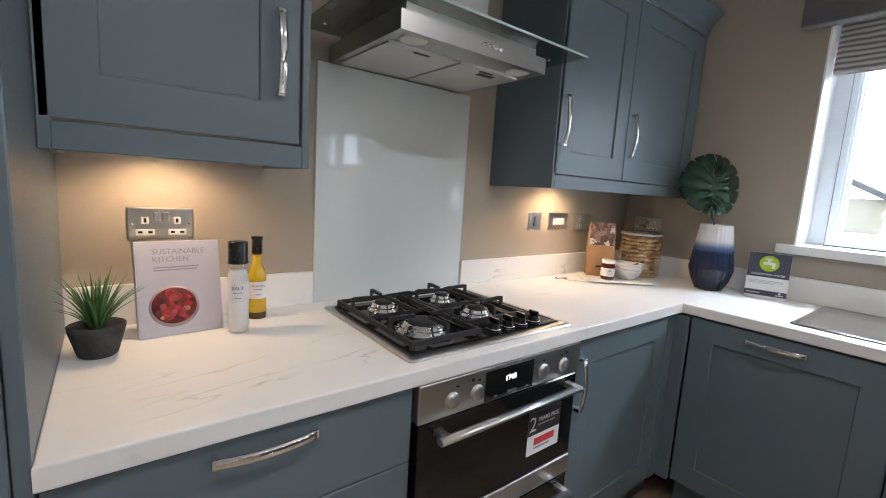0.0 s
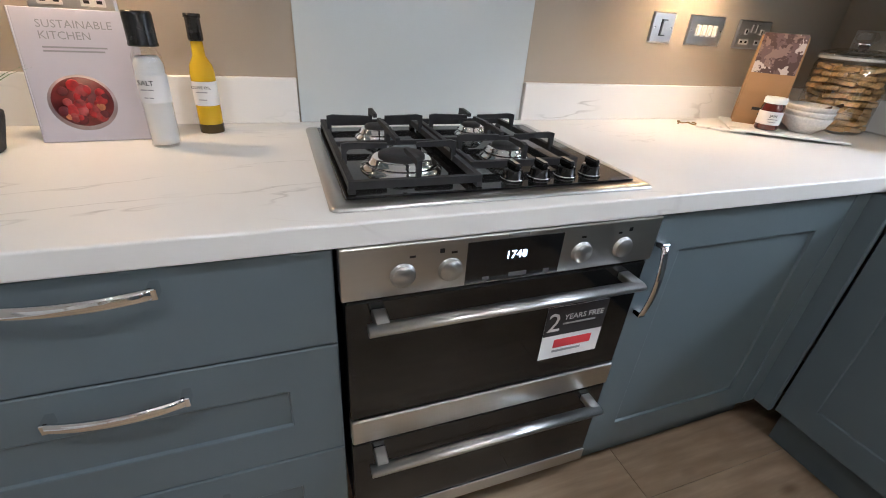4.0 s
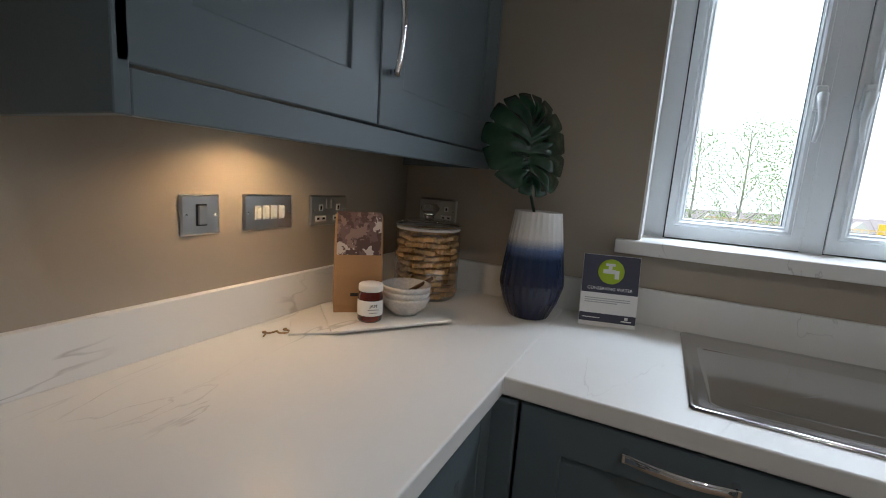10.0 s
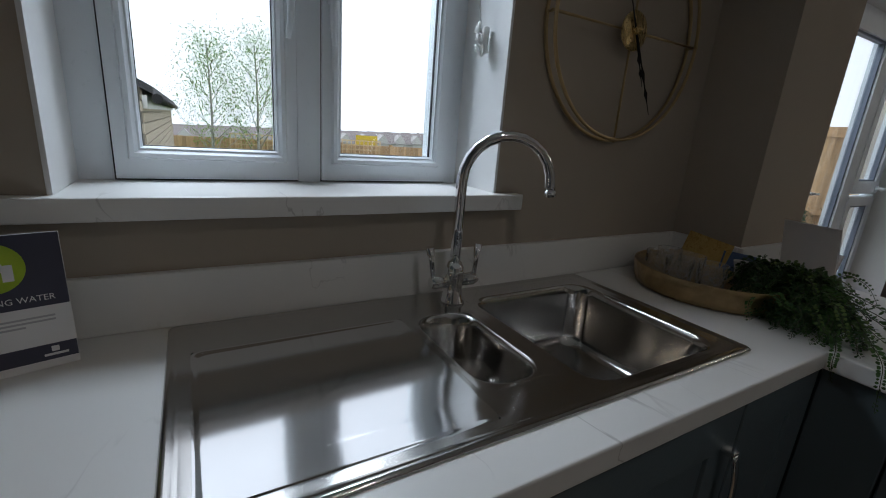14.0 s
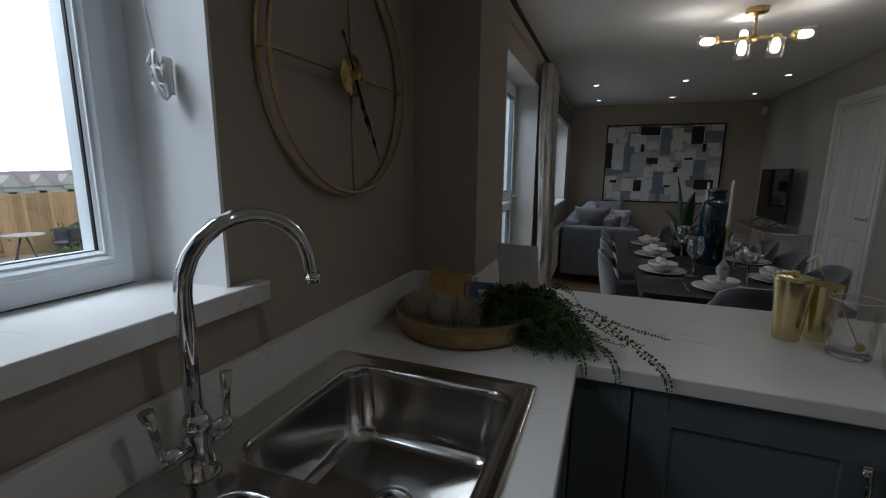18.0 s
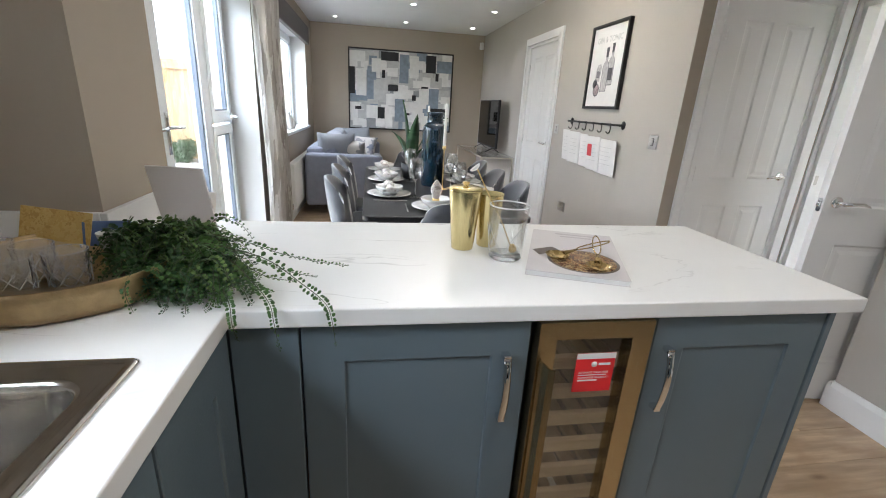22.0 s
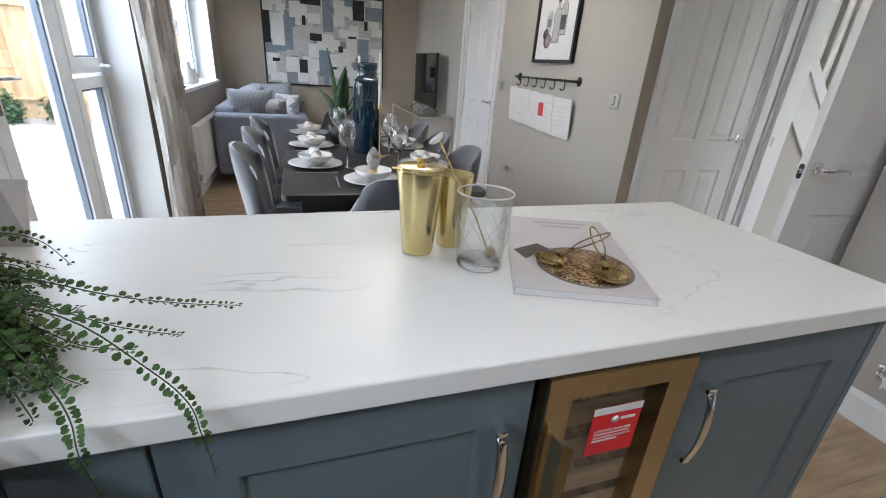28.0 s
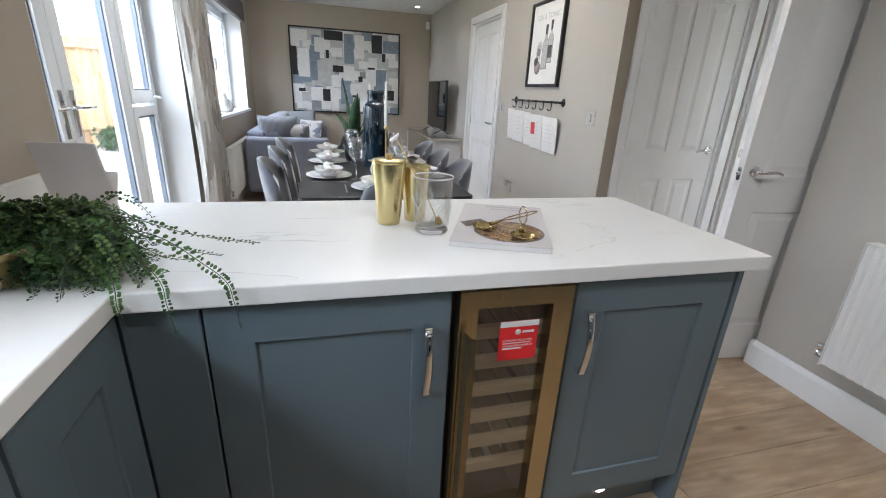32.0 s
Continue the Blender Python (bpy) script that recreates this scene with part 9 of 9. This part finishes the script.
def garden_chair(at, rz):
    c_ = thing("garden_chair", at, rz, "grey woven garden tub chair", "garden chair", "garden chairs")
    part("seat", lathe([(0.0, 0.40), (0.25, 0.40), (0.27, 0.42), (0.25, 0.44), (0.0, 0.44)], 24), RATTAN, c_)
    bm = bmesh.new()
    rows = []
    for z, r in ((0.42, 0.26), (0.6, 0.31), (0.76, 0.33)):
        rows.append([bm.verts.new((r * math.cos(radians(-20 + 220 * i / 20)), r * math.sin(radians(-20 + 220 * i / 20)), z)) for i in range(21)])
    for a, b in zip(rows, rows[1:]):
        for i in range(20):
            bm.faces.new((a[i], a[i + 1], b[i + 1], b[i]))
    bmesh.ops.solidify(bm, geom=bm.faces[:], thickness=0.025)
    part("backrest", smooth(bm), RATTAN, c_)
    for k in range(4):
        a = radians(45 + 90 * k)
        part("leg", tube([(0.18 * math.cos(a), 0.18 * math.sin(a), 0.41), (0.24 * math.cos(a), 0.24 * math.sin(a), 0.0)], 0.014, 6), RATTAN, c_)
    return c_


gc = garden_chair((12.3, -6.15, gz), 0)
copy_thing(gc, pose(12.3, -7.85, gz, 0, 0, 180))
# far rooftops beyond the fence
rg = random.Random(77)
FAR_W = mat("far_render", (0.50, 0.48, 0.46), 0.9, var=0.1)
FAR_R = mat("far_roof", (0.26, 0.23, 0.22), 0.9, var=0.1)
for k in range(34):
    y = 12 - k * 4.1
    x = 92 + 0.06 * k
    z = -7.4 - 0.028 * (y + 29)
    hs = thing("house", (x, y, z), 0, "far terraced house with a gabled front", "house", "far terraced houses")
    part("wall", box((-4, -2.05, -3.0), (4, 2.05, 5.0)), FAR_W, hs)
    part("roof", prism([(-4.4, 4.9), (0, 7.3), (4.4, 4.9)], -2.1, 2.1, "xzy"), FAR_R, hs)
    part("gable", prism([(-1.1, 4.2), (1.1, 4.2), (1.1, 5.6), (0.0, 6.8), (-1.1, 5.6)], -4.2, -1.6, "yzx"), FAR_W, hs, "pale front gable")
    for zz in (1.2, 3.2):
        part("window", box((-4.28, -0.45, zz), (-4.1, 0.45, zz + 0.9)), GLOSS, hs)

# ---- floor planks, laid along x ----
PL, PW = 1.22, 0.178
rg = random.Random(9)
rest = bmesh.new()
y0 = 0.0
while y0 > YF + 0.02:
    y1 = max(y0 - PW, YF)
    x0 = 0.0
    first = rg.uniform(0.2, PL)
    while x0 > -3.71:
        x1 = max(x0 - (first or PL), -3.72)
        first = 0
        if not (x1 > -0.6 and y1 > -2.85) and x0 - x1 > 0.02:
            if x1 < -1.0 and y1 > -4.2:
                o = new("plank", mesh_of("plank", box((0.0006, 0.0006, -0.004), (x0 - x1 - 0.0006, y0 - y1 - 0.0006, 0.0), 0.001), OAK))
                o.parent = floor
                o.location = (x1, y1, 0.0)
            else:
                add_box(rest, (x1 + 0.001, y1 + 0.001, -0.004), (x0 - 0.001, y0 - 0.001, 0.0))
        x0 = x1
    y0 = y1
part("planking", rest, OAK, floor, kind="stuff")
